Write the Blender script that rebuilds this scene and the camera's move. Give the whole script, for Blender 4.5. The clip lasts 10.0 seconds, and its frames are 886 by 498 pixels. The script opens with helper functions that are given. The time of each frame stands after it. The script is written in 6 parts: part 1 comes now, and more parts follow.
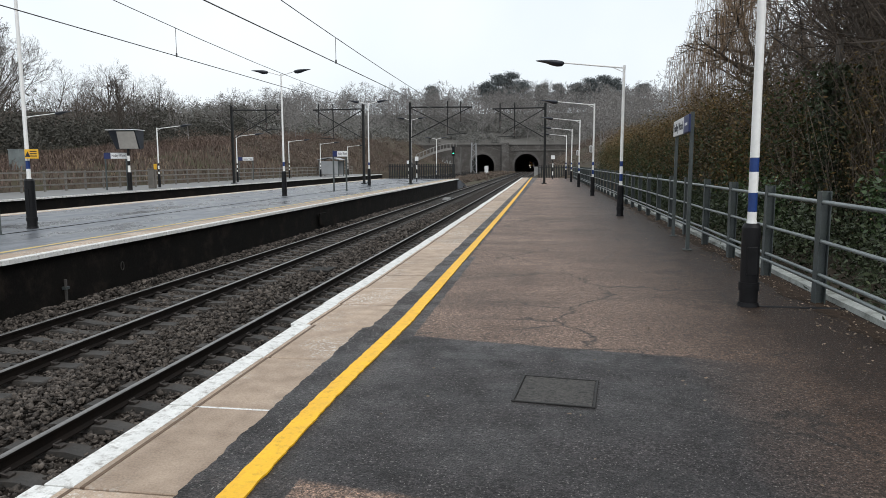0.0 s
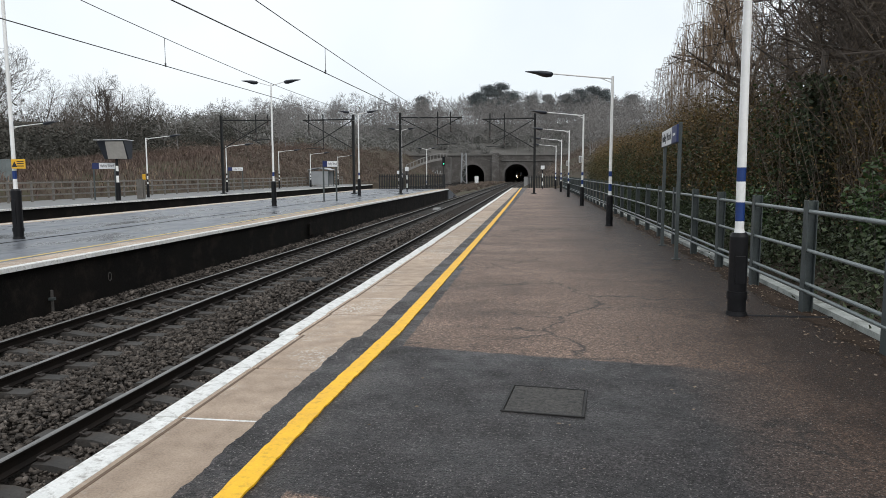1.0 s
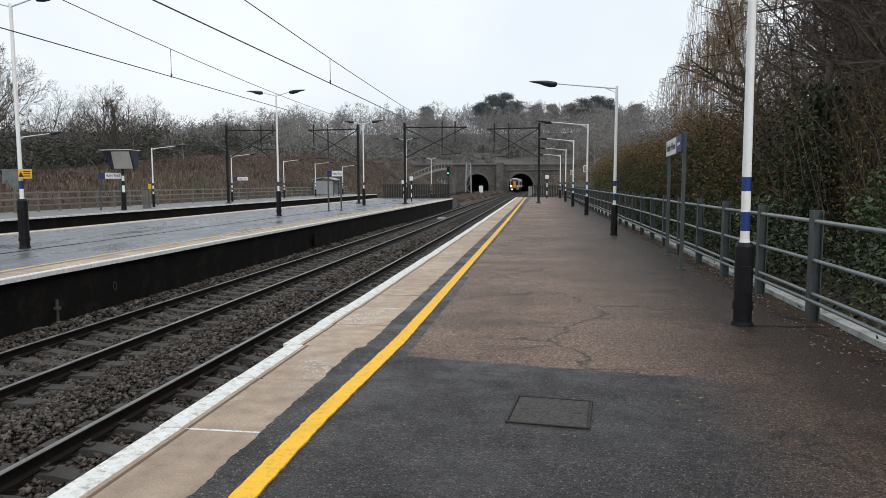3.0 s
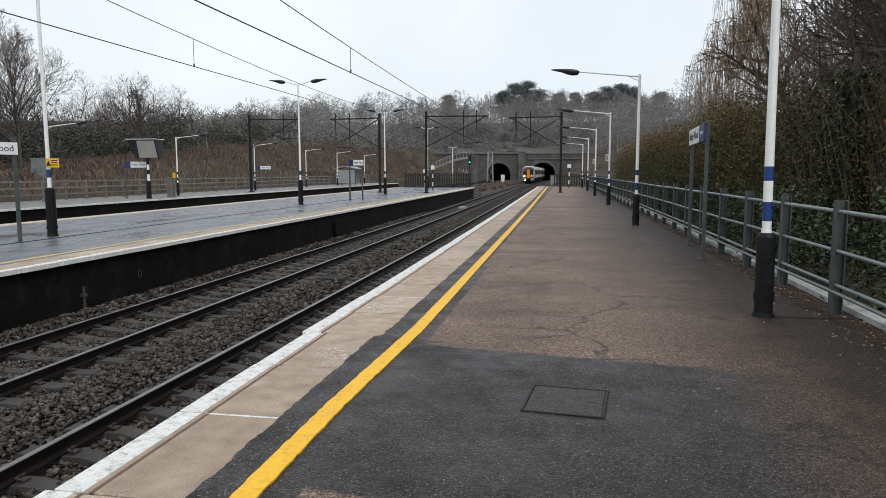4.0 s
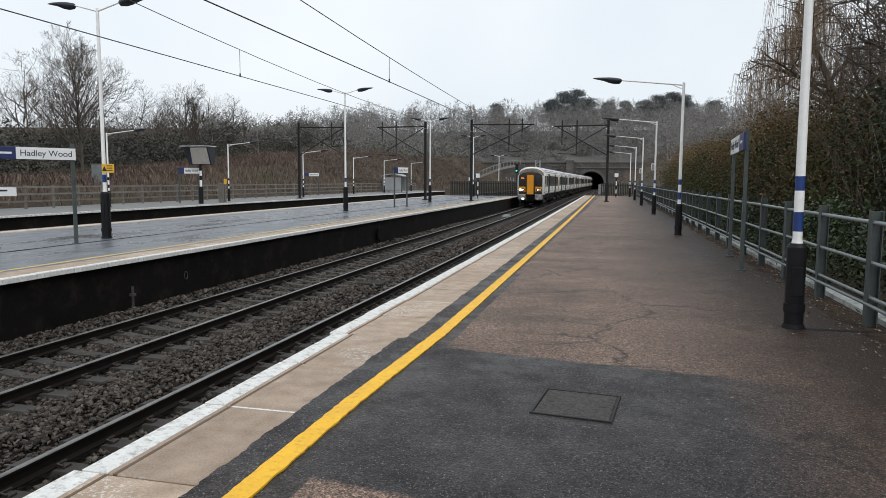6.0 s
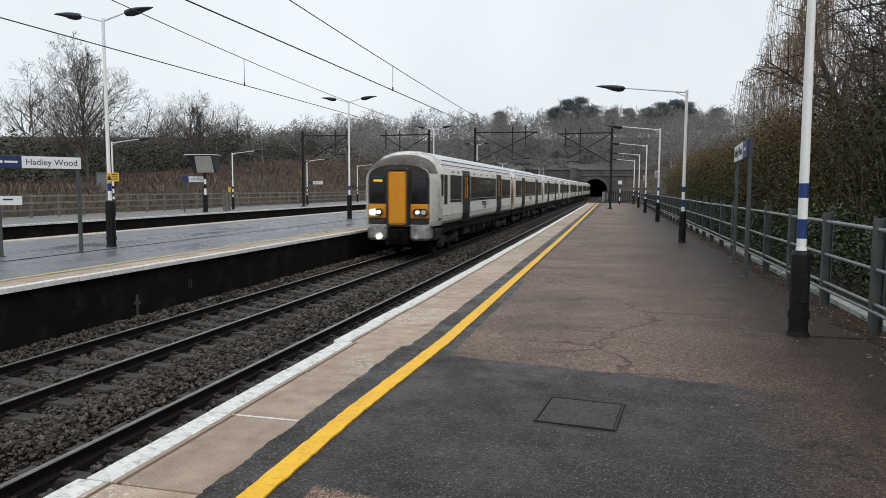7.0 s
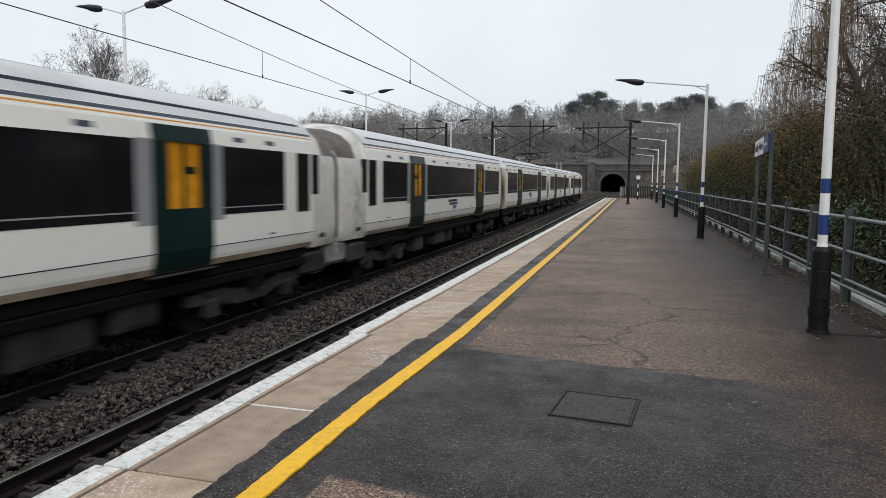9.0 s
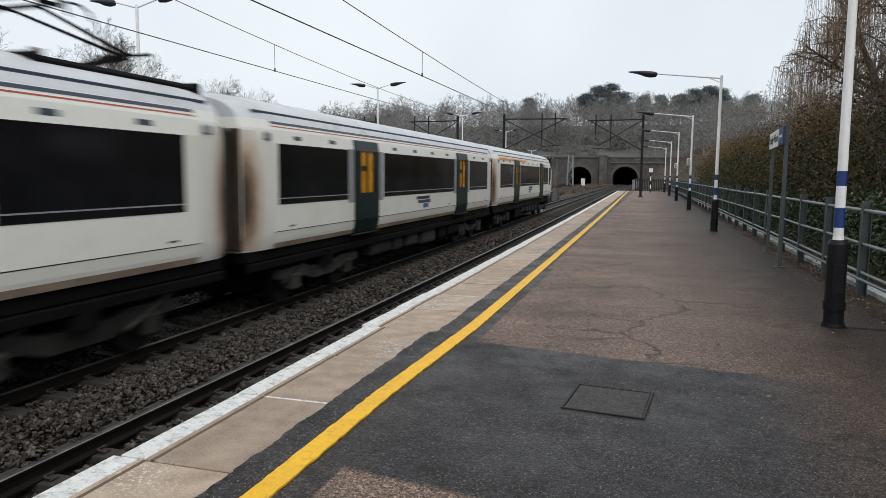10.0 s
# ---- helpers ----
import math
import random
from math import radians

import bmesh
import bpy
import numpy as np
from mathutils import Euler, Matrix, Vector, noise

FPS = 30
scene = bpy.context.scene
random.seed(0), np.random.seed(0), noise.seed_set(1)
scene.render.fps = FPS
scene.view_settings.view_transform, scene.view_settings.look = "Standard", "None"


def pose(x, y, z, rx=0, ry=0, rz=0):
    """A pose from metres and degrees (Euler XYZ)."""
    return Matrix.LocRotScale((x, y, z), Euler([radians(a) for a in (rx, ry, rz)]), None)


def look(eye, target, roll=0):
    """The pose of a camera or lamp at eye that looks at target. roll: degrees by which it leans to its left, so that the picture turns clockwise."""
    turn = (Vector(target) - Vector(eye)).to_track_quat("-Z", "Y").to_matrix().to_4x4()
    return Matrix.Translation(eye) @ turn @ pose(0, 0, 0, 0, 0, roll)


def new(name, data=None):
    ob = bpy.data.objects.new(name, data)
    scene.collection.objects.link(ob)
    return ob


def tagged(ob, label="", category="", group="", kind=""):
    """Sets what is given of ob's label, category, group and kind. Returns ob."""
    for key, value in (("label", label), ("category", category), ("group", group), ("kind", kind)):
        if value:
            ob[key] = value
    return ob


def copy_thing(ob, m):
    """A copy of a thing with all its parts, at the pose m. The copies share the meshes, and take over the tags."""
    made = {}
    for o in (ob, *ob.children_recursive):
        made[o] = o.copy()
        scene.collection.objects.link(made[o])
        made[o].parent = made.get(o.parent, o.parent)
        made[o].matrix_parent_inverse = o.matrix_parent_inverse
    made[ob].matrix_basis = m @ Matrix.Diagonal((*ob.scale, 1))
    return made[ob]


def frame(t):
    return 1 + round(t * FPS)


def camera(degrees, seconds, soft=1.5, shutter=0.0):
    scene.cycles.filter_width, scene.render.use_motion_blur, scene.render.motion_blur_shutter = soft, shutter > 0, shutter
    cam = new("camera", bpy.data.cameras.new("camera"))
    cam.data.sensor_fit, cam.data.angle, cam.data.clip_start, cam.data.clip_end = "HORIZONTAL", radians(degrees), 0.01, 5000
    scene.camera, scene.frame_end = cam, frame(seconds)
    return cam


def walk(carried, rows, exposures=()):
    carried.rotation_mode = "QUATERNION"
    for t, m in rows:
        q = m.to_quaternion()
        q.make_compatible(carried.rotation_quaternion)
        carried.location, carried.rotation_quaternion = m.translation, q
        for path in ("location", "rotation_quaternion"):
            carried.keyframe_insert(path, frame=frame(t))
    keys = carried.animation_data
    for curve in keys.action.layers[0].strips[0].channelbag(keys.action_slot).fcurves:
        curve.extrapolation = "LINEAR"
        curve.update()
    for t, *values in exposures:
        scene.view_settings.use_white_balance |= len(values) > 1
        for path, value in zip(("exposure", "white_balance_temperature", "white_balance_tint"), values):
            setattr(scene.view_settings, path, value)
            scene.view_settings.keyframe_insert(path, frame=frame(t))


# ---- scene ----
cam = camera(65.4, 10.0, soft=0.8, shutter=0.15)
PATH = [
    (0, (2.744, 0.155, 1.746), (2.443, 2.117, 1.5), -0.1),
    (0.5, (2.751, 0.164, 1.732), (2.451, 2.127, 1.499), -0.4),
    (1, (2.756, 0.164, 1.74), (2.482, 2.134, 1.523), -0.1),
    (1.5, (2.751, 0.17, 1.737), (2.471, 2.138, 1.522), -0.1),
    (2, (2.753, 0.173, 1.752), (2.47, 2.142, 1.546), -0.1),
    (3.5, (2.764, 0.172, 1.742), (2.468, 2.141, 1.555), -0.3),
    (4, (2.8, 0.155, 1.748), (2.452, 2.112, 1.527), -0.1),
    (4.5, (2.793, 0.051, 1.745), (2.488, 2.017, 1.535), 1.3),
    (5, (2.981, 0.047, 1.709), (2.561, 1.991, 1.506), 2.3),
    (5.5, (3.067, 0.052, 1.728), (2.606, 1.987, 1.521), 0.9),
    (7, (3.081, 0.039, 1.74), (2.589, 1.969, 1.564), 0.2),
    (7.5, (3.086, 0.044, 1.731), (2.58, 1.971, 1.554), 0.4),
    (8, (3.086, 0.038, 1.735), (2.566, 1.961, 1.555), 0.6),
    (8.5, (3.083, 0.048, 1.734), (2.555, 1.967, 1.544), 0.5),
    (9, (3.083, 0.054, 1.727), (2.546, 1.971, 1.533), 0.6),
    (9.5, (3.083, 0.05, 1.737), (2.54, 1.964, 1.538), 0.6),
    (10, (3.072, 0.045, 1.728), (2.504, 1.951, 1.514), 0.5),
]
walk(cam, [(t, look(eye, target, roll)) for t, eye, target, roll in PATH], [(0, 0.15), (2, 0.11), (4, 0.06), (7, -0.02), (7.5, -0.1), (8.5, -0.06), (10, -0.03)])

# ---- world, sun ----
world = bpy.data.worlds.new("overcast_sky")
scene.world = world
world.use_nodes = True
wn, wl = world.node_tree.nodes, world.node_tree.links
wn.clear()
sky = wn.new("ShaderNodeTexSky")
sky.sky_type, sky.sun_disc = "NISHITA", False
sky.sun_elevation, sky.sun_rotation = radians(48.8), radians(142)
sky.dust_density = 4.0
hs = wn.new("ShaderNodeHueSaturation")
hs.inputs["Saturation"].default_value = 0.25
hs.inputs["Value"].default_value = 0.12
mixw = wn.new("ShaderNodeMixRGB")
mixw.inputs[0].default_value = 0.82
mixw.inputs[2].default_value = (0.83, 0.885, 0.93, 1)
bg = wn.new("ShaderNodeBackground")
bg.inputs["Strength"].default_value = 1.17
wo = wn.new("ShaderNodeOutputWorld")
wl.new(sky.outputs[0], hs.inputs["Color"])
wl.new(hs.outputs[0], mixw.inputs[1])
cloud = wn.new("ShaderNodeTexNoise")
cloud.inputs["Scale"].default_value, cloud.inputs["Detail"].default_value = 2.2, 4
wtc = wn.new("ShaderNodeTexCoord")
wl.new(wtc.outputs["Generated"], cloud.inputs["Vector"])
cr = wn.new("ShaderNodeValToRGB")
cr.color_ramp.elements[0].position, cr.color_ramp.elements[1].position = 0.35, 0.65
cr.color_ramp.elements[0].color, cr.color_ramp.elements[1].color = (0.9, 0.92, 0.94, 1), (1.04, 1.03, 1.02, 1)
wl.new(cloud.outputs["Fac"], cr.inputs[0])
veil = wn.new("ShaderNodeMixRGB")
veil.blend_type = "MULTIPLY"
veil.inputs[0].default_value = 1.0
wl.new(mixw.outputs[0], veil.inputs[1])
wl.new(cr.outputs[0], veil.inputs[2])
wl.new(veil.outputs[0], bg.inputs[0])
wl.new(bg.outputs[0], wo.inputs[0])

sun = new("sun", bpy.data.lights.new("sun", "SUN"))
sun.data.energy, sun.data.angle, sun.data.color = 0.85, radians(40), (1.0, 0.96, 0.91)
sun.matrix_world = look((35, -45, 65), (0, 0, 0))


# ---- materials ----
def nodes_of(name):
    m = bpy.data.materials.new(name)
    m.use_nodes = True
    n, l = m.node_tree.nodes, m.node_tree.links
    return m, n, l, n["Principled BSDF"]


def noise_node(n, l, scale, detail=4, rough=0.6, vec=None):
    t = n.new("ShaderNodeTexNoise")
    t.inputs["Scale"].default_value, t.inputs["Detail"].default_value = scale, detail
    t.inputs["Roughness"].default_value = rough
    if vec:
        l.new(vec, t.inputs["Vector"])
    return t.outputs["Fac"]


def ramp(n, l, fac, a, b, ca, cb):
    r = n.new("ShaderNodeValToRGB")
    r.color_ramp.elements[0].position, r.color_ramp.elements[1].position = a, b
    r.color_ramp.elements[0].color, r.color_ramp.elements[1].color = (*ca, 1), (*cb, 1)
    l.new(fac, r.inputs[0])
    return r.outputs[0]


def mixc(n, l, fac, a, b, mode="MIX"):
    m = n.new("ShaderNodeMixRGB")
    m.blend_type = mode
    for k, v in ((0, fac), (1, a), (2, b)):
        if isinstance(v, (int, float)):
            m.inputs[k].default_value = v
        elif isinstance(v, tuple):
            m.inputs[k].default_value = (*v, 1)
        else:
            l.new(v, m.inputs[k])
    return m.outputs[0]


def calc(n, l, op, a, b=0.0, clamp=False):
    m = n.new("ShaderNodeMath")
    m.operation, m.use_clamp = op, clamp
    for k, v in ((0, a), (1, b)):
        if isinstance(v, (int, float)):
            m.inputs[k].default_value = v
        else:
            l.new(v, m.inputs[k])
    return m.outputs[0]


def bump(n, l, b, height, strength, dist=0.02):
    k = n.new("ShaderNodeBump")
    k.inputs["Strength"].default_value, k.inputs["Distance"].default_value = strength, dist
    l.new(height, k.inputs["Height"])
    l.new(k.outputs[0], b.inputs["Normal"])


def surface(name, c1, c2, big=1.5, fine=40, rough=0.7, metal=0.0, relief=0.25, dist=0.01, vary=0.0, island=0.0, dirt=None, dirt_scale=0.6, spec=0.5):
    """Two colours mottled at a large and a fine scale, with fine relief; vary: by object; island: by piece; dirt: colour of stains."""
    m, n, l, b = nodes_of(name)
    co = n.new("ShaderNodeTexCoord").outputs["Object"]
    f1, f2 = noise_node(n, l, big, 5, 0.6, co), noise_node(n, l, fine, 4, 0.7, co)
    f = calc(n, l, "ADD", calc(n, l, "MULTIPLY", f1, 0.6), calc(n, l, "MULTIPLY", f2, 0.4))
    col = ramp(n, l, f, 0.36, 0.64, c1, c2)
    if dirt:
        d = ramp(n, l, noise_node(n, l, dirt_scale, 8, 0.75, co), 0.5, 0.68, (0, 0, 0), (1, 1, 1))
        col = mixc(n, l, d, col, dirt)
    for amount, src in ((vary, "ShaderNodeObjectInfo"), (island, "ShaderNodeNewGeometry")):
        if amount:
            o = n.new(src)
            rnd = o.outputs["Random" if src.endswith("Info") else "Random Per Island"]
            v = calc(n, l, "ADD", calc(n, l, "MULTIPLY", rnd, 2 * amount), 1 - amount)
            h = n.new("ShaderNodeHueSaturation")
            l.new(v, h.inputs["Value"])
            l.new(col, h.inputs["Color"])
            col = h.outputs[0]
    l.new(col, b.inputs["Base Color"])
    rr = calc(n, l, "ADD", calc(n, l, "MULTIPLY", f1, 0.3), rough - 0.15, True)
    l.new(rr, b.inputs["Roughness"])
    b.inputs["Metallic"].default_value = metal
    b.inputs["Specular IOR Level"].default_value = spec
    if relief:
        bump(n, l, b, f2, relief, dist)
    return m


def glow(name, colour, strength):
    m, n, l, b = nodes_of(name)
    b.inputs["Base Color"].default_value = (*colour, 1)
    b.inputs["Emission Color"].default_value = (*colour, 1)
    b.inputs["Emission Strength"].default_value = strength
    return m


def box_mask(n, l, sep, x0, x1, y0, y1, wob, amp, soft):
    """1 inside a rectangle of the plan whose edges wander."""
    w = calc(n, l, "MULTIPLY", calc(n, l, "SUBTRACT", wob, 0.5), amp)
    X, Y = calc(n, l, "ADD", sep.outputs[0], w), calc(n, l, "ADD", sep.outputs[1], w)
    out = None
    for v, sgn, lim in ((X, 1, x0), (X, -1, x1), (Y, 1, y0), (Y, -1, y1)):
        e = calc(n, l, "DIVIDE", calc(n, l, "MULTIPLY", calc(n, l, "SUBTRACT", v, lim), sgn), soft)
        e = calc(n, l, "ADD", e, 0.5, True)
        out = e if out is None else calc(n, l, "MULTIPLY", out, e)
    return out


def tarmac_material():
    """Worn pinkish-brown tarmac with aggregate, cracks, a newer dark patch and damp streaks."""
    m, n, l, b = nodes_of("worn_tarmac")
    co = n.new("ShaderNodeTexCoord").outputs["Object"]
    sep = n.new("ShaderNodeSeparateXYZ")
    l.new(co, sep.inputs[0])
    big, mid, fine = noise_node(n, l, 0.35, 5, 0.6, co), noise_node(n, l, 2.2, 6, 0.65, co), noise_node(n, l, 60, 4, 0.75, co)
    vor = n.new("ShaderNodeTexVoronoi")
    vor.inputs["Scale"].default_value = 70
    l.new(co, vor.inputs["Vector"])
    agg = vor.outputs["Distance"]
    brown = ramp(n, l, calc(n, l, "ADD", calc(n, l, "MULTIPLY", big, 0.6), calc(n, l, "MULTIPLY", mid, 0.4)), 0.38, 0.62, TAR_A, TAR_B)
    stretch = n.new("ShaderNodeMapping")
    stretch.inputs["Scale"].default_value = (0.25, 1.0, 1.0)
    l.new(co, stretch.inputs[0])
    streak = noise_node(n, l, 0.9, 5, 0.6, stretch.outputs[0])
    brown = mixc(n, l, ramp(n, l, streak, 0.5, 0.7, (0, 0, 0), (0.55, 0.55, 0.55)), brown, TAR_C)
    # blends unevenly to a darker brown towards the fence
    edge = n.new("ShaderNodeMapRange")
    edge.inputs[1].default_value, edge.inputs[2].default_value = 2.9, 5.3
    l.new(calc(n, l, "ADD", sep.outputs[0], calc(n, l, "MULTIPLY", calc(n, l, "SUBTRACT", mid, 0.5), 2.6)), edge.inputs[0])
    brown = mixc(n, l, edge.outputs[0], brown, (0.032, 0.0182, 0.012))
    dark = ramp(n, l, mid, 0.35, 0.7, PATCH_A, PATCH_B)
    # the newer patch, whose far edge runs a little askew
    sk = n.new("ShaderNodeMapping")
    sk.inputs["Rotation"].default_value = (0, 0, radians(9))
    l.new(co, sk.inputs[0])
    sp2 = n.new("ShaderNodeSeparateXYZ")
    l.new(sk.outputs[0], sp2.inputs[0])
    soft_r = n.new("ShaderNodeMapRange")
    soft_r.inputs[1].default_value, soft_r.inputs[2].default_value = 5.1, 4.2
    l.new(calc(n, l, "ADD", sep.outputs[0], calc(n, l, "MULTIPLY", mid, 0.6)), soft_r.inputs[0])
    p1 = box_mask(n, l, sp2, -3.0, 6.5, 3.82, 7.05, mid, 0.12, 0.05)
    pm = calc(n, l, "MULTIPLY", p1, soft_r.outputs[0])
    strip = calc(n, l, "MAXIMUM", box_mask(n, l, sep, 0.5, 1.4, -20, 13, mid, 0.07, 0.02), box_mask(n, l, sep, 0.2, 1.3, -20, 200, mid, 0.05, 0.02))
    pm = calc(n, l, "MAXIMUM", pm, calc(n, l, "MULTIPLY", strip, 0.95))
    col = mixc(n, l, pm, brown, dark)
    # cracks
    cr = n.new("ShaderNodeTexVoronoi")
    cr.feature = "DISTANCE_TO_EDGE"
    cr.inputs["Scale"].default_value = 0.55
    wv = n.new("ShaderNodeVectorMath")
    wv.operation = "ADD"
    nz = n.new("ShaderNodeTexNoise")
    nz.inputs["Scale"].default_value, nz.inputs["Detail"].default_value = 1.6, 6
    l.new(co, nz.inputs["Vector"])
    l.new(co, wv.inputs[0])
    l.new(nz.outputs["Color"], wv.inputs[1])
    l.new(wv.outputs[0], cr.inputs["Vector"])
    crk = ramp(n, l, cr.outputs["Distance"], 0.0, 0.019, (1, 1, 1), (0, 0, 0))
    few = ramp(n, l, noise_node(n, l, 0.4, 2, 0.5, co), 0.45, 0.52, (0, 0, 0), (0.85, 0.85, 0.85))
    col = mixc(n, l, mixc(n, l, 1.0, crk, few, "MULTIPLY"), col, (0.015, 0.013, 0.012))
    for sc, lo, hi, amt in ((115, 0.25, 1.85, 0.9), (60, 0.5, 1.5, 0.6)):
        cell = n.new("ShaderNodeTexVoronoi")
        cell.inputs["Scale"].default_value = sc
        l.new(co, cell.inputs["Vector"])
        sc_ = n.new("ShaderNodeSeparateColor")
        l.new(cell.outputs["Color"], sc_.inputs[0])
        col = mixc(n, l, amt, col, ramp(n, l, sc_.outputs[0], 0.1, 0.95, (lo, lo, lo), (hi, hi, hi)), "MULTIPLY")
    col = mixc(n, l, 0.5, col, ramp(n, l, fine, 0.36, 0.64, (0.25, 0.25, 0.25), (1.8, 1.75, 1.7)), "MULTIPLY")
    grit = noise_node(n, l, 24, 5, 0.8, co)
    col = mixc(n, l, 0.8, col, ramp(n, l, grit, 0.38, 0.62, (0.32, 0.31, 0.3), (1.66, 1.66, 1.66)), "MULTIPLY")
    chips = ramp(n, l, noise_node(n, l, 60, 2, 0.5, co), 0.645, 0.69, (0, 0, 0), (0.75, 0.75, 0.75))
    col = mixc(n, l, chips, col, (0.32, 0.3, 0.28))
    l.new(col, b.inputs["Base Color"])
    b.inputs["Specular IOR Level"].default_value = 0.28
    b.inputs["Coat Weight"].default_value, b.inputs["Coat Roughness"].default_value = 0.15, 0.42
    damp = ramp(n, l, noise_node(n, l, 1.3, 4, 0.6, co), 0.4, 0.62, (0.4, 0.4, 0.4), (0.8, 0.8, 0.8))
    l.new(mixc(n, l, pm, (0.66, 0.66, 0.66), damp), b.inputs["Roughness"])
    bump(n, l, b, calc(n, l, "ADD", agg, calc(n, l, "MULTIPLY", grit, 1.2)), 1.0, 0.016)
    return m


TAR_A, TAR_B, TAR_C = (0.132, 0.084, 0.061), (0.288, 0.197, 0.148), (0.068, 0.046, 0.035)
PATCH_A, PATCH_B = (0.02, 0.0178, 0.0184), (0.057, 0.0515, 0.053)

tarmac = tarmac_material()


def coping_material():
    """Beige concrete with stains and scattered flecks of old white paint."""
    m, n, l, b = nodes_of("beige_concrete_coping")
    co = n.new("ShaderNodeTexCoord").outputs["Object"]
    geo = n.new("ShaderNodeNewGeometry").outputs["Position"]
    rnd = n.new("ShaderNodeObjectInfo").outputs["Random"]
    f1, f2, f3 = noise_node(n, l, 4, 6, 0.65, geo), noise_node(n, l, 70, 4, 0.7, geo), noise_node(n, l, 16, 6, 0.75, geo)
    col = ramp(n, l, calc(n, l, "ADD", calc(n, l, "MULTIPLY", f1, 0.55), calc(n, l, "MULTIPLY", f2, 0.45)), 0.36, 0.64, (0.255, 0.185, 0.133), (0.53, 0.41, 0.31))
    col = mixc(n, l, ramp(n, l, f3, 0.52, 0.62, (0, 0, 0), (0.4, 0.4, 0.4)), col, (0.22, 0.165, 0.125))
    where = ramp(n, l, noise_node(n, l, 0.9, 3, 0.5, geo), 0.5, 0.62, (0, 0, 0), (1, 1, 1))
    fleck = ramp(n, l, noise_node(n, l, 28, 5, 0.8, geo), 0.53, 0.58, (0, 0, 0), (0.9, 0.9, 0.9))
    col = mixc(n, l, mixc(n, l, 1.0, fleck, where, "MULTIPLY"), col, (0.62, 0.6, 0.56))
    h = n.new("ShaderNodeHueSaturation")
    l.new(calc(n, l, "ADD", calc(n, l, "MULTIPLY", rnd, 0.3), 0.86), h.inputs["Value"])
    l.new(col, h.inputs["Color"])
    l.new(h.outputs[0], b.inputs["Base Color"])
    b.inputs["Roughness"].default_value = 0.72
    bump(n, l, b, calc(n, l, "ADD", f2, f3), 0.5, 0.01)
    return m


coping_beige = coping_material()
white_line = surface("worn_white_paint", (0.6, 0.6, 0.58), (0.85, 0.85, 0.83), 5, 60, 0.6, relief=0.2, dirt=(0.2, 0.175, 0.15), dirt_scale=11)
yellow_line = surface("worn_yellow_paint", (0.78, 0.415, 0.006), (0.96, 0.55, 0.012), 4, 50, 0.55, relief=0.2, dirt=(0.6, 0.31, 0.02), dirt_scale=16)
pale_yellow = surface("faded_yellow_paint", (0.5, 0.36, 0.1), (0.6, 0.45, 0.16), 4, 50, 0.6, dirt=(0.2, 0.2, 0.2), dirt_scale=3)
kerb_mat = surface("mossy_concrete_kerb", (0.2, 0.22, 0.2), (0.5, 0.52, 0.5), 1.5, 30, 0.8, relief=0.3, dirt=(0.09, 0.09, 0.07), dirt_scale=2)
groove_brown = surface("dirty_groove", (0.11, 0.07, 0.045), (0.16, 0.11, 0.075), 4, 40, 0.9)


def wet_material():
    """Blue-grey asphalt, damp in streaks along the platform, with darker seams and puddled patches."""
    m, n, l, b = nodes_of("wet_grey_asphalt")
    co = n.new("ShaderNodeTexCoord").outputs["Object"]
    mp = n.new("ShaderNodeMapping")
    mp.inputs["Scale"].default_value = (1.0, 0.35, 1.0)
    l.new(co, mp.inputs[0])
    big, mid, fine = noise_node(n, l, 0.7, 6, 0.65, mp.outputs[0]), noise_node(n, l, 2.6, 6, 0.7, mp.outputs[0]), noise_node(n, l, 40, 4, 0.7, co)
    col = ramp(n, l, mid, 0.35, 0.66, (0.075, 0.082, 0.098), (0.18, 0.195, 0.22))
    wet = ramp(n, l, big, 0.44, 0.6, (0, 0, 0), (1, 1, 1))
    col = mixc(n, l, wet, col, (0.055, 0.06, 0.07))
    col = mixc(n, l, 0.5, col, ramp(n, l, fine, 0.35, 0.65, (0.6, 0.6, 0.6), (1.35, 1.35, 1.35)), "MULTIPLY")
    l.new(col, b.inputs["Base Color"])
    l.new(mixc(n, l, wet, (0.5, 0.5, 0.5), (0.2, 0.2, 0.2)), b.inputs["Roughness"])
    b.inputs["Coat Weight"].default_value, b.inputs["Coat Roughness"].default_value = 0.12, 0.25
    bump(n, l, b, fine, 0.15, 0.004)
    return m


wet_paving = wet_material()
far_paving = surface("pale_platform_paving", (0.13, 0.13, 0.13), (0.2, 0.2, 0.195), 0.6, 30, 0.6, relief=0.15, dist=0.004)
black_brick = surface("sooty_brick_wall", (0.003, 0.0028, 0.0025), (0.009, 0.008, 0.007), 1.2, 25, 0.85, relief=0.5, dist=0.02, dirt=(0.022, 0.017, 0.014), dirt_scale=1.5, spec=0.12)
# bed darker than the stones, painting shade into the gaps between them
ballast_far = surface("ballast_bed", (0.008, 0.0064, 0.0054), (0.055, 0.045, 0.038), 14, 30, 0.9, relief=1.0, dist=0.05, spec=0.1)
stone_mat = surface("ballast_stone", (0.016, 0.0136, 0.0117), (0.128, 0.109, 0.095), 6, 60, 0.85, relief=0.3, island=0.72, spec=0.2)
sleeper_mat = surface("stained_concrete_sleeper", (0.022, 0.02, 0.0185), (0.066, 0.061, 0.056), 3, 50, 0.85, relief=0.3, vary=0.2, dirt=(0.045, 0.034, 0.026), dirt_scale=4)
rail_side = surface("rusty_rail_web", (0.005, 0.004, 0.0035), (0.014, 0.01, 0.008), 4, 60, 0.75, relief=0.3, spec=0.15)
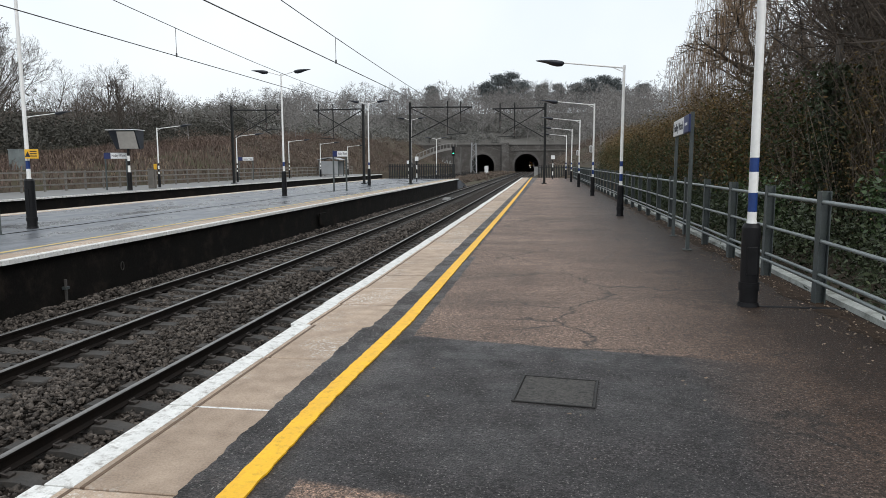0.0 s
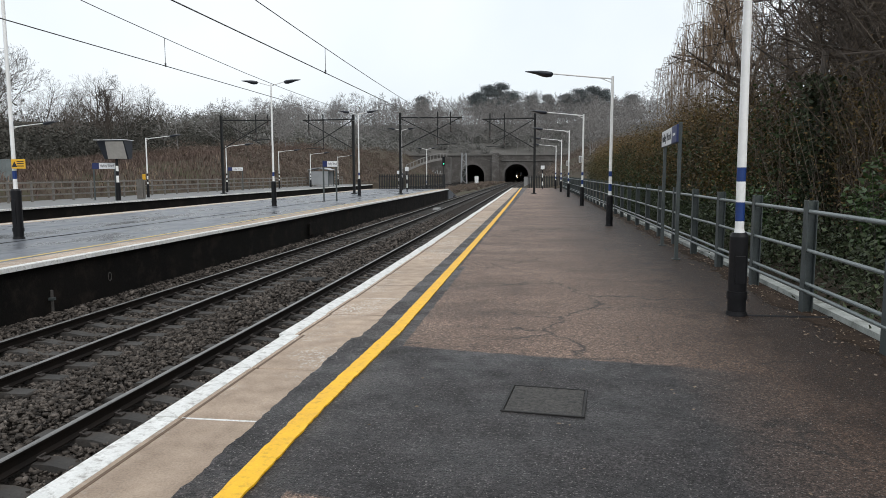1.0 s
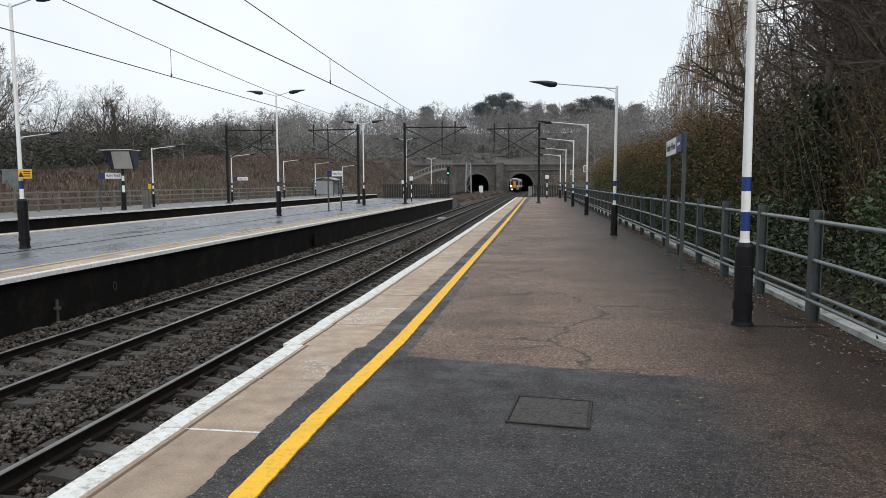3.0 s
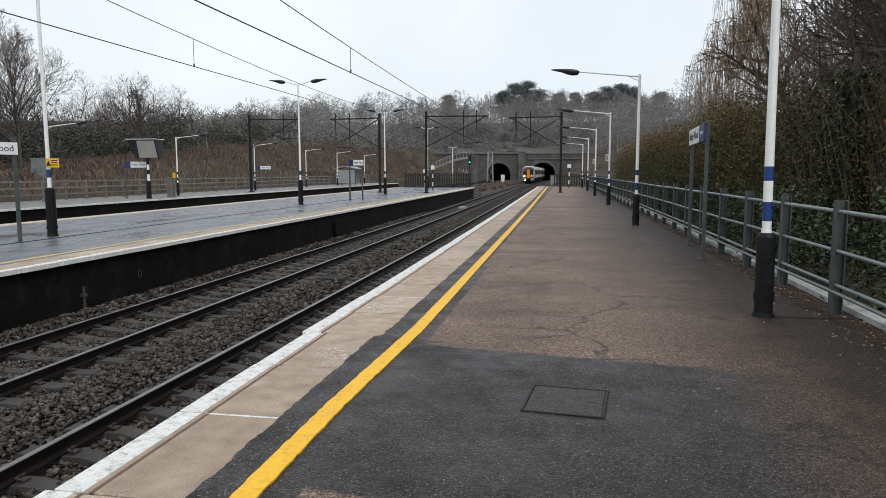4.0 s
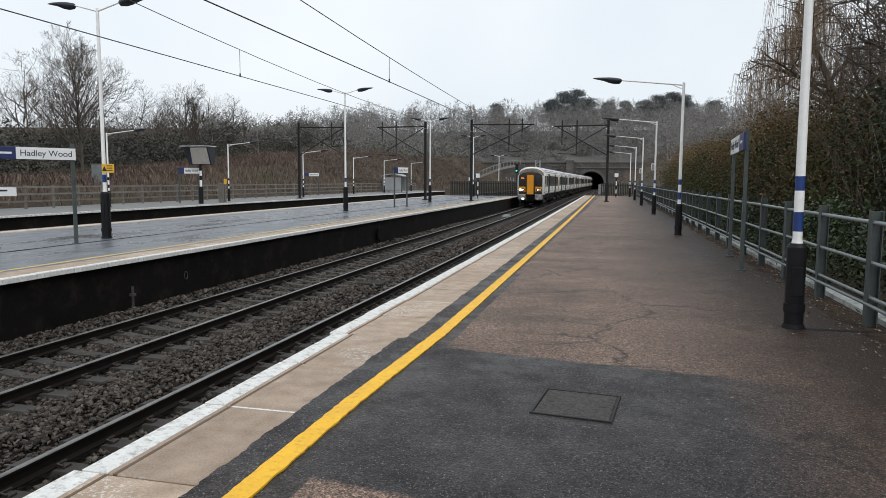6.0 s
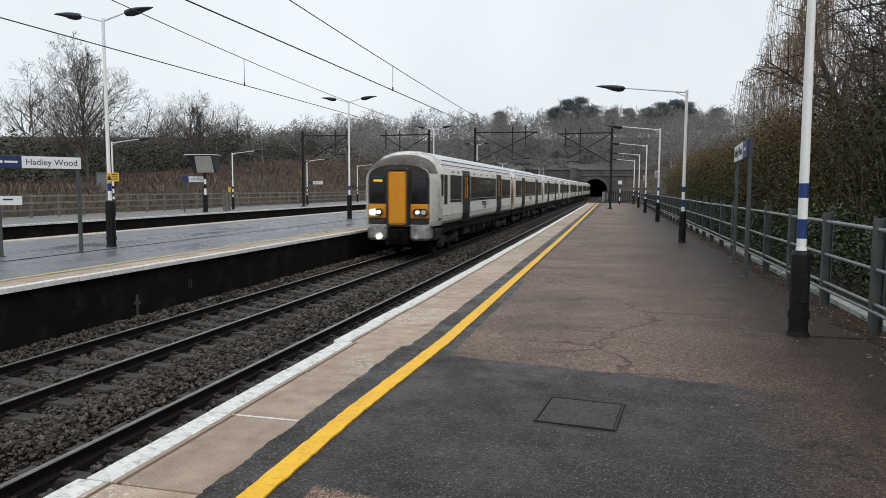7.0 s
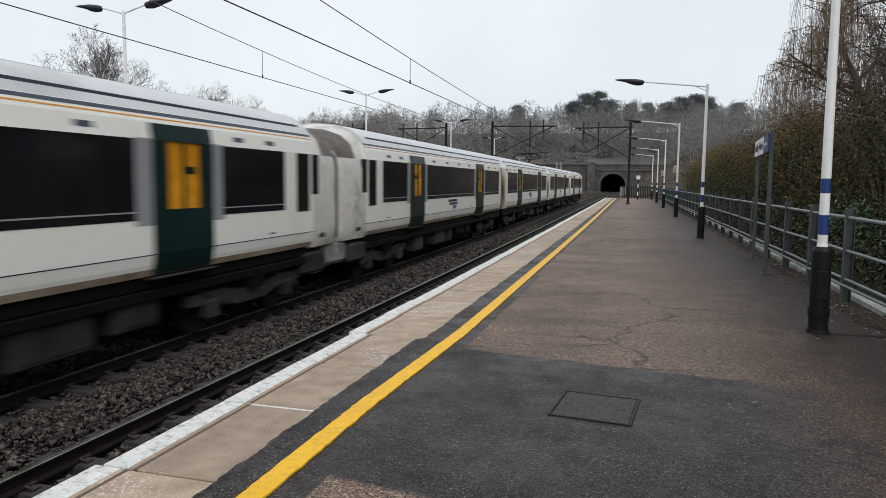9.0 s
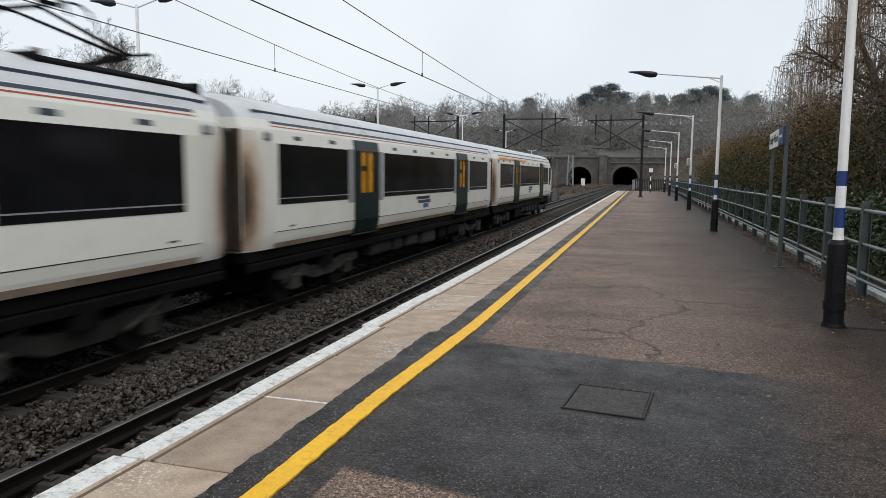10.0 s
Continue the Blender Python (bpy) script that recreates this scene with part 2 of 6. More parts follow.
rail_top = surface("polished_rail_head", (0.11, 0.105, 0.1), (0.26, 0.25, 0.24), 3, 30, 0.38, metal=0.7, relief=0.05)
clip_mat = surface("dark_rail_clip", (0.02, 0.016, 0.014), (0.05, 0.04, 0.034), 8, 60, 0.7)
pole_white = surface("white_pole_paint", (0.8, 0.8, 0.79), (0.9, 0.9, 0.89), 1.5, 25, 0.5, relief=0.08, dirt=(0.74, 0.74, 0.71), dirt_scale=2)
pole_blue = surface("blue_pole_paint", (0.006, 0.03, 0.14), (0.01, 0.045, 0.2), 2, 25, 0.5, relief=0.08)
pole_black = surface("black_pole_paint", (0.004, 0.004, 0.005), (0.011, 0.011, 0.013), 2, 30, 0.5, relief=0.15, spec=0.25)
lamp_dark = surface("dark_lamp_housing", (0.012, 0.015, 0.022), (0.028, 0.033, 0.045), 2, 20, 0.45, relief=0.05)
galv = surface("weathered_galvanised_steel", (0.0425, 0.0527, 0.0544), (0.0935, 0.108, 0.1088), 2.0, 40, 0.55, metal=0.25, relief=0.15, dirt=(0.07, 0.085, 0.07), dirt_scale=2.5)
galv_light = surface("pale_galvanised_tube", (0.1445, 0.17, 0.17), (0.255, 0.2805, 0.2805), 2.0, 40, 0.45, metal=0.3, relief=0.1)
wood_rail = surface("weathered_timber_fence", (0.115, 0.105, 0.094), (0.21, 0.195, 0.175), 2, 30, 0.85, relief=0.3, vary=0.12)
white_board = surface("white_enamel_board", (0.72, 0.73, 0.74), (0.8, 0.81, 0.82), 1, 20, 0.4, relief=0.02)
navy_board = surface("navy_enamel_board", (0.012, 0.02, 0.09), (0.018, 0.03, 0.12), 1, 20, 0.4, relief=0.02)
ink = surface("black_lettering", (0.012, 0.012, 0.018), (0.02, 0.02, 0.028), 3, 30, 0.5, relief=0.0)
ochre_sign = surface("yellow_warning_sign", (0.75, 0.4, 0.02), (0.85, 0.5, 0.04), 1, 20, 0.5, relief=0.02)
mast_steel = surface("dark_mast_steel", (0.012, 0.013, 0.014), (0.03, 0.031, 0.031), 1.5, 20, 0.6, metal=0.3, relief=0.1)
wire_mat = surface("dull_copper_wire", (0.06, 0.06, 0.06), (0.1, 0.1, 0.1), 2, 20, 0.5, metal=0.4, relief=0.0)
insul_mat = surface("brown_insulator", (0.05, 0.03, 0.025), (0.09, 0.05, 0.04), 2, 20, 0.4, relief=0.0)
lid_fill = surface("tarmac_cover_fill", (0.003, 0.0028, 0.0026), (0.1, 0.092, 0.084), 28, 70, 0.75, relief=1.0, dist=0.012)
iron_rim = surface("iron_cover_rim", (0.008, 0.008, 0.008), (0.022, 0.02, 0.018), 5, 60, 0.6, metal=0.3, relief=0.3)
portal_brick = surface("weathered_portal_brick", (0.058, 0.052, 0.048), (0.098, 0.09, 0.084), 0.25, 3, 0.9, relief=0.4, dist=0.05, dirt=(0.15, 0.143, 0.138), dirt_scale=0.45)
portal_stone = surface("grey_portal_stone", (0.09, 0.085, 0.08), (0.14, 0.134, 0.127), 0.4, 5, 0.9, relief=0.3)
pale_paint = surface("faded_wall_paint", (0.26, 0.27, 0.27), (0.36, 0.37, 0.37), 0.5, 4, 0.8, relief=0.0)
bridge_stone = surface("pale_bridge_parapet", (0.17, 0.165, 0.155), (0.26, 0.25, 0.24), 0.4, 5, 0.9, relief=0.2)
# lining colour raised above soot to paint haze into the bores
tunnel_haze = surface("haze_lightened_sooty_lining", (0.12, 0.12, 0.12), (0.2, 0.195, 0.19), 0.5, 6, 0.95)
earth = surface("scrub_earth", (0.04, 0.032, 0.024), (0.095, 0.076, 0.055), 0.25, 3, 0.95, relief=0.6, dist=0.1, dirt=(0.05, 0.06, 0.025), dirt_scale=0.12, spec=0.2)
# hill floor colour lightened to paint in the distance haze
hill_floor = surface("haze_tinted_woodland_floor", (0.11, 0.105, 0.097), (0.145, 0.138, 0.128), 0.1, 1, 0.95, relief=0.3, dist=0.1, spec=0.1)
bark = surface("grey_brown_bark", (0.045, 0.037, 0.031), (0.10, 0.085, 0.072), 3, 30, 0.9, relief=0.4)
# far twigs paled likewise, the haze is in their colour
twig_far = surface("haze_tinted_winter_twigs", (0.182, 0.173, 0.166), (0.225, 0.214, 0.206), 0.05, 0.6, 0.95, relief=0.0, island=0.08)
twig_mid = surface("winter_twigs", (0.05, 0.041, 0.035), (0.105, 0.088, 0.075), 0.2, 3, 0.9, relief=0.0, spec=0.2)
twig_tree = surface("brown_grey_twigs", (0.075, 0.063, 0.055), (0.13, 0.112, 0.098), 0.3, 4, 0.9, relief=0.0, spec=0.2)
twig_red = surface("reddish_bramble_stems", (0.07, 0.049, 0.041), (0.155, 0.112, 0.094), 0.15, 2, 0.9, relief=0.0, island=0.3, spec=0.2)
straw = surface("dead_straw_stems", (0.15, 0.11, 0.075), (0.27, 0.205, 0.145), 0.2, 3, 0.9, relief=0.0, island=0.3)
willow_mat = surface("willow_strands", (0.16, 0.11, 0.07), (0.3, 0.21, 0.135), 0.4, 4, 0.85, relief=0.0)
leaf_autumn = surface("autumn_leaves", (0.048, 0.034, 0.011), (0.165, 0.1, 0.026), 0.35, 3, 0.7, relief=0.0, island=0.45)
leaf_green = surface("dull_green_leaves", (0.016, 0.026, 0.010), (0.05, 0.07, 0.024), 0.35, 3, 0.6, relief=0.0, island=0.4, spec=0.2)
leaf_dark = surface("dark_hedge_leaves", (0.046, 0.045, 0.038), (0.082, 0.079, 0.069), 0.2, 2, 0.8, relief=0.0, island=0.2, spec=0.2)
leaf_ivy = surface("dark_ivy_leaves", (0.022, 0.032, 0.016), (0.07, 0.085, 0.045), 0.5, 4, 0.5, relief=0.0, island=0.45, spec=0.2)
leaf_laurel = surface("laurel_leaves", (0.026, 0.052, 0.016), (0.075, 0.12, 0.04), 1.5, 6, 0.4, relief=0.0, island=0.3)
# needles, evergreen and far scrub carry the haze as paler colour
pine_mat = surface("haze_tinted_pine_needles", (0.115, 0.129, 0.133), (0.16, 0.176, 0.18), 0.1, 2, 0.9, relief=0.0, island=0.25)
ever_far = surface("haze_tinted_evergreen", (0.14, 0.139, 0.129), (0.182, 0.179, 0.168), 0.1, 1, 0.9, relief=0.0, island=0.12)
scrub_far = surface("haze_tinted_winter_scrub", (0.115, 0.09, 0.075), (0.19, 0.152, 0.125), 0.1, 1, 0.9, relief=0.0, island=0.25, spec=0.2)
thicket_mat = surface("pale_thicket_stems", (0.085, 0.066, 0.052), (0.19, 0.155, 0.125), 0.3, 4, 0.9, relief=0.0, island=0.35, spec=0.2)
leaf_mould = surface("dark_leaf_mould", (0.022, 0.0145, 0.01), (0.07, 0.047, 0.033), 9, 70, 0.9, relief=0.8, dist=0.02, spec=0.2)
litter = surface("fallen_leaves", (0.1, 0.065, 0.04), (0.4, 0.32, 0.24), 3, 20, 0.8, relief=0.0, island=0.4)

car_white = surface("cream_white_coachwork", (0.78, 0.775, 0.715), (0.85, 0.845, 0.795), 0.5, 6, 0.33, relief=0.0, dirt=(0.73, 0.71, 0.635), dirt_scale=0.5)
car_cab = surface("grimy_cab_shell", (0.5, 0.48, 0.435), (0.72, 0.705, 0.66), 0.8, 8, 0.42, relief=0.02, dirt=(0.27, 0.215, 0.165), dirt_scale=1.3)
car_grime = surface("brake_dust_grime", (0.16, 0.11, 0.07), (0.36, 0.29, 0.21), 1.2, 9, 0.7, relief=0.05)
car_end = surface("streaked_end_grime", (0.012, 0.008, 0.006), (0.075, 0.048, 0.032), 0.9, 5, 0.6, relief=0.03)


def stain_material(name, flip):
    """Cream paint with a tall brown soot stain that is strongest at the coupled end."""
    m, n, l, b = nodes_of(name)
    tc = n.new("ShaderNodeTexCoord")
    sp = n.new("ShaderNodeSeparateXYZ")
    l.new(tc.outputs["Generated"], sp.inputs[0])
    along = calc(n, l, "SUBTRACT", 1.0, sp.outputs[1]) if flip else sp.outputs[1]
    up = calc(n, l, "MULTIPLY", calc(n, l, "SUBTRACT", sp.outputs[2], 0.42), 1.9)
    rr = calc(n, l, "ADD", calc(n, l, "POWER", along, 2.0), calc(n, l, "MULTIPLY", calc(n, l, "MULTIPLY", up, up), 0.24))
    patchy = calc(n, l, "MULTIPLY", noise_node(n, l, 3.0, 6, 0.65, tc.outputs["Object"]), 0.22)
    d = calc(n, l, "ADD", calc(n, l, "SQRT", rr), calc(n, l, "SUBTRACT", patchy, 0.11))
    tan = ramp(n, l, d, 0.3, 0.72, (0.42, 0.29, 0.19), (0.74, 0.735, 0.68))
    col = mixc(n, l, ramp(n, l, d, 0.12, 0.42, (0.94, 0.94, 0.94), (0, 0, 0)), tan, (0.035, 0.022, 0.014))
    l.new(col, b.inputs["Base Color"])
    b.inputs["Roughness"].default_value = 0.5
    return m


stain_front, stain_back = stain_material("soot_stained_end", False), stain_material("soot_stained_end_rear", True)
car_roof = surface("silver_grey_roof", (0.56, 0.57, 0.59), (0.66, 0.67, 0.69), 0.4, 5, 0.4, metal=0.2, relief=0.0, dirt=(0.46, 0.46, 0.47), dirt_scale=0.5)
car_glass = surface("tinted_window_glass", (0.006, 0.006, 0.008), (0.012, 0.012, 0.014), 1, 4, 0.12, relief=0.0)
car_green = surface("dark_green_door", (0.0025, 0.015, 0.0135), (0.0045, 0.023, 0.021), 0.8, 8, 0.35, relief=0.02, spec=0.2)
car_bumper = surface("road_stained_bumper", (0.1, 0.098, 0.095), (0.36, 0.36, 0.355), 1.6, 9, 0.5, relief=0.05, dirt=(0.06, 0.05, 0.042), dirt_scale=2.2)
car_grey = surface("mid_grey_panel", (0.24, 0.25, 0.26), (0.31, 0.32, 0.33), 0.8, 8, 0.4, relief=0.02)
# amber colour stands in for the lit interior behind the door glass
car_amber = surface("painted_interior_amber", (0.55, 0.23, 0.008), (0.78, 0.34, 0.015), 1.5, 3, 0.25, relief=0.0)
car_yellow = surface("warning_yellow_end", (0.62, 0.235, 0.003), (0.76, 0.3, 0.005), 1.5, 10, 0.4, relief=0.02, dirt=(0.55, 0.28, 0.02), dirt_scale=1.5)
car_red = surface("red_cantrail_line", (0.4, 0.05, 0.02), (0.5, 0.07, 0.03), 1, 8, 0.4, relief=0.0)
car_navy = surface("navy_cantrail_line", (0.03, 0.045, 0.075), (0.05, 0.07, 0.1), 1, 8, 0.45, relief=0.0)
car_blue = surface("blue_emblem", (0.02, 0.1, 0.32), (0.03, 0.13, 0.4), 1, 8, 0.4, relief=0.0)
car_black = surface("black_cab_surround", (0.009, 0.008, 0.007), (0.022, 0.019, 0.016), 1.5, 10, 0.5, relief=0.05, dirt=(0.07, 0.05, 0.035), dirt_scale=1.2)
car_brow = surface("sooty_cab_brow", (0.035, 0.026, 0.02), (0.13, 0.105, 0.084), 1.5, 10, 0.55, relief=0.05, dirt=(0.2, 0.175, 0.145), dirt_scale=1.4)
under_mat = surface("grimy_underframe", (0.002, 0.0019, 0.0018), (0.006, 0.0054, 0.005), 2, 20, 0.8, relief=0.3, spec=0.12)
under_grey = surface("dusty_equipment_case", (0.014, 0.013, 0.012), (0.055, 0.052, 0.048), 2, 20, 0.75, relief=0.2, spec=0.2, vary=0.45)
wheel_mat = surface("steel_wheel", (0.008, 0.007, 0.006), (0.025, 0.022, 0.02), 3, 20, 0.6, metal=0.4, relief=0.1)
faint_chalk = surface("faint_chalk", (0.03, 0.028, 0.026), (0.075, 0.07, 0.065), 6, 40, 0.8)
under_pale = surface("pale_grey_hut", (0.2, 0.2, 0.2), (0.3, 0.3, 0.29), 0.8, 6, 0.7)
lamp_on = glow("lit_headlamp", (1.0, 0.88, 0.7), 25.0)
lamp_dim = glow("dipped_headlamp", (1.0, 0.9, 0.75), 2.5)
lamp_off = surface("unlit_headlamp_lens", (0.5, 0.5, 0.5), (0.7, 0.7, 0.7), 3, 20, 0.15, metal=0.3, relief=0.0)
amber_text = glow("amber_display", (1.0, 0.25, 0.02), 2.0)
green_signal = glow("green_signal_lamp", (0.05, 1.0, 0.45), 3.0)
mirror_glass = surface("grey_screen_hood", (0.33, 0.31, 0.285), (0.45, 0.43, 0.4), 0.8, 5, 0.3, relief=0.02)


# ---- mesh tools ----
class Geo:
    """Gathers vertices and faces of one mesh."""

    def __init__(self):
        self.v, self.f = [], []

    def add(self, verts, faces):
        o = len(self.v)
        self.v.extend(verts)
        self.f.extend([tuple(i + o for i in f) for f in faces])
        return self

    def box(self, x0, x1, y0, y1, z0, z1, b=0.0, m=None):
        """A box with chamfered edges."""
        if x0 > x1: x0, x1 = x1, x0
        if y0 > y1: y0, y1 = y1, y0
        if z0 > z1: z0, z1 = z1, z0
        lo, hi = (x0, y0, z0), (x1, y1, z1)
        if not b:
            vs = [(x, y, z) for x in (x0, x1) for y in (y0, y1) for z in (z0, z1)]
            fs = [(0, 1, 3, 2), (4, 6, 7, 5), (0, 4, 5, 1), (2, 3, 7, 6), (0, 2, 6, 4), (1, 5, 7, 3)]
        else:
            vs, idx = [], {}
            for cx in (0, 1):
                for cy in (0, 1):
                    for cz in (0, 1):
                        c = (cx, cy, cz)
                        for ax in range(3):
                            p = [(hi[k] if c[k] else lo[k]) + (0 if k == ax else (-b if c[k] else b)) for k in range(3)]
                            idx[(c, ax)] = len(vs)
                            vs.append(tuple(p))
            fs = []
            for ax in range(3):
                o1, o2 = [(1, 2), (2, 0), (0, 1)][ax]
                for side in (0, 1):
                    ring = []
                    for a, bb in ((0, 0), (1, 0), (1, 1), (0, 1)):
                        c = [0, 0, 0]
                        c[ax], c[o1], c[o2] = side, a, bb
                        ring.append(idx[(tuple(c), ax)])
                    fs.append(tuple(ring) if side else tuple(reversed(ring)))
            for ax in range(3):
                o1, o2 = [(1, 2), (2, 0), (0, 1)][ax]
                for a in (0, 1):
                    for bb in (0, 1):
                        c0, c1 = [0, 0, 0], [0, 0, 0]
                        c0[o1] = c1[o1] = a
                        c0[o2] = c1[o2] = bb
                        c1[ax] = 1
                        c0, c1 = tuple(c0), tuple(c1)
                        q = (idx[(c0, o1)], idx[(c1, o1)], idx[(c1, o2)], idx[(c0, o2)])
                        fs.append(q if a == bb else tuple(reversed(q)))
            for c in [(a, bb, d) for a in (0, 1) for bb in (0, 1) for d in (0, 1)]:
                t = (idx[(c, 0)], idx[(c, 1)], idx[(c, 2)])
                fs.append(t if sum(c) % 2 else tuple(reversed(t)))
        if m is not None:
            vs = [tuple(m @ Vector(p)) for p in vs]
        return self.add(vs, fs)

    def tube(self, p0, p1, r0, r1=None, n=8, cap=True):
        r1 = r0 if r1 is None else r1
        p0, p1 = Vector(p0), Vector(p1)
        d = (p1 - p0).normalized()
        u = d.orthogonal().normalized()
        w = d.cross(u)
        vs = []
        for p, r in ((p0, r0), (p1, r1)):
            for k in range(n):
                a = 2 * math.pi * k / n
                vs.append(tuple(p + r * (math.cos(a) * u + math.sin(a) * w)))
        fs = [(k, (k + 1) % n, n + (k + 1) % n, n + k) for k in range(n)]
        if cap:
            fs += [tuple(range(n - 1, -1, -1)), tuple(range(n, 2 * n))]
        return self.add(vs, fs)

    def path(self, pts, r, n=6):
        q = [Vector(p) for p in pts]
        rings = []
        for i, c in enumerate(q):
            d = (q[min(i + 1, len(q) - 1)] - q[max(i - 1, 0)]).normalized()
            u = d.cross(Vector((0, 0, 1))).normalized()
            w = d.cross(u)
            rings.append([tuple(c + r * (math.cos(2 * math.pi * k / n) * u + math.sin(2 * math.pi * k / n) * w)) for k in range(n)])
        return self.loft(rings)

    def loft(self, rings, close=True, caps=True):
        """Rings of equally many points, joined one to the next."""
        n = len(rings[0])
        vs = [tuple(p) for r in rings for p in r]
        fs = []
        for i in range(len(rings) - 1):
            for k in range(n if close else n - 1):
                k2 = (k + 1) % n
                fs.append((i * n + k, i * n + k2, (i + 1) * n + k2, (i + 1) * n + k))
        if caps:
            fs += [tuple(range(n - 1, -1, -1)), tuple(range((len(rings) - 1) * n, len(rings) * n))]
        return self.add(vs, fs)

    def mesh(self, name, material, smooth=False):
        me = bpy.data.meshes.new(name)
        me.from_pydata(self.v, [], self.f)
        me.materials.append(material)
        if smooth:
            me.polygons.foreach_set("use_smooth", [True] * len(me.polygons))
        me.update()
        return me


def part(name, g, material, parent, label="", smooth=False):
    """Links a mesh as one object under a thing or a part."""
    me = g if isinstance(g, bpy.types.Mesh) else g.mesh(name, material, smooth)
    if smooth:
        me.set_sharp_from_angle(angle=radians(48))
    ob = new(name, me)
    ob.parent = parent
    if label:
        ob["label"] = label
    return ob


def thing(name, label, category, group="", at=(0, 0, 0), turn=0.0, kind=""):
    ob = new(name)
    ob.empty_display_size = 0.2
    ob.matrix_basis = pose(*at, 0, 0, turn)
    return tagged(ob, label, category, group, kind)


def solid(name, g, material, label, category="", kind="", group="", smooth=False):
    return tagged(new(name, g.mesh(name, material, smooth)), label, category, group, kind)


def raw_mesh(name, verts, faces, material):
    """A large mesh from arrays: verts (n, 3), faces (m, k)."""
    me = bpy.data.meshes.new(name)
    k = faces.shape[1]
    me.vertices.add(len(verts))
    me.vertices.foreach_set("co", np.ascontiguousarray(verts, dtype=np.float32).ravel())
    me.loops.add(faces.size)
    me.loops.foreach_set("vertex_index", np.ascontiguousarray(faces, dtype=np.int32).ravel())
    me.polygons.add(len(faces))
    me.polygons.foreach_set("loop_start", np.arange(0, faces.size, k, dtype=np.int32))
    me.materials.append(material)
    me.update(calc_edges=True)
    me.validate()
    return me


def curve(y):
    """How far the line bends to the west of straight, at y."""
    return -1.0 * (1 - math.exp(-(y / 90.0) ** 2)) if y > 0 else 0.0


def yaw_at(y):
    return math.degrees(math.atan2(-(curve(y + 1) - curve(y - 1)), 2.0))


RAIL_Z = -0.92
TRACK_A, TRACK_B = -5.0, -1.45
TRACK_C, TRACK_D = -18.4, -21.6
SLEEPER_Z = RAIL_Z - 0.165
PORTAL_Y = 240.0
BORES = ((-5.1, 4.15), (-20.2, 4.0))


# ---- ground ----
def ground_height(x, y):
    lim_r = 6.75 + curve(y)
    bed = -1.2
    if y > 78:
        k = min(1.0, (y - 78) / 10)
        bed_r, bed_l = 2.0 * k + 6.75 * (1 - k) + curve(y), -30.3
    else:
        bed_r, bed_l = lim_r, -30.3
    z = bed
    if x > bed_r:
        d = x - bed_r
        z = min(bed + 0.9 + 0.22 * d, 2.2 + 0.02 * d) if d > 0.4 else bed + d * 2.25
        if y > 90:
            z += min(d, 25) * 0.35 * min(1, (y - 90) / 60)
    elif x < bed_l:
        d = bed_l - x
        top = min(6.0, max(1.3, 2.0 + (y - 58) * 0.072))
        z = min(bed + 1.1 + 0.42 * d, top) if d > 0.4 else bed + d * 2.75
        if d > 40:
            z += (d - 40) * 0.02
        if y > 120:
            z += min(1, (y - 120) / 120) * min(d, 60) * 0.22
    if y > PORTAL_Y + 0.7:
        hill = 7.6 + (y - PORTAL_Y) * 0.2
        hill = min(hill, 25 - 0.00012 * max(0, abs(x + 20) - 80) ** 2)
        z = max(hill, 7.6)
        z *= max(0.35, 1 - max(0, y - 600) / 1500)
    return z + 0.25 * noise.noise((x * 0.12, y * 0.12, 3.0)) * (1 if x > bed_r + 2 or x < bed_l - 2 or y > 245 else 0)


def build_ground():
    xs = [-2500, -1500, -900, -600, -400, -300, -240, -200] + list(range(-170, -60, 8)) + list(range(-60, -31, 2)) + [-30.7, -30.3, -29]
    xs += [-25.2, -24.35, -20.2, -16.05, -10.2, -9.4, -5.1, -0.8, 2, 4, 6.0, 6.75, 7.15] + [8 + 1.5 * i for i in range(12)] + [28, 32, 38, 46, 56, 70, 90, 120, 160, 220, 300, 450, 700, 1200, 2500]
    ys = [-300, -120, -60, -30, -15, -5] + list(range(0, 120, 4)) + list(range(120, 240, 8)) + [240.0, 240.6, 240.9] + list(range(246, 300, 6)) + [310, 325, 340, 360, 390, 440, 520, 640, 820, 1100, 1600, 2600, 4000]
    g = Geo()
    nx = len(xs)
    g.v = [(x, y, ground_height(x, y)) for y in ys for x in xs]
    for j in range(len(ys) - 1):
        for i in range(nx - 1):
            jump = 239 < ys[j] < 240.8
            cx = 0.5 * (xs[i] + xs[i + 1])
            if jump and any(abs(cx - c) < w + 0.15 for c, w in BORES):
                continue
            g.f.append((j * nx + i, j * nx + i + 1, (j + 1) * nx + i + 1, (j + 1) * nx + i))
    ob = solid("ground", g, earth, "rough earth and scrub of the cutting and hillside", "ground", "structure")
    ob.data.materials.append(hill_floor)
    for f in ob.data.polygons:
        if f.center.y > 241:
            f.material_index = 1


build_ground()


def strip(x0, x1, z, y0, y1, material, step=2.0, wob=0.0, thick=0.0, wander=None):
    """A band along the line, following its bend; wob: unevenness of its edges."""
    g = Geo()
    n = max(1, int(round((y1 - y0) / step)))
    rings = []
    for i in range(n + 1):
        y = y0 + (y1 - y0) * i / n
        c = curve(y) + (wander(y) if wander else 0)
        a, b = x0 + c + random.uniform(-wob, wob), x1 + c + random.uniform(-wob, wob)
        rings.append([(a, y, z - thick), (a, y, z), (b, y, z), (b, y, z - thick)] if thick else [(a, y, z), (b, y, z)])
    g.loft(rings, close=bool(thick), caps=bool(thick))
    return g


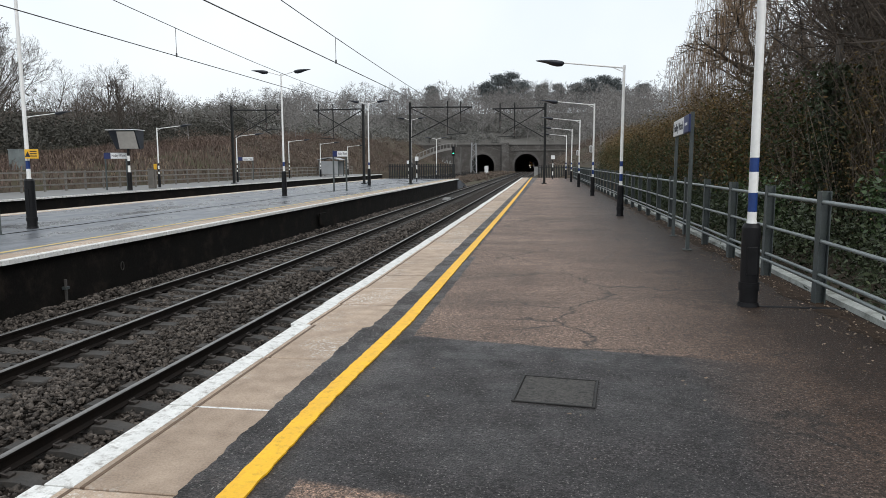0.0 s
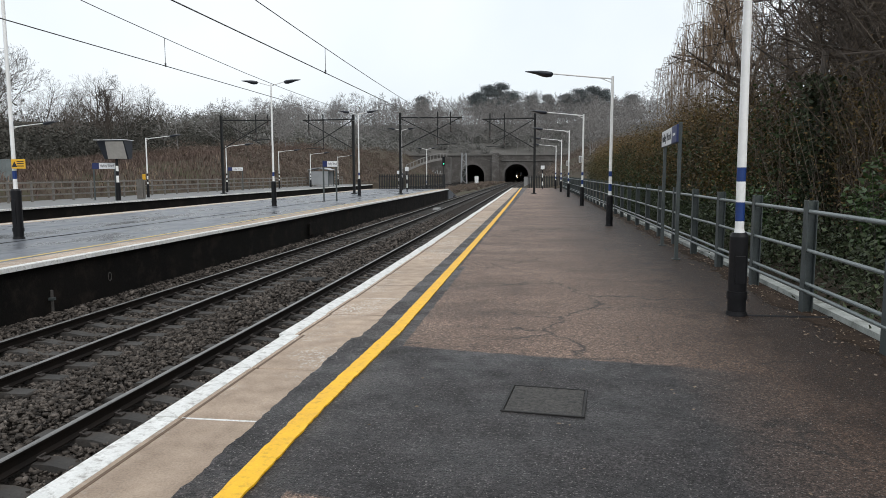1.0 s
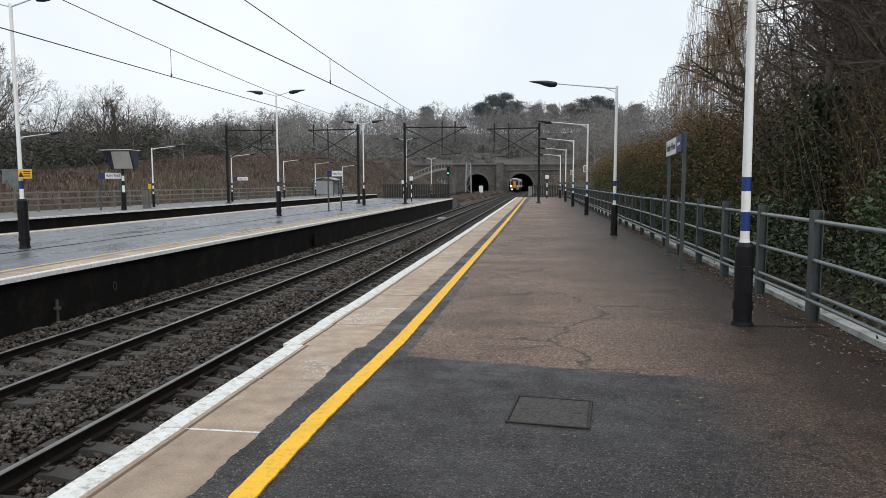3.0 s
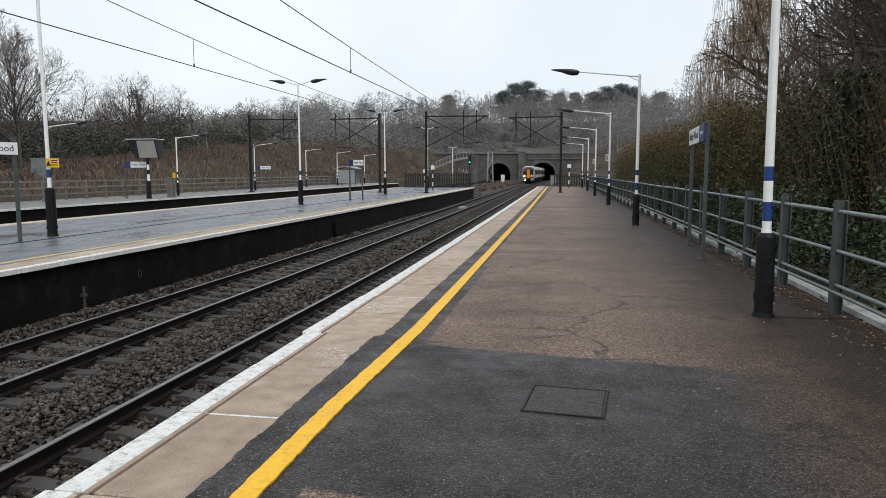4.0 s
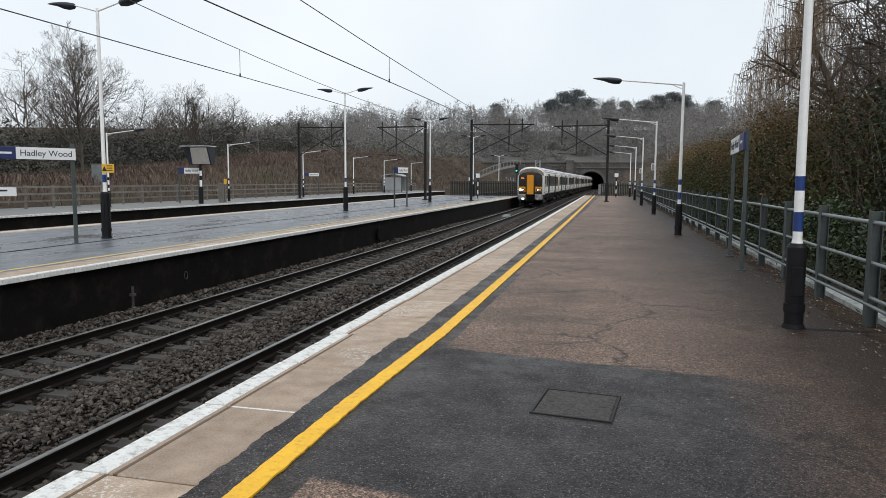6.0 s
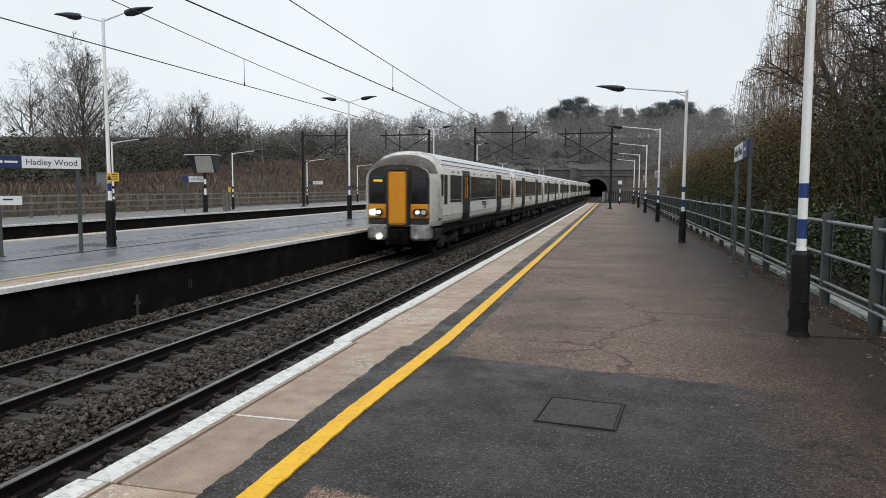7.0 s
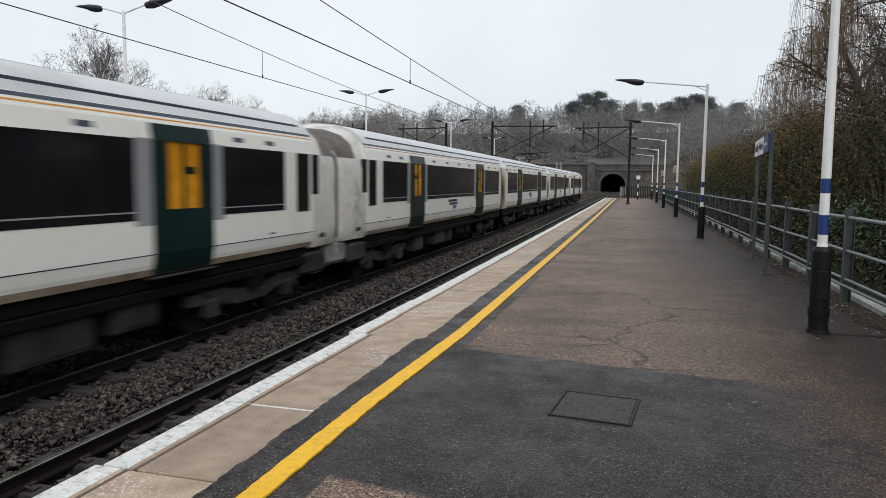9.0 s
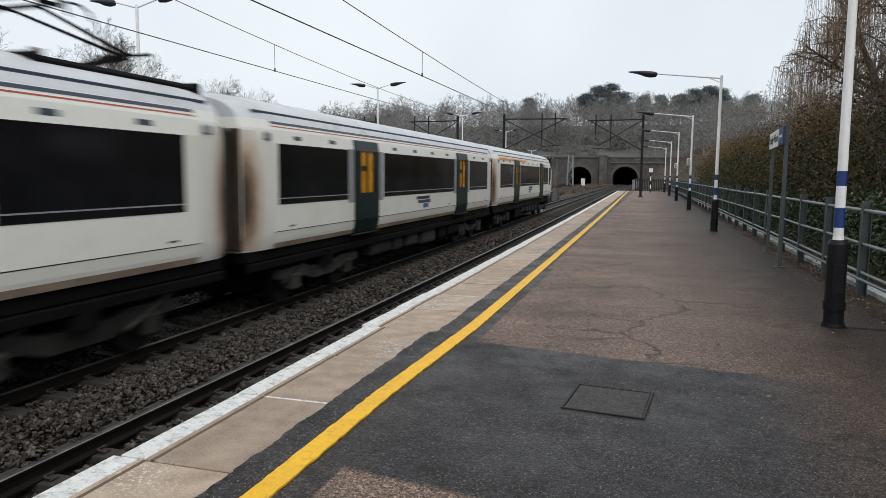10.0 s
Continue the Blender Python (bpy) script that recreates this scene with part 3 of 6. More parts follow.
# ballast beds
solid("trackbed", strip(-7.0, 0.1, SLEEPER_Z - 0.075, -20, 560, ballast_far, 5.0), ballast_far, "brown-grey stone ballast bed under two tracks", "ballast", "structure")
solid("trackbed_west", strip(-23.5, -16.4, SLEEPER_Z - 0.075, -20, 560, ballast_far, 5.0), ballast_far, "brown-grey stone ballast bed of the farther tracks", "ballast", "structure")


# ---- platforms ----
def line_shift(y):
    """Sideways wander of the yellow line."""
    return 0.075 - 0.085 * max(0.0, min(1.0, (7.6 - y) / 2.6))


def build_platforms():
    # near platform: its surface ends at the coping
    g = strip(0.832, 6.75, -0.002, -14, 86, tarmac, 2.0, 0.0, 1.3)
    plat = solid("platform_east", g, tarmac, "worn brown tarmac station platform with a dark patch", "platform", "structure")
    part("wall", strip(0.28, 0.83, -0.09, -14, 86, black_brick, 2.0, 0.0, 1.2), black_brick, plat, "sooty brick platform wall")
    isl = solid("platform_island", strip(-15.5, -7.75, 0.0, -14, 79, wet_paving, 2.0, 0.0, 1.3), wet_paving, "wet blue-grey asphalt island platform", "platform", "structure")
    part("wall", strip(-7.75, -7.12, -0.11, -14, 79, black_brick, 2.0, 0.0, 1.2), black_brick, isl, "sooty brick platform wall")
    part("west_coping", strip(-16.3, -15.5, 0.0, -14, 79, coping_beige, 2.0, 0.0, 1.3), coping_beige, isl)
    # sloping ramp at the end
    gr = Geo()
    rings = []
    for y, z in ((79, -0.004), (88, -1.15)):
        c = curve(y)
        rings.append([(-16.3 + c, y, -1.3), (-16.3 + c, y, z), (-7.0 + c, y, z), (-7.0 + c, y, -1.3)])
    gr.loft(rings)
    part("ramp", gr, wet_paving, isl)
    far = solid("platform_west", strip(-30.2, -24.3, 0.0, -14, 112, far_paving, 3.0, 0.0, 1.3), far_paving, "pale grey paved far station platform", "platform", "structure")
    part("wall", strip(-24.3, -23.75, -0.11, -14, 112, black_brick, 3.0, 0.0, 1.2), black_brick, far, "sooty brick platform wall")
    # painted lines
    ln = solid("yellow_safety_line", strip(1.055, 1.2, 0.0125, -10, 86, yellow_line, 0.06, 0.006, 0.013, line_shift), yellow_line, "bright yellow painted safety line along the platform", "line", "structure")
    solid("yellow_safety_line_far", strip(-8.05, -7.9, 0.004, -10, 78, pale_yellow, 1.0, 0.012), pale_yellow, "faded yellow painted line on the island platform", "line", "structure")
    solid("white_line_west", strip(-15.95, -15.8, 0.004, -10, 78, white_line, 1.0, 0.01), white_line, "faded pale line on the island platform", "line", "structure")
    solid("drain_channel", strip(-10.78, -10.66, 0.004, -5, 70, ballast_far, 0.6, 0.03), black_brick, "dark wet drainage channel along the island platform", "drain", "structure")
    return plat, isl, far


platform_east, platform_island, platform_west = build_platforms()


# ---- tunnel portal ----
def build_portal():
    y0, y1 = PORTAL_Y, PORTAL_Y + 1.4
    root = thing("tunnel_portal", "weathered grey brick railway tunnel portal with two arches", "tunnel portal", kind="structure")
    g = Geo()
    top, base = 7.9, -1.3
    spring = 1.0

    def arch(c, w, n=14):
        return [(c - w, base)] + [(c - w * math.cos(math.pi * k / n), spring + (w * 0.97) * math.sin(math.pi * k / n)) for k in range(n + 1)] + [(c + w, base)]

    edges = [-46.0] + [e for c, w in sorted(BORES) for e in (c - w, c + w)] + [16.0]
    for k in (0, 2, 4):
        t = top if k < 4 else top
        g.box(edges[k], edges[k + 1], y0, y1, base, top)
    for c, w in BORES:
        a = arch(c, w)
        for (xa, za), (xb, zb) in zip(a[1:-2], a[2:-1]):
            vs = [(xa, y0, za), (xb, y0, zb), (xb, y0, top), (xa, y0, top), (xa, y1, za), (xb, y1, zb), (xb, y1, top), (xa, y1, top)]
            g.add(vs, [(0, 1, 2, 3), (7, 6, 5, 4), (0, 4, 5, 1), (3, 2, 6, 7)])
    part("wall", g, portal_brick, root)
    part("coping", Geo().box(-46.2, -10.2, y0 - 0.35, y1, top, top + 0.5, 0.05), portal_stone, root, "pale stone coping")
    part("coping", Geo().box(-10.2, 16.2, y0 - 0.3, y1, top - 1.9, top - 1.5, 0.05), portal_stone, root, "pale stone coping")
    part("coping", Geo().box(-10.2, 16.2, y0 - 0.2, y1, top - 0.02, top + 0.32, 0.05), portal_stone, root, "pale stone coping")
    part("pilaster", Geo().box(-13.6, -11.0, y0 - 0.8, y0 - 0.002, base, top + 0.9, 0.08), portal_brick, root)
    for c, w in BORES:
        a, n = [], 14
        for k in range(n):
            a0, a1 = math.pi * k / n, math.pi * (k + 0.93) / n
            gg = Geo()
            vs = []
            for yy in (y0 - 0.12, y0 - 0.002):
                for r in (w + 0.02, w + 0.75):
                    for an in (a0, a1):
                        vs.append((c - r * math.cos(an), yy, spring + r * 0.97 * math.sin(an)))
            gg.add(vs, [(0, 1, 3, 2), (4, 6, 7, 5), (0, 4, 5, 1), (2, 3, 7, 6), (0, 2, 6, 4), (1, 5, 7, 3)])
            part("voussoir", gg, portal_stone, root)
        tg = Geo()
        ring = arch(c, w)
        tg.loft([[(x, y, z) for x, z in ring] for y in (y1 - 0.02, 300, 400, 560)], close=False, caps=False)
        tg.loft([[(x, y, z) for x, z in [(c - w, base), (c + w, base)]] for y in (y1 - 1.5, 560)], close=False, caps=False)
        tg.add([(x, 560, z) for x, z in ring], [tuple(range(len(ring)))])
        part("lining", tg, tunnel_haze, root, "sooty tunnel lining, lightened to paint in haze")
    for k, (x, z, hh, tilt) in enumerate(((-36.0, 2.2, 1.5, 0.3), (-35.1, 2.0, 1.2, -0.3), (-34.2, 2.3, 1.6, 0.2), (-33.4, 1.9, 1.1, 0.5), (-32.5, 2.2, 1.5, -0.2), (-31.6, 2.1, 1.3, 0.3))):
        part("paint_mark", Geo().box(-0.16, 0.16, -0.02, 0.0, -hh / 2, hh / 2, 0.004, pose(x, y0 - 0.004, z, 0, math.degrees(tilt), 0)).box(-0.35, 0.35, -0.02, 0.0, -0.12, 0.12, 0.004, pose(x + 0.2, y0 - 0.004, z - hh * 0.3, 0, 8, 0)), pale_paint, root, "pale painted scrawl")
    return root


build_portal()


# ---- tracks ----
def build_track(name, cx, y_near, label):
    root = thing(name, label, "railway track", kind="structure")
    for side in (-0.7525, 0.7525):
        g, gh = Geo(), Geo()
        prof = [(-0.07, 0.0), (-0.07, 0.015), (-0.012, 0.035), (-0.012, 0.115), (-0.034, 0.125), (-0.034, 0.15), (0.034, 0.15), (0.034, 0.125), (0.012, 0.115), (0.012, 0.035), (0.07, 0.015), (0.07, 0.0)]
        rings, tops = [], []
        y = -14.0
        while y < 556:
            c = cx + side + curve(y)
            rings.append([(c + px, y, RAIL_Z - 0.16 + pz) for px, pz in prof])
            tops.append([(c - 0.033, y, RAIL_Z - 0.009), (c - 0.024, y, RAIL_Z), (c + 0.024, y, RAIL_Z), (c + 0.033, y, RAIL_Z - 0.009)])
            y += 4.0 if y < 120 else 20.0
        g.loft(rings)
        gh.loft(tops, close=True, caps=True)
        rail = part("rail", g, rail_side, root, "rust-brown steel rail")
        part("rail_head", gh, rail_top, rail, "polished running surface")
    return root


tracks = [
    (build_track("track_near", TRACK_B, 0, "railway track with steel rails on concrete sleepers"), TRACK_B, 230),
    (build_track("track_middle", TRACK_A, 0, "railway track with steel rails on concrete sleepers"), TRACK_A, 230),
    (build_track("track_west", TRACK_C, 0, "far railway track behind the island platform"), TRACK_C, 0),
    (build_track("track_far", TRACK_D, 0, "far railway track beside the west platform"), TRACK_D, 0),
]


# ---- lamps ----
def lamp_head(parent, at, direction):
    """A flat leaf-shaped lantern pointing along direction (-1 west, 1 east)."""
    g = Geo()
    rings = []
    for s, w, up, down in ((-0.02, 0.04, 0.03, 0.04), (0.04, 0.1, 0.06, 0.11), (0.2, 0.15, 0.075, 0.135), (0.38, 0.16, 0.075, 0.11), (0.55, 0.14, 0.06, 0.055), (0.75, 0.09, 0.045, 0.025), (0.9, 0.02, 0.02, 0.005)):
        x, z = at[0] + direction * s, at[2] + 0.09 * s
        rings.append([(x, at[1] + w * math.cos(a), z + math.sin(a) * (up if math.sin(a) > 0 else down)) for a in [2 * math.pi * k / 12 for k in range(12)]])
    g.loft(rings)
    return part("lantern", g, lamp_dark, parent, "dark flat lantern", True)


def build_lamp(height, arms, base_h, base_r, bands, label, group, at):
    root = thing("platform_lamp", label, "lamp post", group, at)
    g = Geo().tube((0, 0, 0), (0, 0, base_h - 0.05), base_r, n=14).tube((0, 0, base_h - 0.05), (0, 0, base_h), base_r, base_r * 0.8, n=14)
    g.tube((0, 0, 0.2), (0, 0, 0.3), base_r * 1.12, n=14).tube((0, 0, 0.0), (0, 0, 0.05), base_r * 1.18, base_r * 1.1, n=14)
    base = part("base", g, pole_black, root, "black painted base", True)
    part("access_door", Geo().box(-0.06, 0.06, -base_r - 0.006, -base_r * 0.8, 0.4, base_h - 0.28, 0.004), pole_black, base)
    part("collar", Geo().tube((0, 0, base_h - 0.002), (0, 0, base_h + 0.04), 0.062, 0.056, n=12), pole_white, base, "chipped white collar", True)
    z = base_h
    for z0, z1, mat in bands + [(bands[-1][1], height, pole_white)]:
        if z0 > z + 0.01:
            part("pole_section", Geo().tube((0, 0, z), (0, 0, z0), 0.053, n=12, cap=False), pole_white, root, "", True)
        r1 = 0.0532 if z1 < height else 0.043
        part("pole_section", Geo().tube((0, 0, z0), (0, 0, z1), 0.0532, r1, n=12), mat, root, "blue painted band" if mat is pole_blue else "", True)
        z = z1
    for d in arms:
        L = 1.95 if len(arms) == 1 else 0.75
        ga = Geo().tube((0, 0, height - 0.08), (d * L, 0, height + 0.12), 0.028, 0.022, n=8)
        if len(arms) == 1:
            ga.tube((0, 0, height - 0.22), (d * 0.4, 0, height - 0.04), 0.014, n=6)
        arm = part("arm", ga, pole_white, root)
        lamp_head(arm, (d * L, 0, height + 0.12), d)
    return root


near_bands = [(1.16, 1.39, pole_blue), (1.39, 1.64, pole_white), (1.64, 1.81, pole_blue)]
dark_bands = [(1.16, 1.36, pole_black), (1.36, 1.62, pole_white), (1.62, 1.8, pole_black)]
NEAR_LAMPS = [(5.19, 8.98), (5.09, 23.76), (5.06, 38.37), (4.9, 52.4), (4.78, 66.5), (4.6, 80.5)]
l1 = build_lamp(4.9, (-1,), 1.02, 0.108, near_bands, "white lamp post with blue bands and black base", "lamps on the near platform", (5.19, 8.98, 0))
for x, y in NEAR_LAMPS[1:]:
    copy_thing(l1, pose(x, y, 0))
l1.rotation_euler[1] = radians(-0.4)
ISLAND_LAMPS = [(-11.25, 17.1), (-11.5, 36.1), (-11.55, 54.3), (-12.2, 75.0)]
l2 = build_lamp(6.5, (-1, 1), 1.35, 0.13, [(1.62, 1.84, pole_blue)], "tall white double-arm lamp post with black base", "lamps on the island platform", (-11.25, 17.1, 0))
for x, y in ISLAND_LAMPS[1:]:
    copy_thing(l2, pose(x, y, 0))
copy_thing(l2, pose(-13.5, 100, -1.2))
FAR_LAMPS = [(-26.6, 35.7), (-26.5, 48.9), (-27.3, 64.0), (-28.2, 80.0), (-28.0, 91.0), (-28.6, 106.0)]
l3 = build_lamp(4.45, (1,), 1.0, 0.1, dark_bands, "white lamp post with dark base on the far platform", "lamps on the far platform", (*FAR_LAMPS[0], 0))
for x, y in FAR_LAMPS[1:]:
    copy_thing(l3, pose(x, y, 0))


# ---- fences ----
def build_tube_fence():
    root = thing("platform_fence", "grey galvanised steel post and tube fence", "fence")
    post = Geo()
    post.box(-0.05, 0.05, -0.008, 0.008, 0, 1.4).box(-0.062, -0.048, -0.07, 0.07, 0, 1.4, 0.003).box(0.048, 0.062, -0.07, 0.07, 0, 1.4, 0.003)
    me = post.mesh("post", galv)
    ys = [9.3 + 2.12 * k for k in range(-9, 36)]
    for y in ys:
        p = part("post", me, galv, root)
        p.location = (6.12 + curve(y), y, 0)
        p.rotation_euler[2] = radians(yaw_at(y) + random.uniform(-3, 3))
        p.rotation_euler[0] = radians(random.uniform(-0.8, 0.8))
    for z, r, xo in ((1.26, 0.027, -0.03), (0.78, 0.024, -0.03), (0.36, 0.024, -0.03), (0.27, 0.024, -0.05)):
        pts = [(6.12 + xo + curve(y), y, z + random.uniform(-0.008, 0.008)) for y in ys]
        part("rail", Geo().path(pts, r, 8), galv_light, root, "pale galvanised tube", True)
    g = Geo()
    rings = []
    for y in ys:
        c = 6.36 + curve(y)
        rings.append([(c - 0.07, y, -0.02), (c - 0.07, y, 0.07), (c + 0.07, y, 0.08), (c + 0.07, y, -0.02)])
    g.loft(rings)
    solid("platform_kerb", g, kerb_mat, "low pale concrete kerb behind the fence", "kerb", "structure")
    return root


build_tube_fence()


def build_far_fence():
    root = thing("timber_fence", "weathered grey post and rail fence on the far platform", "fence")
    me = Geo().box(-0.06, 0.06, -0.06, 0.06, 0, 1.32, 0.01).mesh("post", wood_rail)
    ys = [14 + 2.0 * k for k in range(0, 50)]
    fx = lambda y: -28.9 + curve(y)
    for y in ys:
        p = part("post", me, wood_rail, root)
        p.location = (fx(y), y, 0)
    for z in (1.22, 0.82, 0.42):
        g = Geo()
        rings = [[(fx(y) + 0.06, y, z - 0.05), (fx(y) + 0.06, y, z + 0.05), (fx(y) + 0.1, y, z + 0.05), (fx(y) + 0.1, y, z - 0.05)] for y in ys]
        g.loft(rings)
        part("rail", g, wood_rail, root)
    return root


build_far_fence()


def build_end_fence(name, x0, x1, y, z, h, label):
    root = thing(name, label, "fence", at=(0, y, z))
    me = Geo().box(-0.06, 0.06, -0.02, 0.02, 0, h, 0.01).mesh("pale", mast_steel)
    n = int((x1 - x0) / 0.2)
    for k in range(n + 1):
        p = part("pale", me, mast_steel, root)
        p.location = (x0 + (x1 - x0) * k / n, 0, 0)
    for zz in (0.3, h - 0.3):
        part("rail", Geo().box(x0, x1, 0.022, 0.07, zz, zz + 0.07, 0.01), mast_steel, root)


build_end_fence("palisade_fence", -15.8, -8.1, 79.6, -0.08, 1.75, "dark steel palisade fence at the island platform end")
build_end_fence("palisade_fence", 1.4, 5.4, 85.6, 0.0, 1.5, "dark steel fence across the platform end")


# ---- overhead line ----
def build_mast(x, y, direction, reach, insulators, z0=0.0):
    root = thing("overhead_line_mast", "dark steel overhead line mast with a cantilever arm", "mast", "overhead line masts", (x, y, z0))
    H = 6.85 - z0
    g = Geo().box(-0.1, 0.1, -0.008, 0.008, 0, H).box(-0.1, -0.086, -0.1, 0.1, 0, H).box(0.086, 0.1, -0.1, 0.1, 0, H).box(-0.22, 0.22, -0.22, 0.22, 0, 0.08, 0.02)
    part("column", g, mast_steel, root)
    d = direction
    top = 6.45 - z0
    part("boom", Geo().tube((0, 0, top), (d * reach, 0, top - 0.05), 0.06, n=6), mast_steel, root)
    part("stay", Geo().tube((0, 0, top - 0.05), (d * reach * 0.8, 0, 4.3 - z0), 0.04, n=6), mast_steel, root)
    part("stay", Geo().tube((0, 0, 3.9 - z0), (d * reach * 0.95, 0, top - 0.1), 0.045, n=6), mast_steel, root)
    for dx, zl in insulators:
        hang = part("dropper_post", Geo().tube((d * dx, 0, 6.9 - z0), (d * dx, 0, zl - z0), 0.06, n=6), mast_steel, root)
        gi = Geo()
        for k in range(5):
            zz = zl - z0 + 0.1 + 0.11 * k
            gi.tube((d * dx, 0, zz), (d * dx, 0, zz + 0.05), 0.075, 0.05, n=8)
        part("insulator", gi, insul_mat, hang)
    part("register_arm", Geo().tube((d * insulators[0][0], 0, insulators[0][1] - z0), (d * (insulators[0][0] + 1.6), 0, insulators[0][1] - z0 + 0.1), 0.035, n=6), mast_steel, root)
    return root


build_mast(-25.1, 58.6, 1, 4.6, [(3.2, 4.7), (4.3, 5.9)])
build_mast(-13.3, 59.2, -1, 4.5, [(2.7, 3.9), (4.0, 5.1)])
build_mast(-8.95, 58.2, 1, 5.3, [(3.2, 4.15), (4.3, 5.2)])
build_mast(2.32, 60.5, -1, 4.5, [(2.6, 4.0), (3.85, 4.8)])


def build_wires():
    def cat(x, y, y_mid, half, zk):
        """Height of the catenary wire; the long span sags unevenly."""
        if half > 30:
            low, z0, near, away = (26, 4.3, 0.0018, 0.0014) if x == TRACK_A else (28, 4.03, 0.0009, 0.0012)
            return z0 + (near if y < low else away) * (y - low) ** 2
        return zk + 0.8 * ((y - y_mid) / half) ** 2

    for x, zc, zk in ((TRACK_A, 3.99, 4.42), (TRACK_B, 3.73, 4.22)):
        root = thing("overhead_wires", "thin dark contact and catenary wires over a track", "wire", "overhead wires")
        spans = [(-39, 22), (20, 38), (79, 20), (120, 21), (161, 20), (201, 20)]
        part("contact_wire", Geo().path([(x + curve(y), y, zc) for y in range(-40, 241, 8)], 0.0095, 5), wire_mat, root)
        pts = []
        for y in range(-18, 241, 3):
            for m, h in spans:
                if m - h <= y <= m + h:
                    pts.append((x + curve(y), y, cat(x, y, m, h, zk)))
                    break
        part("catenary_wire", Geo().path(pts, 0.008, 5), wire_mat, root)
        for yd in (-2, 13.7 if x == TRACK_B else 14.0, 31, 42, 51, 70, 79, 88):
            zz = next(cat(x, yd, m, h, zk) for m, h in spans if m - h <= yd <= m + h)
            g = Geo().tube((x + curve(yd), yd, zc), (x + curve(yd), yd, zz), 0.006, n=5)
            g.tube((x + curve(yd), yd, zc - 0.015), (x + curve(yd), yd, zc + 0.06), 0.018, n=6)
            part("dropper", g, wire_mat, root)


build_wires()


# ---- signs ----
def lettering(text, size, m, parent, material, width=None):
    cu = bpy.data.curves.new("lettering", "FONT")
    cu.body, cu.size, cu.align_x, cu.align_y, cu.extrude = text, size, "CENTER", "CENTER", 0.002
    tmp = bpy.data.objects.new("lettering", cu)
    me = bpy.data.meshes.new_from_object(tmp)
    bpy.data.objects.remove(tmp)
    if width:
        xs = [v.co.x for v in me.vertices]
        k = width / (max(xs) - min(xs))
        for v in me.vertices:
            v.co.x *= k
    me.materials.clear()
    me.materials.append(material)
    ob = part("lettering", me, material, parent)
    ob.matrix_basis = m
    return ob


def build_name_sign(at, turn, length, z0, z1, label, navy_first=True, post_h=2.62, detail=True):
    """A board on two posts; local x runs along the board, its front looks to -y."""
    root = thing("station_sign", label, "sign", "station name signs", at, turn)
    h = length / 2
    for s in (-1, 1):
        g = Geo().box(s * (h - 0.06) - 0.045, s * (h - 0.06) + 0.045, 0.03, 0.1, 0, post_h, 0.006).box(s * (h - 0.06) - 0.09, s * (h - 0.06) + 0.09, -0.02, 0.15, 0, 0.02, 0.004)
        part("post", g, galv, root)
    split = -h + 0.3 * length
    xs = (-h, split) if navy_first else (h, h - 0.3 * length)
    ws = (split, h) if navy_first else (h - 0.3 * length, -h)
    part("blue_panel", Geo().box(*xs, -0.012, 0.028, z0, z1, 0.004), navy_board, root, "navy blue panel")
    board = part("name_panel", Geo().box(*ws, -0.012, 0.028, z0, z1, 0.004), white_board, root, "white name panel")
    part("backing", Geo().box(-h, h, 0.029, 0.05, z0 - 0.01, z1 + 0.01, 0.004), galv, root)
    mid = 0.5 * (ws[0] + ws[1])
    wide = abs(ws[1] - ws[0])
    lettering("Hadley Wood", (z1 - z0) * 0.72, pose(mid, -0.015, 0.5 * (z0 + z1), 90), board, ink, wide * 0.86)
    if detail:
        gb = Geo()
        c = 0.5 * (xs[0] + xs[1])
        gb.box(c - 0.2, c - 0.12, -0.016, -0.0125, 0.5 * (z0 + z1) - 0.03, 0.5 * (z0 + z1) + 0.03)
        gb.box(c - 0.08, c + 0.2, -0.016, -0.0125, 0.5 * (z0 + z1) - 0.025, 0.5 * (z0 + z1) + 0.025)
        part("small_print", gb, white_board, root)
    return root


big_sign = build_name_sign((-11.2, 14.58, 0), 58, 1.95, 2.2, 2.5, "white and navy station name sign on grey posts")
small = part("notice", Geo().box(-0.9, -0.42, -0.01, 0.01, 1.28, 1.5, 0.003), white_board, big_sign, "small white notice plate")
part("small_print", Geo().box(-0.84, -0.62, -0.014, -0.0105, 1.4, 1.44), ink, small)
build_name_sign((5.56, 16.0, 0), -94, 2.9, 2.36, 2.71, "white and navy station name sign beside the fence", False, 2.75)
build_name_sign((-26.2, 43.2, 0), 12, 1.5, 2.1, 2.5, "white and navy station name sign on the far platform", True, 2.5, False)
build_name_sign((-10.55, 43.3, 0), 30, 0.95, 2.2, 2.55, "small white station sign on two posts", True, 2.6, False)
build_name_sign((-29.6, 71.0, 0), 12, 1.6, 2.1, 2.45, "white station name sign by the timber fence", True, 2.5, False)


def build_plate(name, at, turn, w, h, material, label, bars=0, barmat=None):
    root = thing(name, label, "sign", "", at, turn)
    part("plate", Geo().box(-w / 2, w / 2, -0.012, 0.012, -h / 2, h / 2, 0.003), material, root)
    for k in range(bars):
        zz = h * 0.28 - k * h * 0.5 / max(1, bars - 1) if bars > 1 else 0
        part("small_print", Geo().box(-w * 0.1, w * 0.4, -0.016, -0.0125, zz - h * 0.05, zz + h * 0.05), barmat, root)
    return root


def bracket(at, to, label="grey steel sign bracket"):
    solid("sign_bracket", Geo().tube(at, to, 0.015, n=6), galv, label, "bracket")


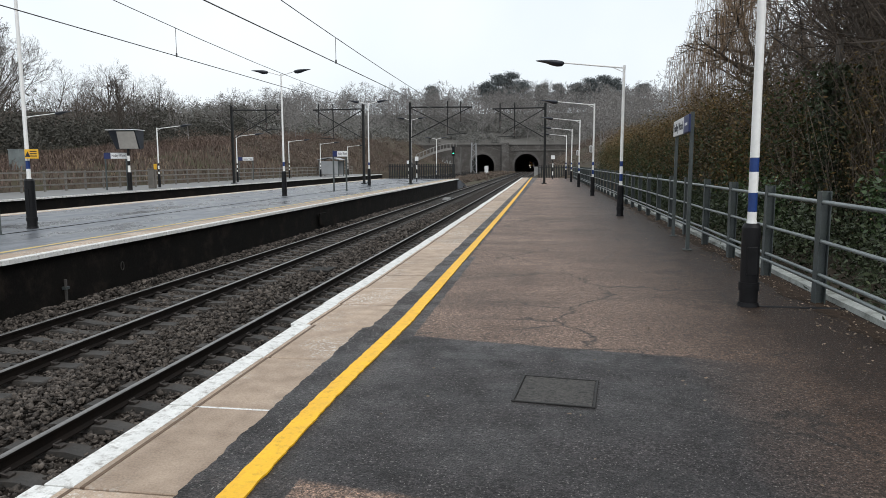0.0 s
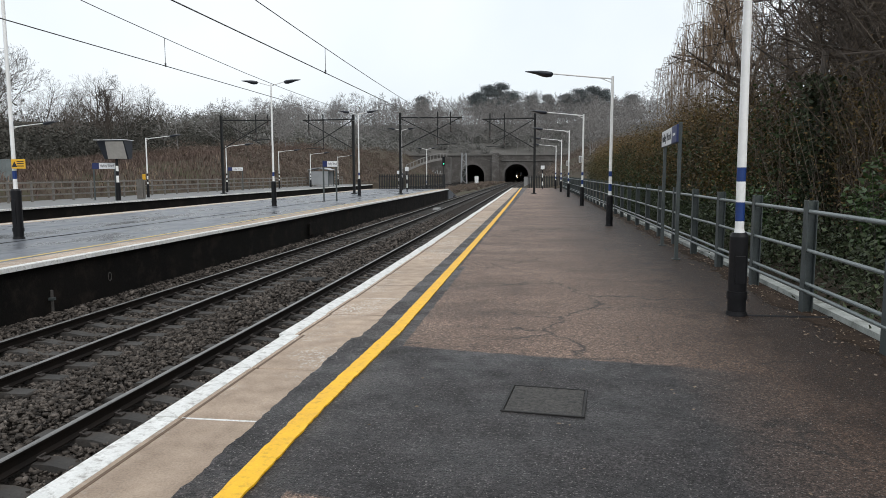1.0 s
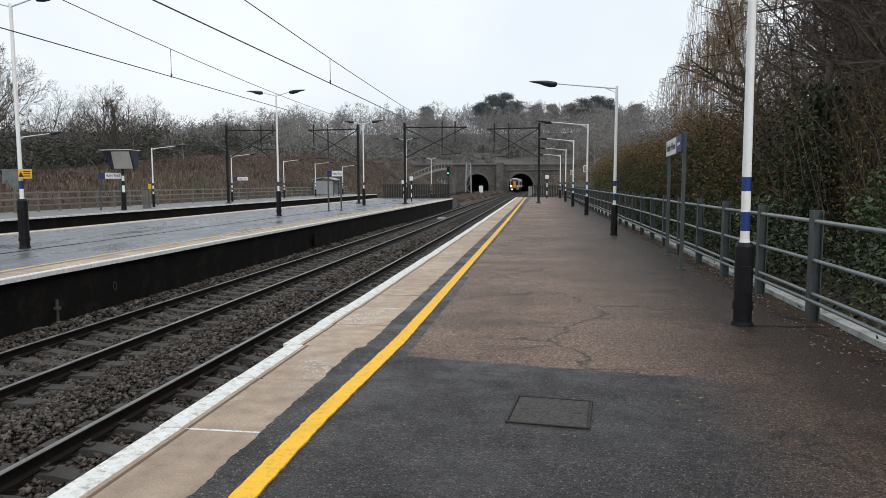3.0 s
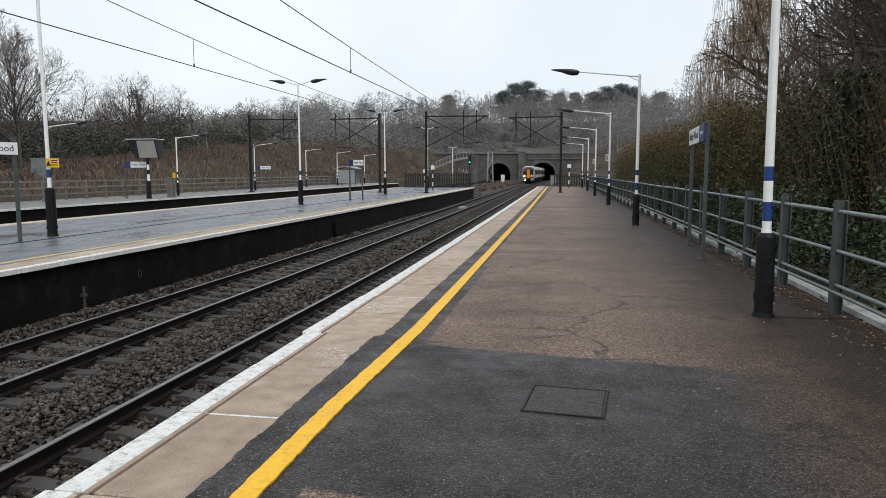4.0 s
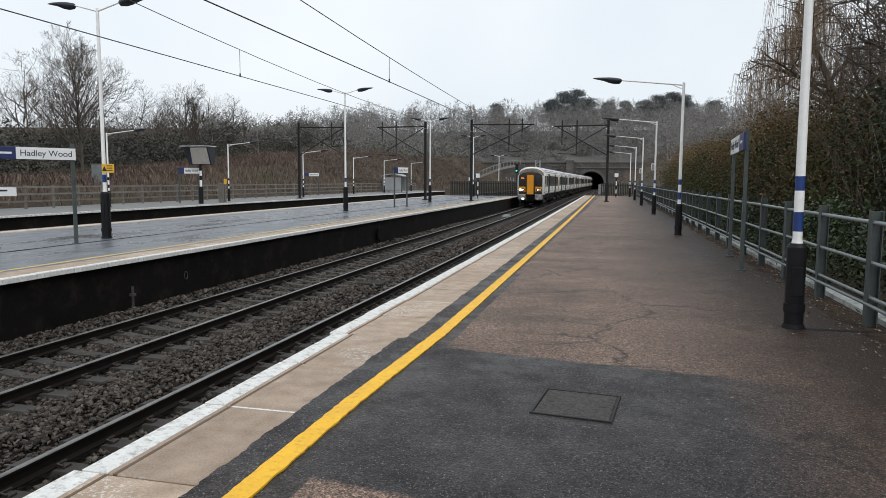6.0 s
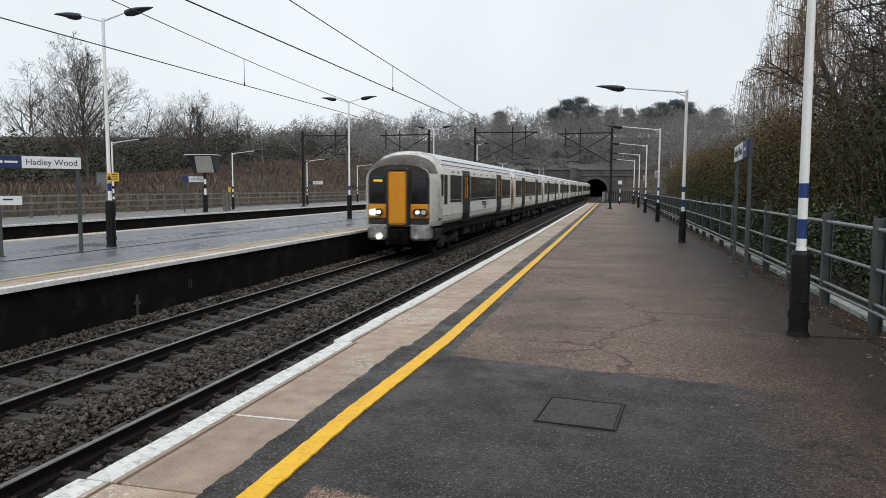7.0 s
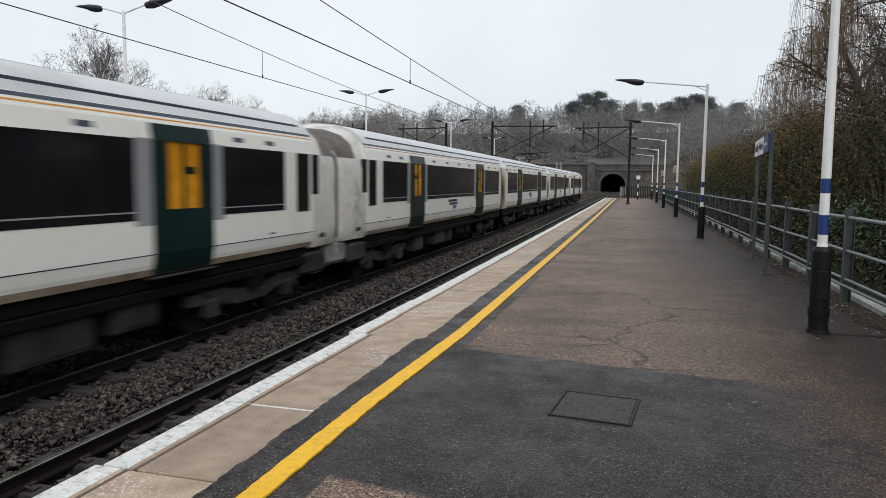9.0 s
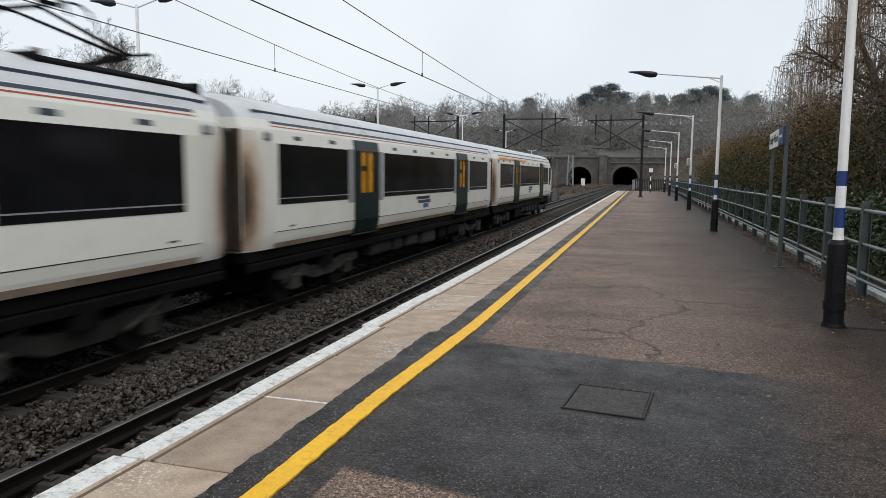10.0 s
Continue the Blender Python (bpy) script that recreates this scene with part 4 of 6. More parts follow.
w = build_plate("warning_sign", (-11.05, 17.02, 2.02), 10, 0.36, 0.25, ochre_sign, "yellow electrical warning sign on a lamp post", 3, ink)
tri = Geo()
tri.add([(-0.17, -0.016, -0.08), (-0.03, -0.016, -0.08), (-0.1, -0.016, 0.07), (-0.17, -0.0125, -0.08), (-0.03, -0.0125, -0.08), (-0.1, -0.0125, 0.07)], [(0, 1, 2), (5, 4, 3), (0, 3, 4, 1), (1, 4, 5, 2), (2, 5, 3, 0)])
part("warning_triangle", tri, ink, w)
bracket((-11.25, 17.1, 2.02), (-11.05, 17.03, 2.02))


def build_mirror_box():
    root = thing("driver_monitor_hood", "grey hooded platform monitor box on a dark pole", "monitor", at=(-25.1, 43.0, 0))
    part("base", Geo().tube((0, 0, 0), (0, 0, 1.2), 0.15, n=12), pole_black, root, "", True)
    part("pole", Geo().tube((0, 0, 1.2), (0, 0, 2.75), 0.085, n=12), pole_white, root, "white banded pole", True)
    part("band", Geo().tube((0, 0, 1.65), (0, 0, 1.95), 0.09, n=12), pole_black, root, "", True)
    part("band", Geo().tube((0, 0, 2.3), (0, 0, 2.75), 0.09, n=12), pole_black, root, "", True)
    g = Geo()
    g.loft([[(x, -0.1 + 0.12 * (1 if x > 0 else 0), 2.72), (x - (0.25 if x < 0 else 0), -0.5, 3.95), (x, 0.5, 3.95), (x, 0.4, 2.8)] for x in (-0.8, 0.88)])
    part("hood", g, lamp_dark, root, "dark sloping hood")
    g = Geo()
    g.loft([[(x0, -0.16, 2.76), (x1, -0.56, 3.88), (x1, -0.53, 3.88), (x0, -0.13, 2.76)] for x0, x1 in ((-0.5, -0.42), (0.84, 0.84))])
    part("screen", g, mirror_glass, root, "pale grey glass screen")
    part("roof", Geo().box(-1.2, 0.95, -0.62, 0.55, 3.96, 4.0, 0.01), white_board, root)
    return root


build_mirror_box()


def build_shelter():
    root = thing("platform_shelter", "small pale glazed waiting shelter on the far platform", "shelter", at=(-27.6, 94.5, 0))
    for x in (-1.4, 1.4):
        for y in (-1.2, 1.2):
            part("post", Geo().box(x - 0.05, x + 0.05, y - 0.05, y + 0.05, 0, 2.3, 0.01), galv, root)
    g = Geo()
    g.loft([[(-1.6, y, 2.3), (-0.8, y, 2.55), (0, y, 2.62), (0.8, y, 2.55), (1.6, y, 2.3), (1.6, y, 2.24), (0, y, 2.54), (-1.6, y, 2.24)] for y in (-1.4, 1.4)])
    part("roof", g, car_grey, root, "pale curved roof")
    for x0, x1, y0, y1 in ((-1.35, 1.35, -1.22, -1.2), (-1.42, -1.4, -1.15, 1.15), (-1.35, 1.35, 1.2, 1.22)):
        part("panel", Geo().box(x0, x1, y0, y1, 0.25, 2.1), car_grey, root, "pale glazed panel")
    return root


build_shelter()


def build_manhole():
    root = thing("manhole_cover", "worn iron inspection cover set in the tarmac", "manhole", at=(2.83, 5.39, 0), turn=-6)
    g = Geo()
    w, h, r = 0.305, 0.325, 0.02
    g.box(-w, w, -h, -h + r, -0.02, 0.009, 0.003).box(-w, w, h - r, h, -0.02, 0.009, 0.003).box(-w, -w + r, -h + r, h - r, -0.02, 0.009, 0.003).box(w - r, w, -h + r, h - r, -0.02, 0.009, 0.003)
    part("rim", g, iron_rim, root, "rusty iron rim")
    part("lid", Geo().box(-w + r + 0.006, w - r - 0.006, -h + r + 0.006, h - r - 0.006, -0.02, 0.005, 0.002), lid_fill, root, "tarmac-filled lid")
    for s in (-1, 1):
        part("lifting_slot", Geo().box(s * 0.2 - 0.03, s * 0.2 + 0.03, -0.015, 0.015, 0.0, 0.0065, 0.001), iron_rim, root)
    return root


build_manhole()


def build_foot_strip():
    g = Geo()
    g.loft([[(x, 8.9, 0.001), (x, 8.915, 0.014), (x, 8.945, 0.014), (x, 8.96, 0.001)] for x in (5.31, 5.5, 5.8, 6.28)])
    # thin black line on the ground from the lamp's foot to the kerb
    root = thing("cable_ramp", "thin raised black strip at the lamp's foot", "cable cover")
    part("strip", g, pole_black, root)


build_foot_strip()


def build_cabinet(name, at, sx, sy, sz, material, label, category="cabinet"):
    root = thing(name, label, category, at=at)
    part("body", Geo().box(-sx / 2, sx / 2, -sy / 2, sy / 2, 0, sz, 0.02), material, root)
    part("lid", Geo().box(-sx / 2 - 0.03, sx / 2 + 0.03, -sy / 2 - 0.03, sy / 2 + 0.03, sz, sz + 0.06, 0.015), material, root)
    part("door", Geo().box(-sx / 2 + 0.05, sx / 2 - 0.05, -sy / 2 - 0.015, -sy / 2, 0.08, sz - 0.06, 0.004), material, root)
    return root


build_cabinet("equipment_cabinet", (-25.6, 46.5, 0), 0.45, 0.4, 1.35, wood_rail, "narrow grey-brown cabinet on the far platform")
build_cabinet("equipment_cabinet", (-34.8, 44.6, 1.25), 0.85, 0.6, 1.5, galv_light, "pale grey equipment cabinet behind the fence")
build_cabinet("trackside_box", (-14.3, 190.0, -1.2), 1.0, 0.7, 2.2, white_board, "small white trackside cabinet near the tunnel")
build_cabinet("trackside_box", (0.2, 150.0, -1.2), 1.4, 1.2, 2.2, under_pale, "pale grey trackside hut near the tunnel")


def build_signal():
    root = thing("colour_light_signal", "black colour-light railway signal showing green", "signal", at=(-17.9, 150.0, -1.2))
    part("post", Geo().tube((0, 0, 0), (0, 0, 4.6), 0.09, n=8), mast_steel, root)
    head = part("head", Geo().box(-0.3, 0.3, -0.12, 0.12, 4.6, 6.6, 0.04), pole_black, root, "black backboard")
    part("lens", Geo().tube((0, -0.2, 5.1), (0, -0.13, 5.1), 0.14, n=12), green_signal, head, "glowing green lens")


build_signal()


def build_lattice():
    root = thing("lattice_mast", "pale steel lattice mast beside the tunnel", "mast", at=(-19.4, 205.0, -1.2))
    for x in (-0.7, 0.7):
        for y in (-0.7, 0.7):
            part("leg", Geo().tube((x * 1.2, y, 0), (x * 0.85, y, 9.0), 0.14, n=5), car_grey, root)
    g = Geo()
    for k in range(6):
        s = 1 if k % 2 else -1
        g.tube((-0.75 * s, -0.7, k * 1.5), (0.75 * s, -0.7, k * 1.5 + 1.5), 0.1, n=5)
        g.tube((-0.75, -0.7, k * 1.5), (0.75, -0.7, k * 1.5), 0.05, n=5)
    part("bracing", g, car_grey, root)


build_lattice()


def build_parapet_bridge():
    root = thing("access_bridge", "grey curved parapet of a small bridge beyond the island", "bridge", at=(0, 0, 0))
    line = [(-31.5 + 9.5 * u, 178 + 8 * u, 2.6 + 3.1 * math.sin(u * math.pi * 0.5)) for u in [k / 12 for k in range(13)]]
    part("parapet", Geo().loft([[(x, y - 0.25, z - 0.3), (x, y - 0.25, z + 0.3), (x, y + 0.25, z + 0.3), (x, y + 0.25, z - 0.3)] for x, y, z in line]), bridge_stone, root)
    for x, y, z in line:
        part("rail_post", Geo().box(x - 0.1, x + 0.1, y - 0.12, y + 0.12, z + 0.3, z + 1.45, 0.02), bridge_stone, root)
    part("handrail", Geo().path([(x, y, z + 1.45) for x, y, z in line], 0.1, 6), bridge_stone, root)
    part("abutment", Geo().box(-22.3, -20.9, 185, 188, -1.3, 6.2, 0.1), portal_brick, root)
    part("abutment", Geo().box(-32.6, -31.3, 176.5, 179.5, -1.3, 3.2, 0.1), portal_brick, root)


build_parapet_bridge()


def build_house():
    """A gabled house far behind the bank."""
    x, y = -92.5, 250.0
    z = ground_height(x, y) - 0.3
    root = thing("house", "distant brick house with a dark gabled roof", "house", at=(x, y, z), turn=18)
    top = 18.4 - z
    eave = top - 3.0
    g = Geo()
    g.loft([[(-2.7, yy, 0), (-2.7, yy, eave), (0, yy, top - 0.25), (2.7, yy, eave), (2.7, yy, 0)] for yy in (0, 8)])
    part("wall", g, portal_brick, root, "grey-brown brick walls")
    for sgn in (-1, 1):
        g = Geo()
        g.loft([[(0, yy, top), (sgn * 3.2, yy, eave - 0.45), (sgn * 3.2, yy, eave - 0.6), (0, yy, top - 0.2)] for yy in (-0.4, 8.4)])
        part("roof", g, mast_steel, root, "dark slate roof slope")
    part("chimney", Geo().box(-0.5, 0.5, 5.5, 6.5, top - 1.2, top + 1.1, 0.04), portal_brick, root)
    for wx in (-1.2, 1.2):
        w = part("window", Geo().box(wx - 0.5, wx + 0.5, -0.04, -0.004, eave - 1.7, eave - 0.5, 0.02), white_board, root, "white window frame")
        part("pane", Geo().box(wx - 0.4, wx + 0.4, -0.06, -0.041, eave - 1.6, eave - 0.6), car_glass, w)


build_house()


def build_small_things():
    root = thing("drain_pipe", "pale vertical pipe on the sooty platform wall", "pipe", at=(-7.08, 12.85, -1.16))
    part("pipe", Geo().tube((0, 0, 0.02), (0, 0, 0.55), 0.03, n=8), faint_chalk, root)
    part("bracket", Geo().box(-0.05, 0.045, -0.06, 0.06, 0.34, 0.4, 0.005), galv, root)
    mark = thing("chalk_mark", "faint pale ring painted on the platform wall", "mark", at=(-7.105, 14.83, -0.62))
    g = Geo()
    for k in range(12):
        a0, a1 = 2 * math.pi * k / 12, 2 * math.pi * (k + 1) / 12
        g.tube((0, 0.06 * math.cos(a0), 0.1 * math.sin(a0)), (0, 0.06 * math.cos(a1), 0.1 * math.sin(a1)), 0.009, n=5)
    part("ring", g, faint_chalk, mark)
    niche = thing("wall_recess", "black drain recess in the platform wall", "recess", at=(-7.1, 29.4, -0.9))
    part("frame", Geo().box(-0.02, 0.03, -0.45, 0.45, 0.0, 0.5, 0.01), black_brick, niche)
    mag = thing("track_magnet", "pale grey warning magnet between the rails", "equipment", at=(TRACK_A + curve(54), 54.6, SLEEPER_Z - 0.02))
    part("body", Geo().box(-0.25, 0.25, -0.6, 0.6, 0.0, 0.14, 0.03), under_pale, mag)
    part("ramp", Geo().box(-0.2, 0.2, -0.95, -0.62, 0.0, 0.07, 0.02), under_pale, mag)
    slab = thing("cable_cover", "dark slab over a cable joint in the ballast", "cover", at=(-3.2, 17.6, SLEEPER_Z + 0.0))
    part("lid", Geo().box(-0.3, 0.3, -0.35, 0.35, -0.05, 0.07, 0.02), under_grey, slab)
    for x, y, h, w in ((3.1, 77.0, 2.6, 0.4), (-9.9, 66.0, 2.4, 0.35), (-14.0, 82.0, 2.5, 0.35)):
        pst = thing("marker_post", "black and white banded post with a white plate", "sign post", "marker posts", (x, y, 0 if y < 79 else -0.4))
        for k in range(6):
            part("post_section", Geo().tube((0, 0, k * h / 6), (0, 0, (k + 1) * h / 6), 0.05, n=8), pole_white if k % 2 else pole_black, pst)
        part("plate", Geo().box(-w / 2, w / 2, -0.08, -0.055, h - 0.4, h, 0.01), white_board, pst)
    for x, y, z in ((5.06, 38.2, 2.5), (4.9, 52.2, 2.5)):
        box = thing("speaker_box", "small pale loudspeaker on a lamp post", "speaker", "loudspeakers", (x - 0.13, y, z))
        part("case", Geo().box(-0.08, 0.07, -0.1, 0.1, -0.18, 0.18, 0.02), white_board, box)
        part("grille", Geo().box(-0.06, 0.05, -0.108, -0.1, -0.14, 0.14, 0.003), under_pale, box)
    bin_ = thing("help_point", "small yellow box on a post beside the cabinet", "box", at=(-25.3, 46.45, 0))
    part("body", Geo().box(-0.1, 0.1, -0.06, 0.06, 1.35, 1.75, 0.015), ochre_sign, bin_)
    part("post", Geo().box(-0.05, 0.05, -0.05, 0.05, 0.0, 1.35, 0.01), wood_rail, bin_)


build_small_things()
# ---- trees and growth ----
def limb_segments(rng, height, levels=4, spread=0.6, kids=(14, 6, 4, 3), lean=(0, 0), trunk_r=0.16, trunk_frac=0.25, up=0.35, droop=0.0, tip=2):
    """Branch segments of one bare tree: start, end, radii, level. A leader with side limbs that shorten towards the top."""
    out = []

    def grow(p, d, length, r, level):
        n = (9, 5, 3, tip, tip)[level]
        q, dd = p, d
        stops = [(p, d, r)]
        bend = (0.07, 0.16, 0.2, 0.25, 0.25)[level]
        for k in range(n):
            dd = (dd + Vector((rng.uniform(-1, 1), rng.uniform(-1, 1), rng.uniform(-0.5, 1.0) * up - droop * level)) * bend).normalized()
            q2 = q + dd * (length / n)
            r2 = r * (1 - 0.8 * (k + 1) / n)
            out.append((q, q2, stops[-1][2], max(r2, 0.004), level))
            stops.append((q2, dd, max(r2, 0.004)))
            q = q2
        if level + 1 >= levels:
            return
        lo = trunk_frac if level == 0 else 0.22
        for k in range(kids[level]):
            u = lo + (1 - lo) * (k + rng.random()) / kids[level]
            i = min(n - 1, int(u * n))
            s = stops[i][0].lerp(stops[i + 1][0], u * n - i)
            sd, sr = stops[i + 1][1], stops[i][2]
            an = rng.uniform(0, 2 * math.pi)
            o = sd.orthogonal().normalized()
            w = sd.cross(o)
            side = o * math.cos(an) + w * math.sin(an)
            nd = (sd * (1 - spread) + side * spread + Vector((0, 0, up * 0.35))).normalized()
            L = length * (0.62 if level == 0 else 0.6) * (1.15 - 0.7 * u) * rng.uniform(0.7, 1.15)
            grow(s, nd, L, min(sr * 0.62, r * 0.5), level + 1)

    grow(Vector((0, 0, 0)), Vector((lean[0], lean[1], 1)).normalized(), height, trunk_r, 0)
    return out


def segs_to_arrays(segs, sides=3, min_r=0.004):
    """Triangular prisms for segments."""
    v, f = [], []
    for p0, p1, r0, r1, lv in segs:
        d = (p1 - p0)
        if d.length < 1e-5:
            continue
        d.normalize()
        u = d.orthogonal().normalized()
        w = d.cross(u)
        n = sides
        o = len(v)
        if n == 2:
            # twigs as slim blades, turned every way
            a = 12.9898 * (p0.x + 3.1 * p0.y + 7.7 * p0.z)
            u = math.cos(a) * u + math.sin(a) * w
            a0, a1 = max(r0, min_r), max(r1, min_r * 0.6)
            v += [p0 - u * a0, p0 + u * a0, p1 + u * a1, p1 - u * a1]
            f.append((o, o + 1, o + 2, o + 3))
            continue
        for p, r in ((p0, max(r0, min_r)), (p1, max(r1, min_r * 0.7))):
            for k in range(n):
                a = 2 * math.pi * k / n
                v.append(p + r * (math.cos(a) * u + math.sin(a) * w))
        for k in range(n):
            k2 = (k + 1) % n
            f.append((o + k, o + k2, o + n + k2, o + n + k))
    return np.array([tuple(p) for p in v], dtype=np.float64), np.array(f, dtype=np.int64)


def spray(segs, rng, level, count, length, r, up=0.3, droop=0.0):
    """Twigs from the outer branches."""
    out = []
    tips = [s for s in segs if s[4] >= level]
    for s in tips:
        for k in range(count):
            u = rng.random()
            p = s[0].lerp(s[1], u)
            d0 = (s[1] - s[0]).normalized()
            d = (d0 * 0.6 + Vector((rng.uniform(-1, 1), rng.uniform(-1, 1), rng.uniform(-0.6, 1.0) * up - droop)) * 0.8).normalized()
            L = length * rng.uniform(0.5, 1.2)
            m = p + d * L * 0.55
            e = m + (d + Vector((rng.uniform(-0.4, 0.4), rng.uniform(-0.4, 0.4), rng.uniform(-0.2, 0.4) * up - droop))).normalized() * L * 0.45
            out.append((p, m, r, r * 0.8, 9))
            out.append((m, e, r * 0.8, r * 0.5, 9))
    return out


def scatter(arrs, places):
    """One mesh of many copies: places of (x, y, z, scale, turn, which)."""
    vs, fs, o = [], [], 0
    for x, y, z, s, a, w in places:
        v, f = arrs[w]
        c, sn = math.cos(a), math.sin(a)
        q = np.empty_like(v)
        q[:, 0] = (v[:, 0] * c - v[:, 1] * sn) * s + x
        q[:, 1] = (v[:, 0] * sn + v[:, 1] * c) * s + y
        q[:, 2] = v[:, 2] * s + z
        vs.append(q)
        fs.append(f + o)
        o += len(v)
    return np.vstack(vs), np.vstack(fs)


def leaf_cloud(rng, centres, size, tilt=1.0):
    """Small pointed leaves (two-quad folded) at the given centres (n, 3)."""
    n = len(centres)
    a = rng.uniform(0, 2 * np.pi, n)
    b = rng.uniform(-1, 1, n) * tilt
    d = np.stack([np.cos(a) * np.cos(b), np.sin(a) * np.cos(b), np.sin(b)], 1)
    u = np.cross(d, rng.normal(size=(n, 3)))
    u /= np.linalg.norm(u, axis=1, keepdims=True) + 1e-9
    s = size * rng.uniform(0.6, 1.4, (n, 1))
    w = np.cross(d, u)
    p0 = centres - d * s
    p1 = centres + u * s * 0.45 + w * s * 0.12
    p2 = centres + d * s
    p3 = centres - u * s * 0.45 + w * s * 0.12
    v = np.stack([p0, p1, p2, p3], 1).reshape(-1, 3)
    f = np.arange(4 * n).reshape(n, 4)
    return v, f


def bare_template(seed, height, detail):
    rng = random.Random(seed)
    if detail == 2:
        s = limb_segments(rng, height, 4, rng.uniform(0.5, 0.66), (14, 7, 5), (rng.uniform(-0.1, 0.1), rng.uniform(-0.1, 0.1)), 0.018 * height, 0.15, 0.45)
        return segs_to_arrays(s + spray(s, rng, 3, 1, 0.05 * height, 0.0008 * height), 2, 0.007) if height < 8 else segs_to_arrays(s, 2, 0.014)
    s = limb_segments(rng, height, 4, rng.uniform(0.52, 0.68), (13, 6, 3), (0, 0), 0.016 * height, 0.2, 0.4, tip=1)
    return segs_to_arrays(s, 2, 0.05)


far_templates = [bare_template(100 + k, 12.0, 1) for k in range(6)]
mid_templates = [bare_template(200 + k, 11.0, 2) for k in range(4)]


def tree_scale(v, want):
    return want / (v[0][:, 2].max())


def woodland():
    rng = random.Random(5)
    places = []
    # hillside over the tunnel
    for k in range(330):
        x, y = rng.uniform(-125, 70), rng.uniform(244, 326)
        w = rng.randrange(6)
        places.append((x, y, ground_height(x, y) - 0.2, tree_scale(far_templates[w], rng.uniform(10, 17)), rng.uniform(0, 6.28), w))
    # banks beside the cutting
    for k in range(96):
        y = rng.uniform(95, 242)
        x = rng.uniform(10, 42) if k % 2 else rng.uniform(-110, -46)
        w = rng.randrange(6)
        places.append((x, y, ground_height(x, y) - 0.2, tree_scale(far_templates[w], rng.uniform(7, 12) if k % 2 else rng.uniform(6, 10)), rng.uniform(0, 6.28), w))
    v, f = scatter(far_templates, places)
    tagged(new("woodland", raw_mesh("woodland", v, f, twig_far)), "grey-brown leafless woodland covering the hill, paled by painted haze", "woodland", kind="stuff")
    # evergreen undergrowth in it
    r = np.random.default_rng(4)
    cs = []
    for k in range(300):
        x, y = r.uniform(-115, 65), r.uniform(243, 315)
        z = ground_height(x, y)
        n = 290
        rad = r.uniform(1.8, 4.2)
        q = r.normal(size=(n, 3)) * np.array([rad, rad, rad * 0.7]) * 0.6 + np.array([x, y, z + rad * 0.6])
        cs.append(q)
    for k in range(190):
        x, y = r.uniform(-125, -44), r.uniform(150, 246)
        rad = r.uniform(1.5, 3.4)
        cs.append(r.normal(size=(190, 3)) * np.array([rad, rad, rad * 0.8]) * 0.6 + np.array([x, y, ground_height(x, y) + rad * 0.6]))
    v, f = leaf_cloud(r, np.vstack(cs), 0.3)
    tagged(new("undergrowth", raw_mesh("undergrowth", v, f, ever_far)), "dull green undergrowth on the wooded hill, paled by painted haze", "undergrowth", kind="stuff")
    # brown winter scrub on the banks before the tunnel and beside the tracks
    cs = []
    for k in range(560):
        y = r.uniform(92, 238)
        side = k % 4
        x, rad = ((r.uniform(-60, -31.5), r.uniform(0.8, 2.2)), (r.uniform(4, 20), r.uniform(0.8, 2.0)), (r.uniform(-15.2, -8.6), r.uniform(0.3, 0.6)), (r.uniform(-44, -31.2), r.uniform(0.6, 1.5)))[side]
        cs.append(r.normal(size=(170, 3)) * np.array([rad, rad, rad * 0.6]) * 0.55 + np.array([x, y, ground_height(x, y) + rad * 0.4]))
    v, f = leaf_cloud(r, np.vstack(cs), 0.12)
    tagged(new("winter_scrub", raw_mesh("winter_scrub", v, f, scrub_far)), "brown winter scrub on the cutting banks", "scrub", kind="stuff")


woodland()


def build_pine(at, height, width, group):
    """A tall pine: bare trunk and layered flat clumps of needles."""
    root = thing("pine_tree", "dark pine tree on the hilltop, paled by painted haze", "tree", group, at)
    rng = np.random.default_rng(int(abs(at[0]) * 7 + at[1]))
    g = Geo().tube((0, 0, -1), (0.3, 0, height * 0.5), 0.35, 0.25, 7).tube((0.3, 0, height * 0.5), (0.2, 0, height * 0.95), 0.25, 0.08, 7)
    cs = []
    for k in range(44):
        z = height * rng.uniform(0.12, 1.0) ** 0.8
        a = rng.uniform(0, 6.28)
        rad = width * (0.9 - 0.65 * max(0, z / height - 0.55) / 0.45) * rng.uniform(0.35, 0.75)
        c = np.array([math.cos(a) * rad, math.sin(a) * rad, z])
        g.tube((0.25, 0, z - height * 0.06), tuple(c), 0.08, 0.04, 5)
        n = 260
        cs.append(c + rng.normal(size=(n, 3)) * np.array([width * 0.2, width * 0.2, height * 0.035]))
    part("trunk", g, bark, root)
    v, f = leaf_cloud(rng, np.vstack(cs), 0.27)
    part("crown", raw_mesh("crown", v, f, pine_mat), pine_mat, root, "dark needle clumps")


for x, y, h, w in ((-51, 318, 13, 5), (-27, 325, 14, 6), (-21, 322, 17, 7), (-15.5, 324, 18, 6.5), (-10, 321, 14.5, 6), (-1, 322, 12.5, 5), (6, 328, 12, 4.5), (14, 322, 13, 6), (20, 324, 15, 6.5), (26, 323, 16, 7), (32, 326, 14.5, 6), (43, 322, 12, 5.5)):
    build_pine((x, y, ground_height(x, y)), h, w, "pines on the skyline")


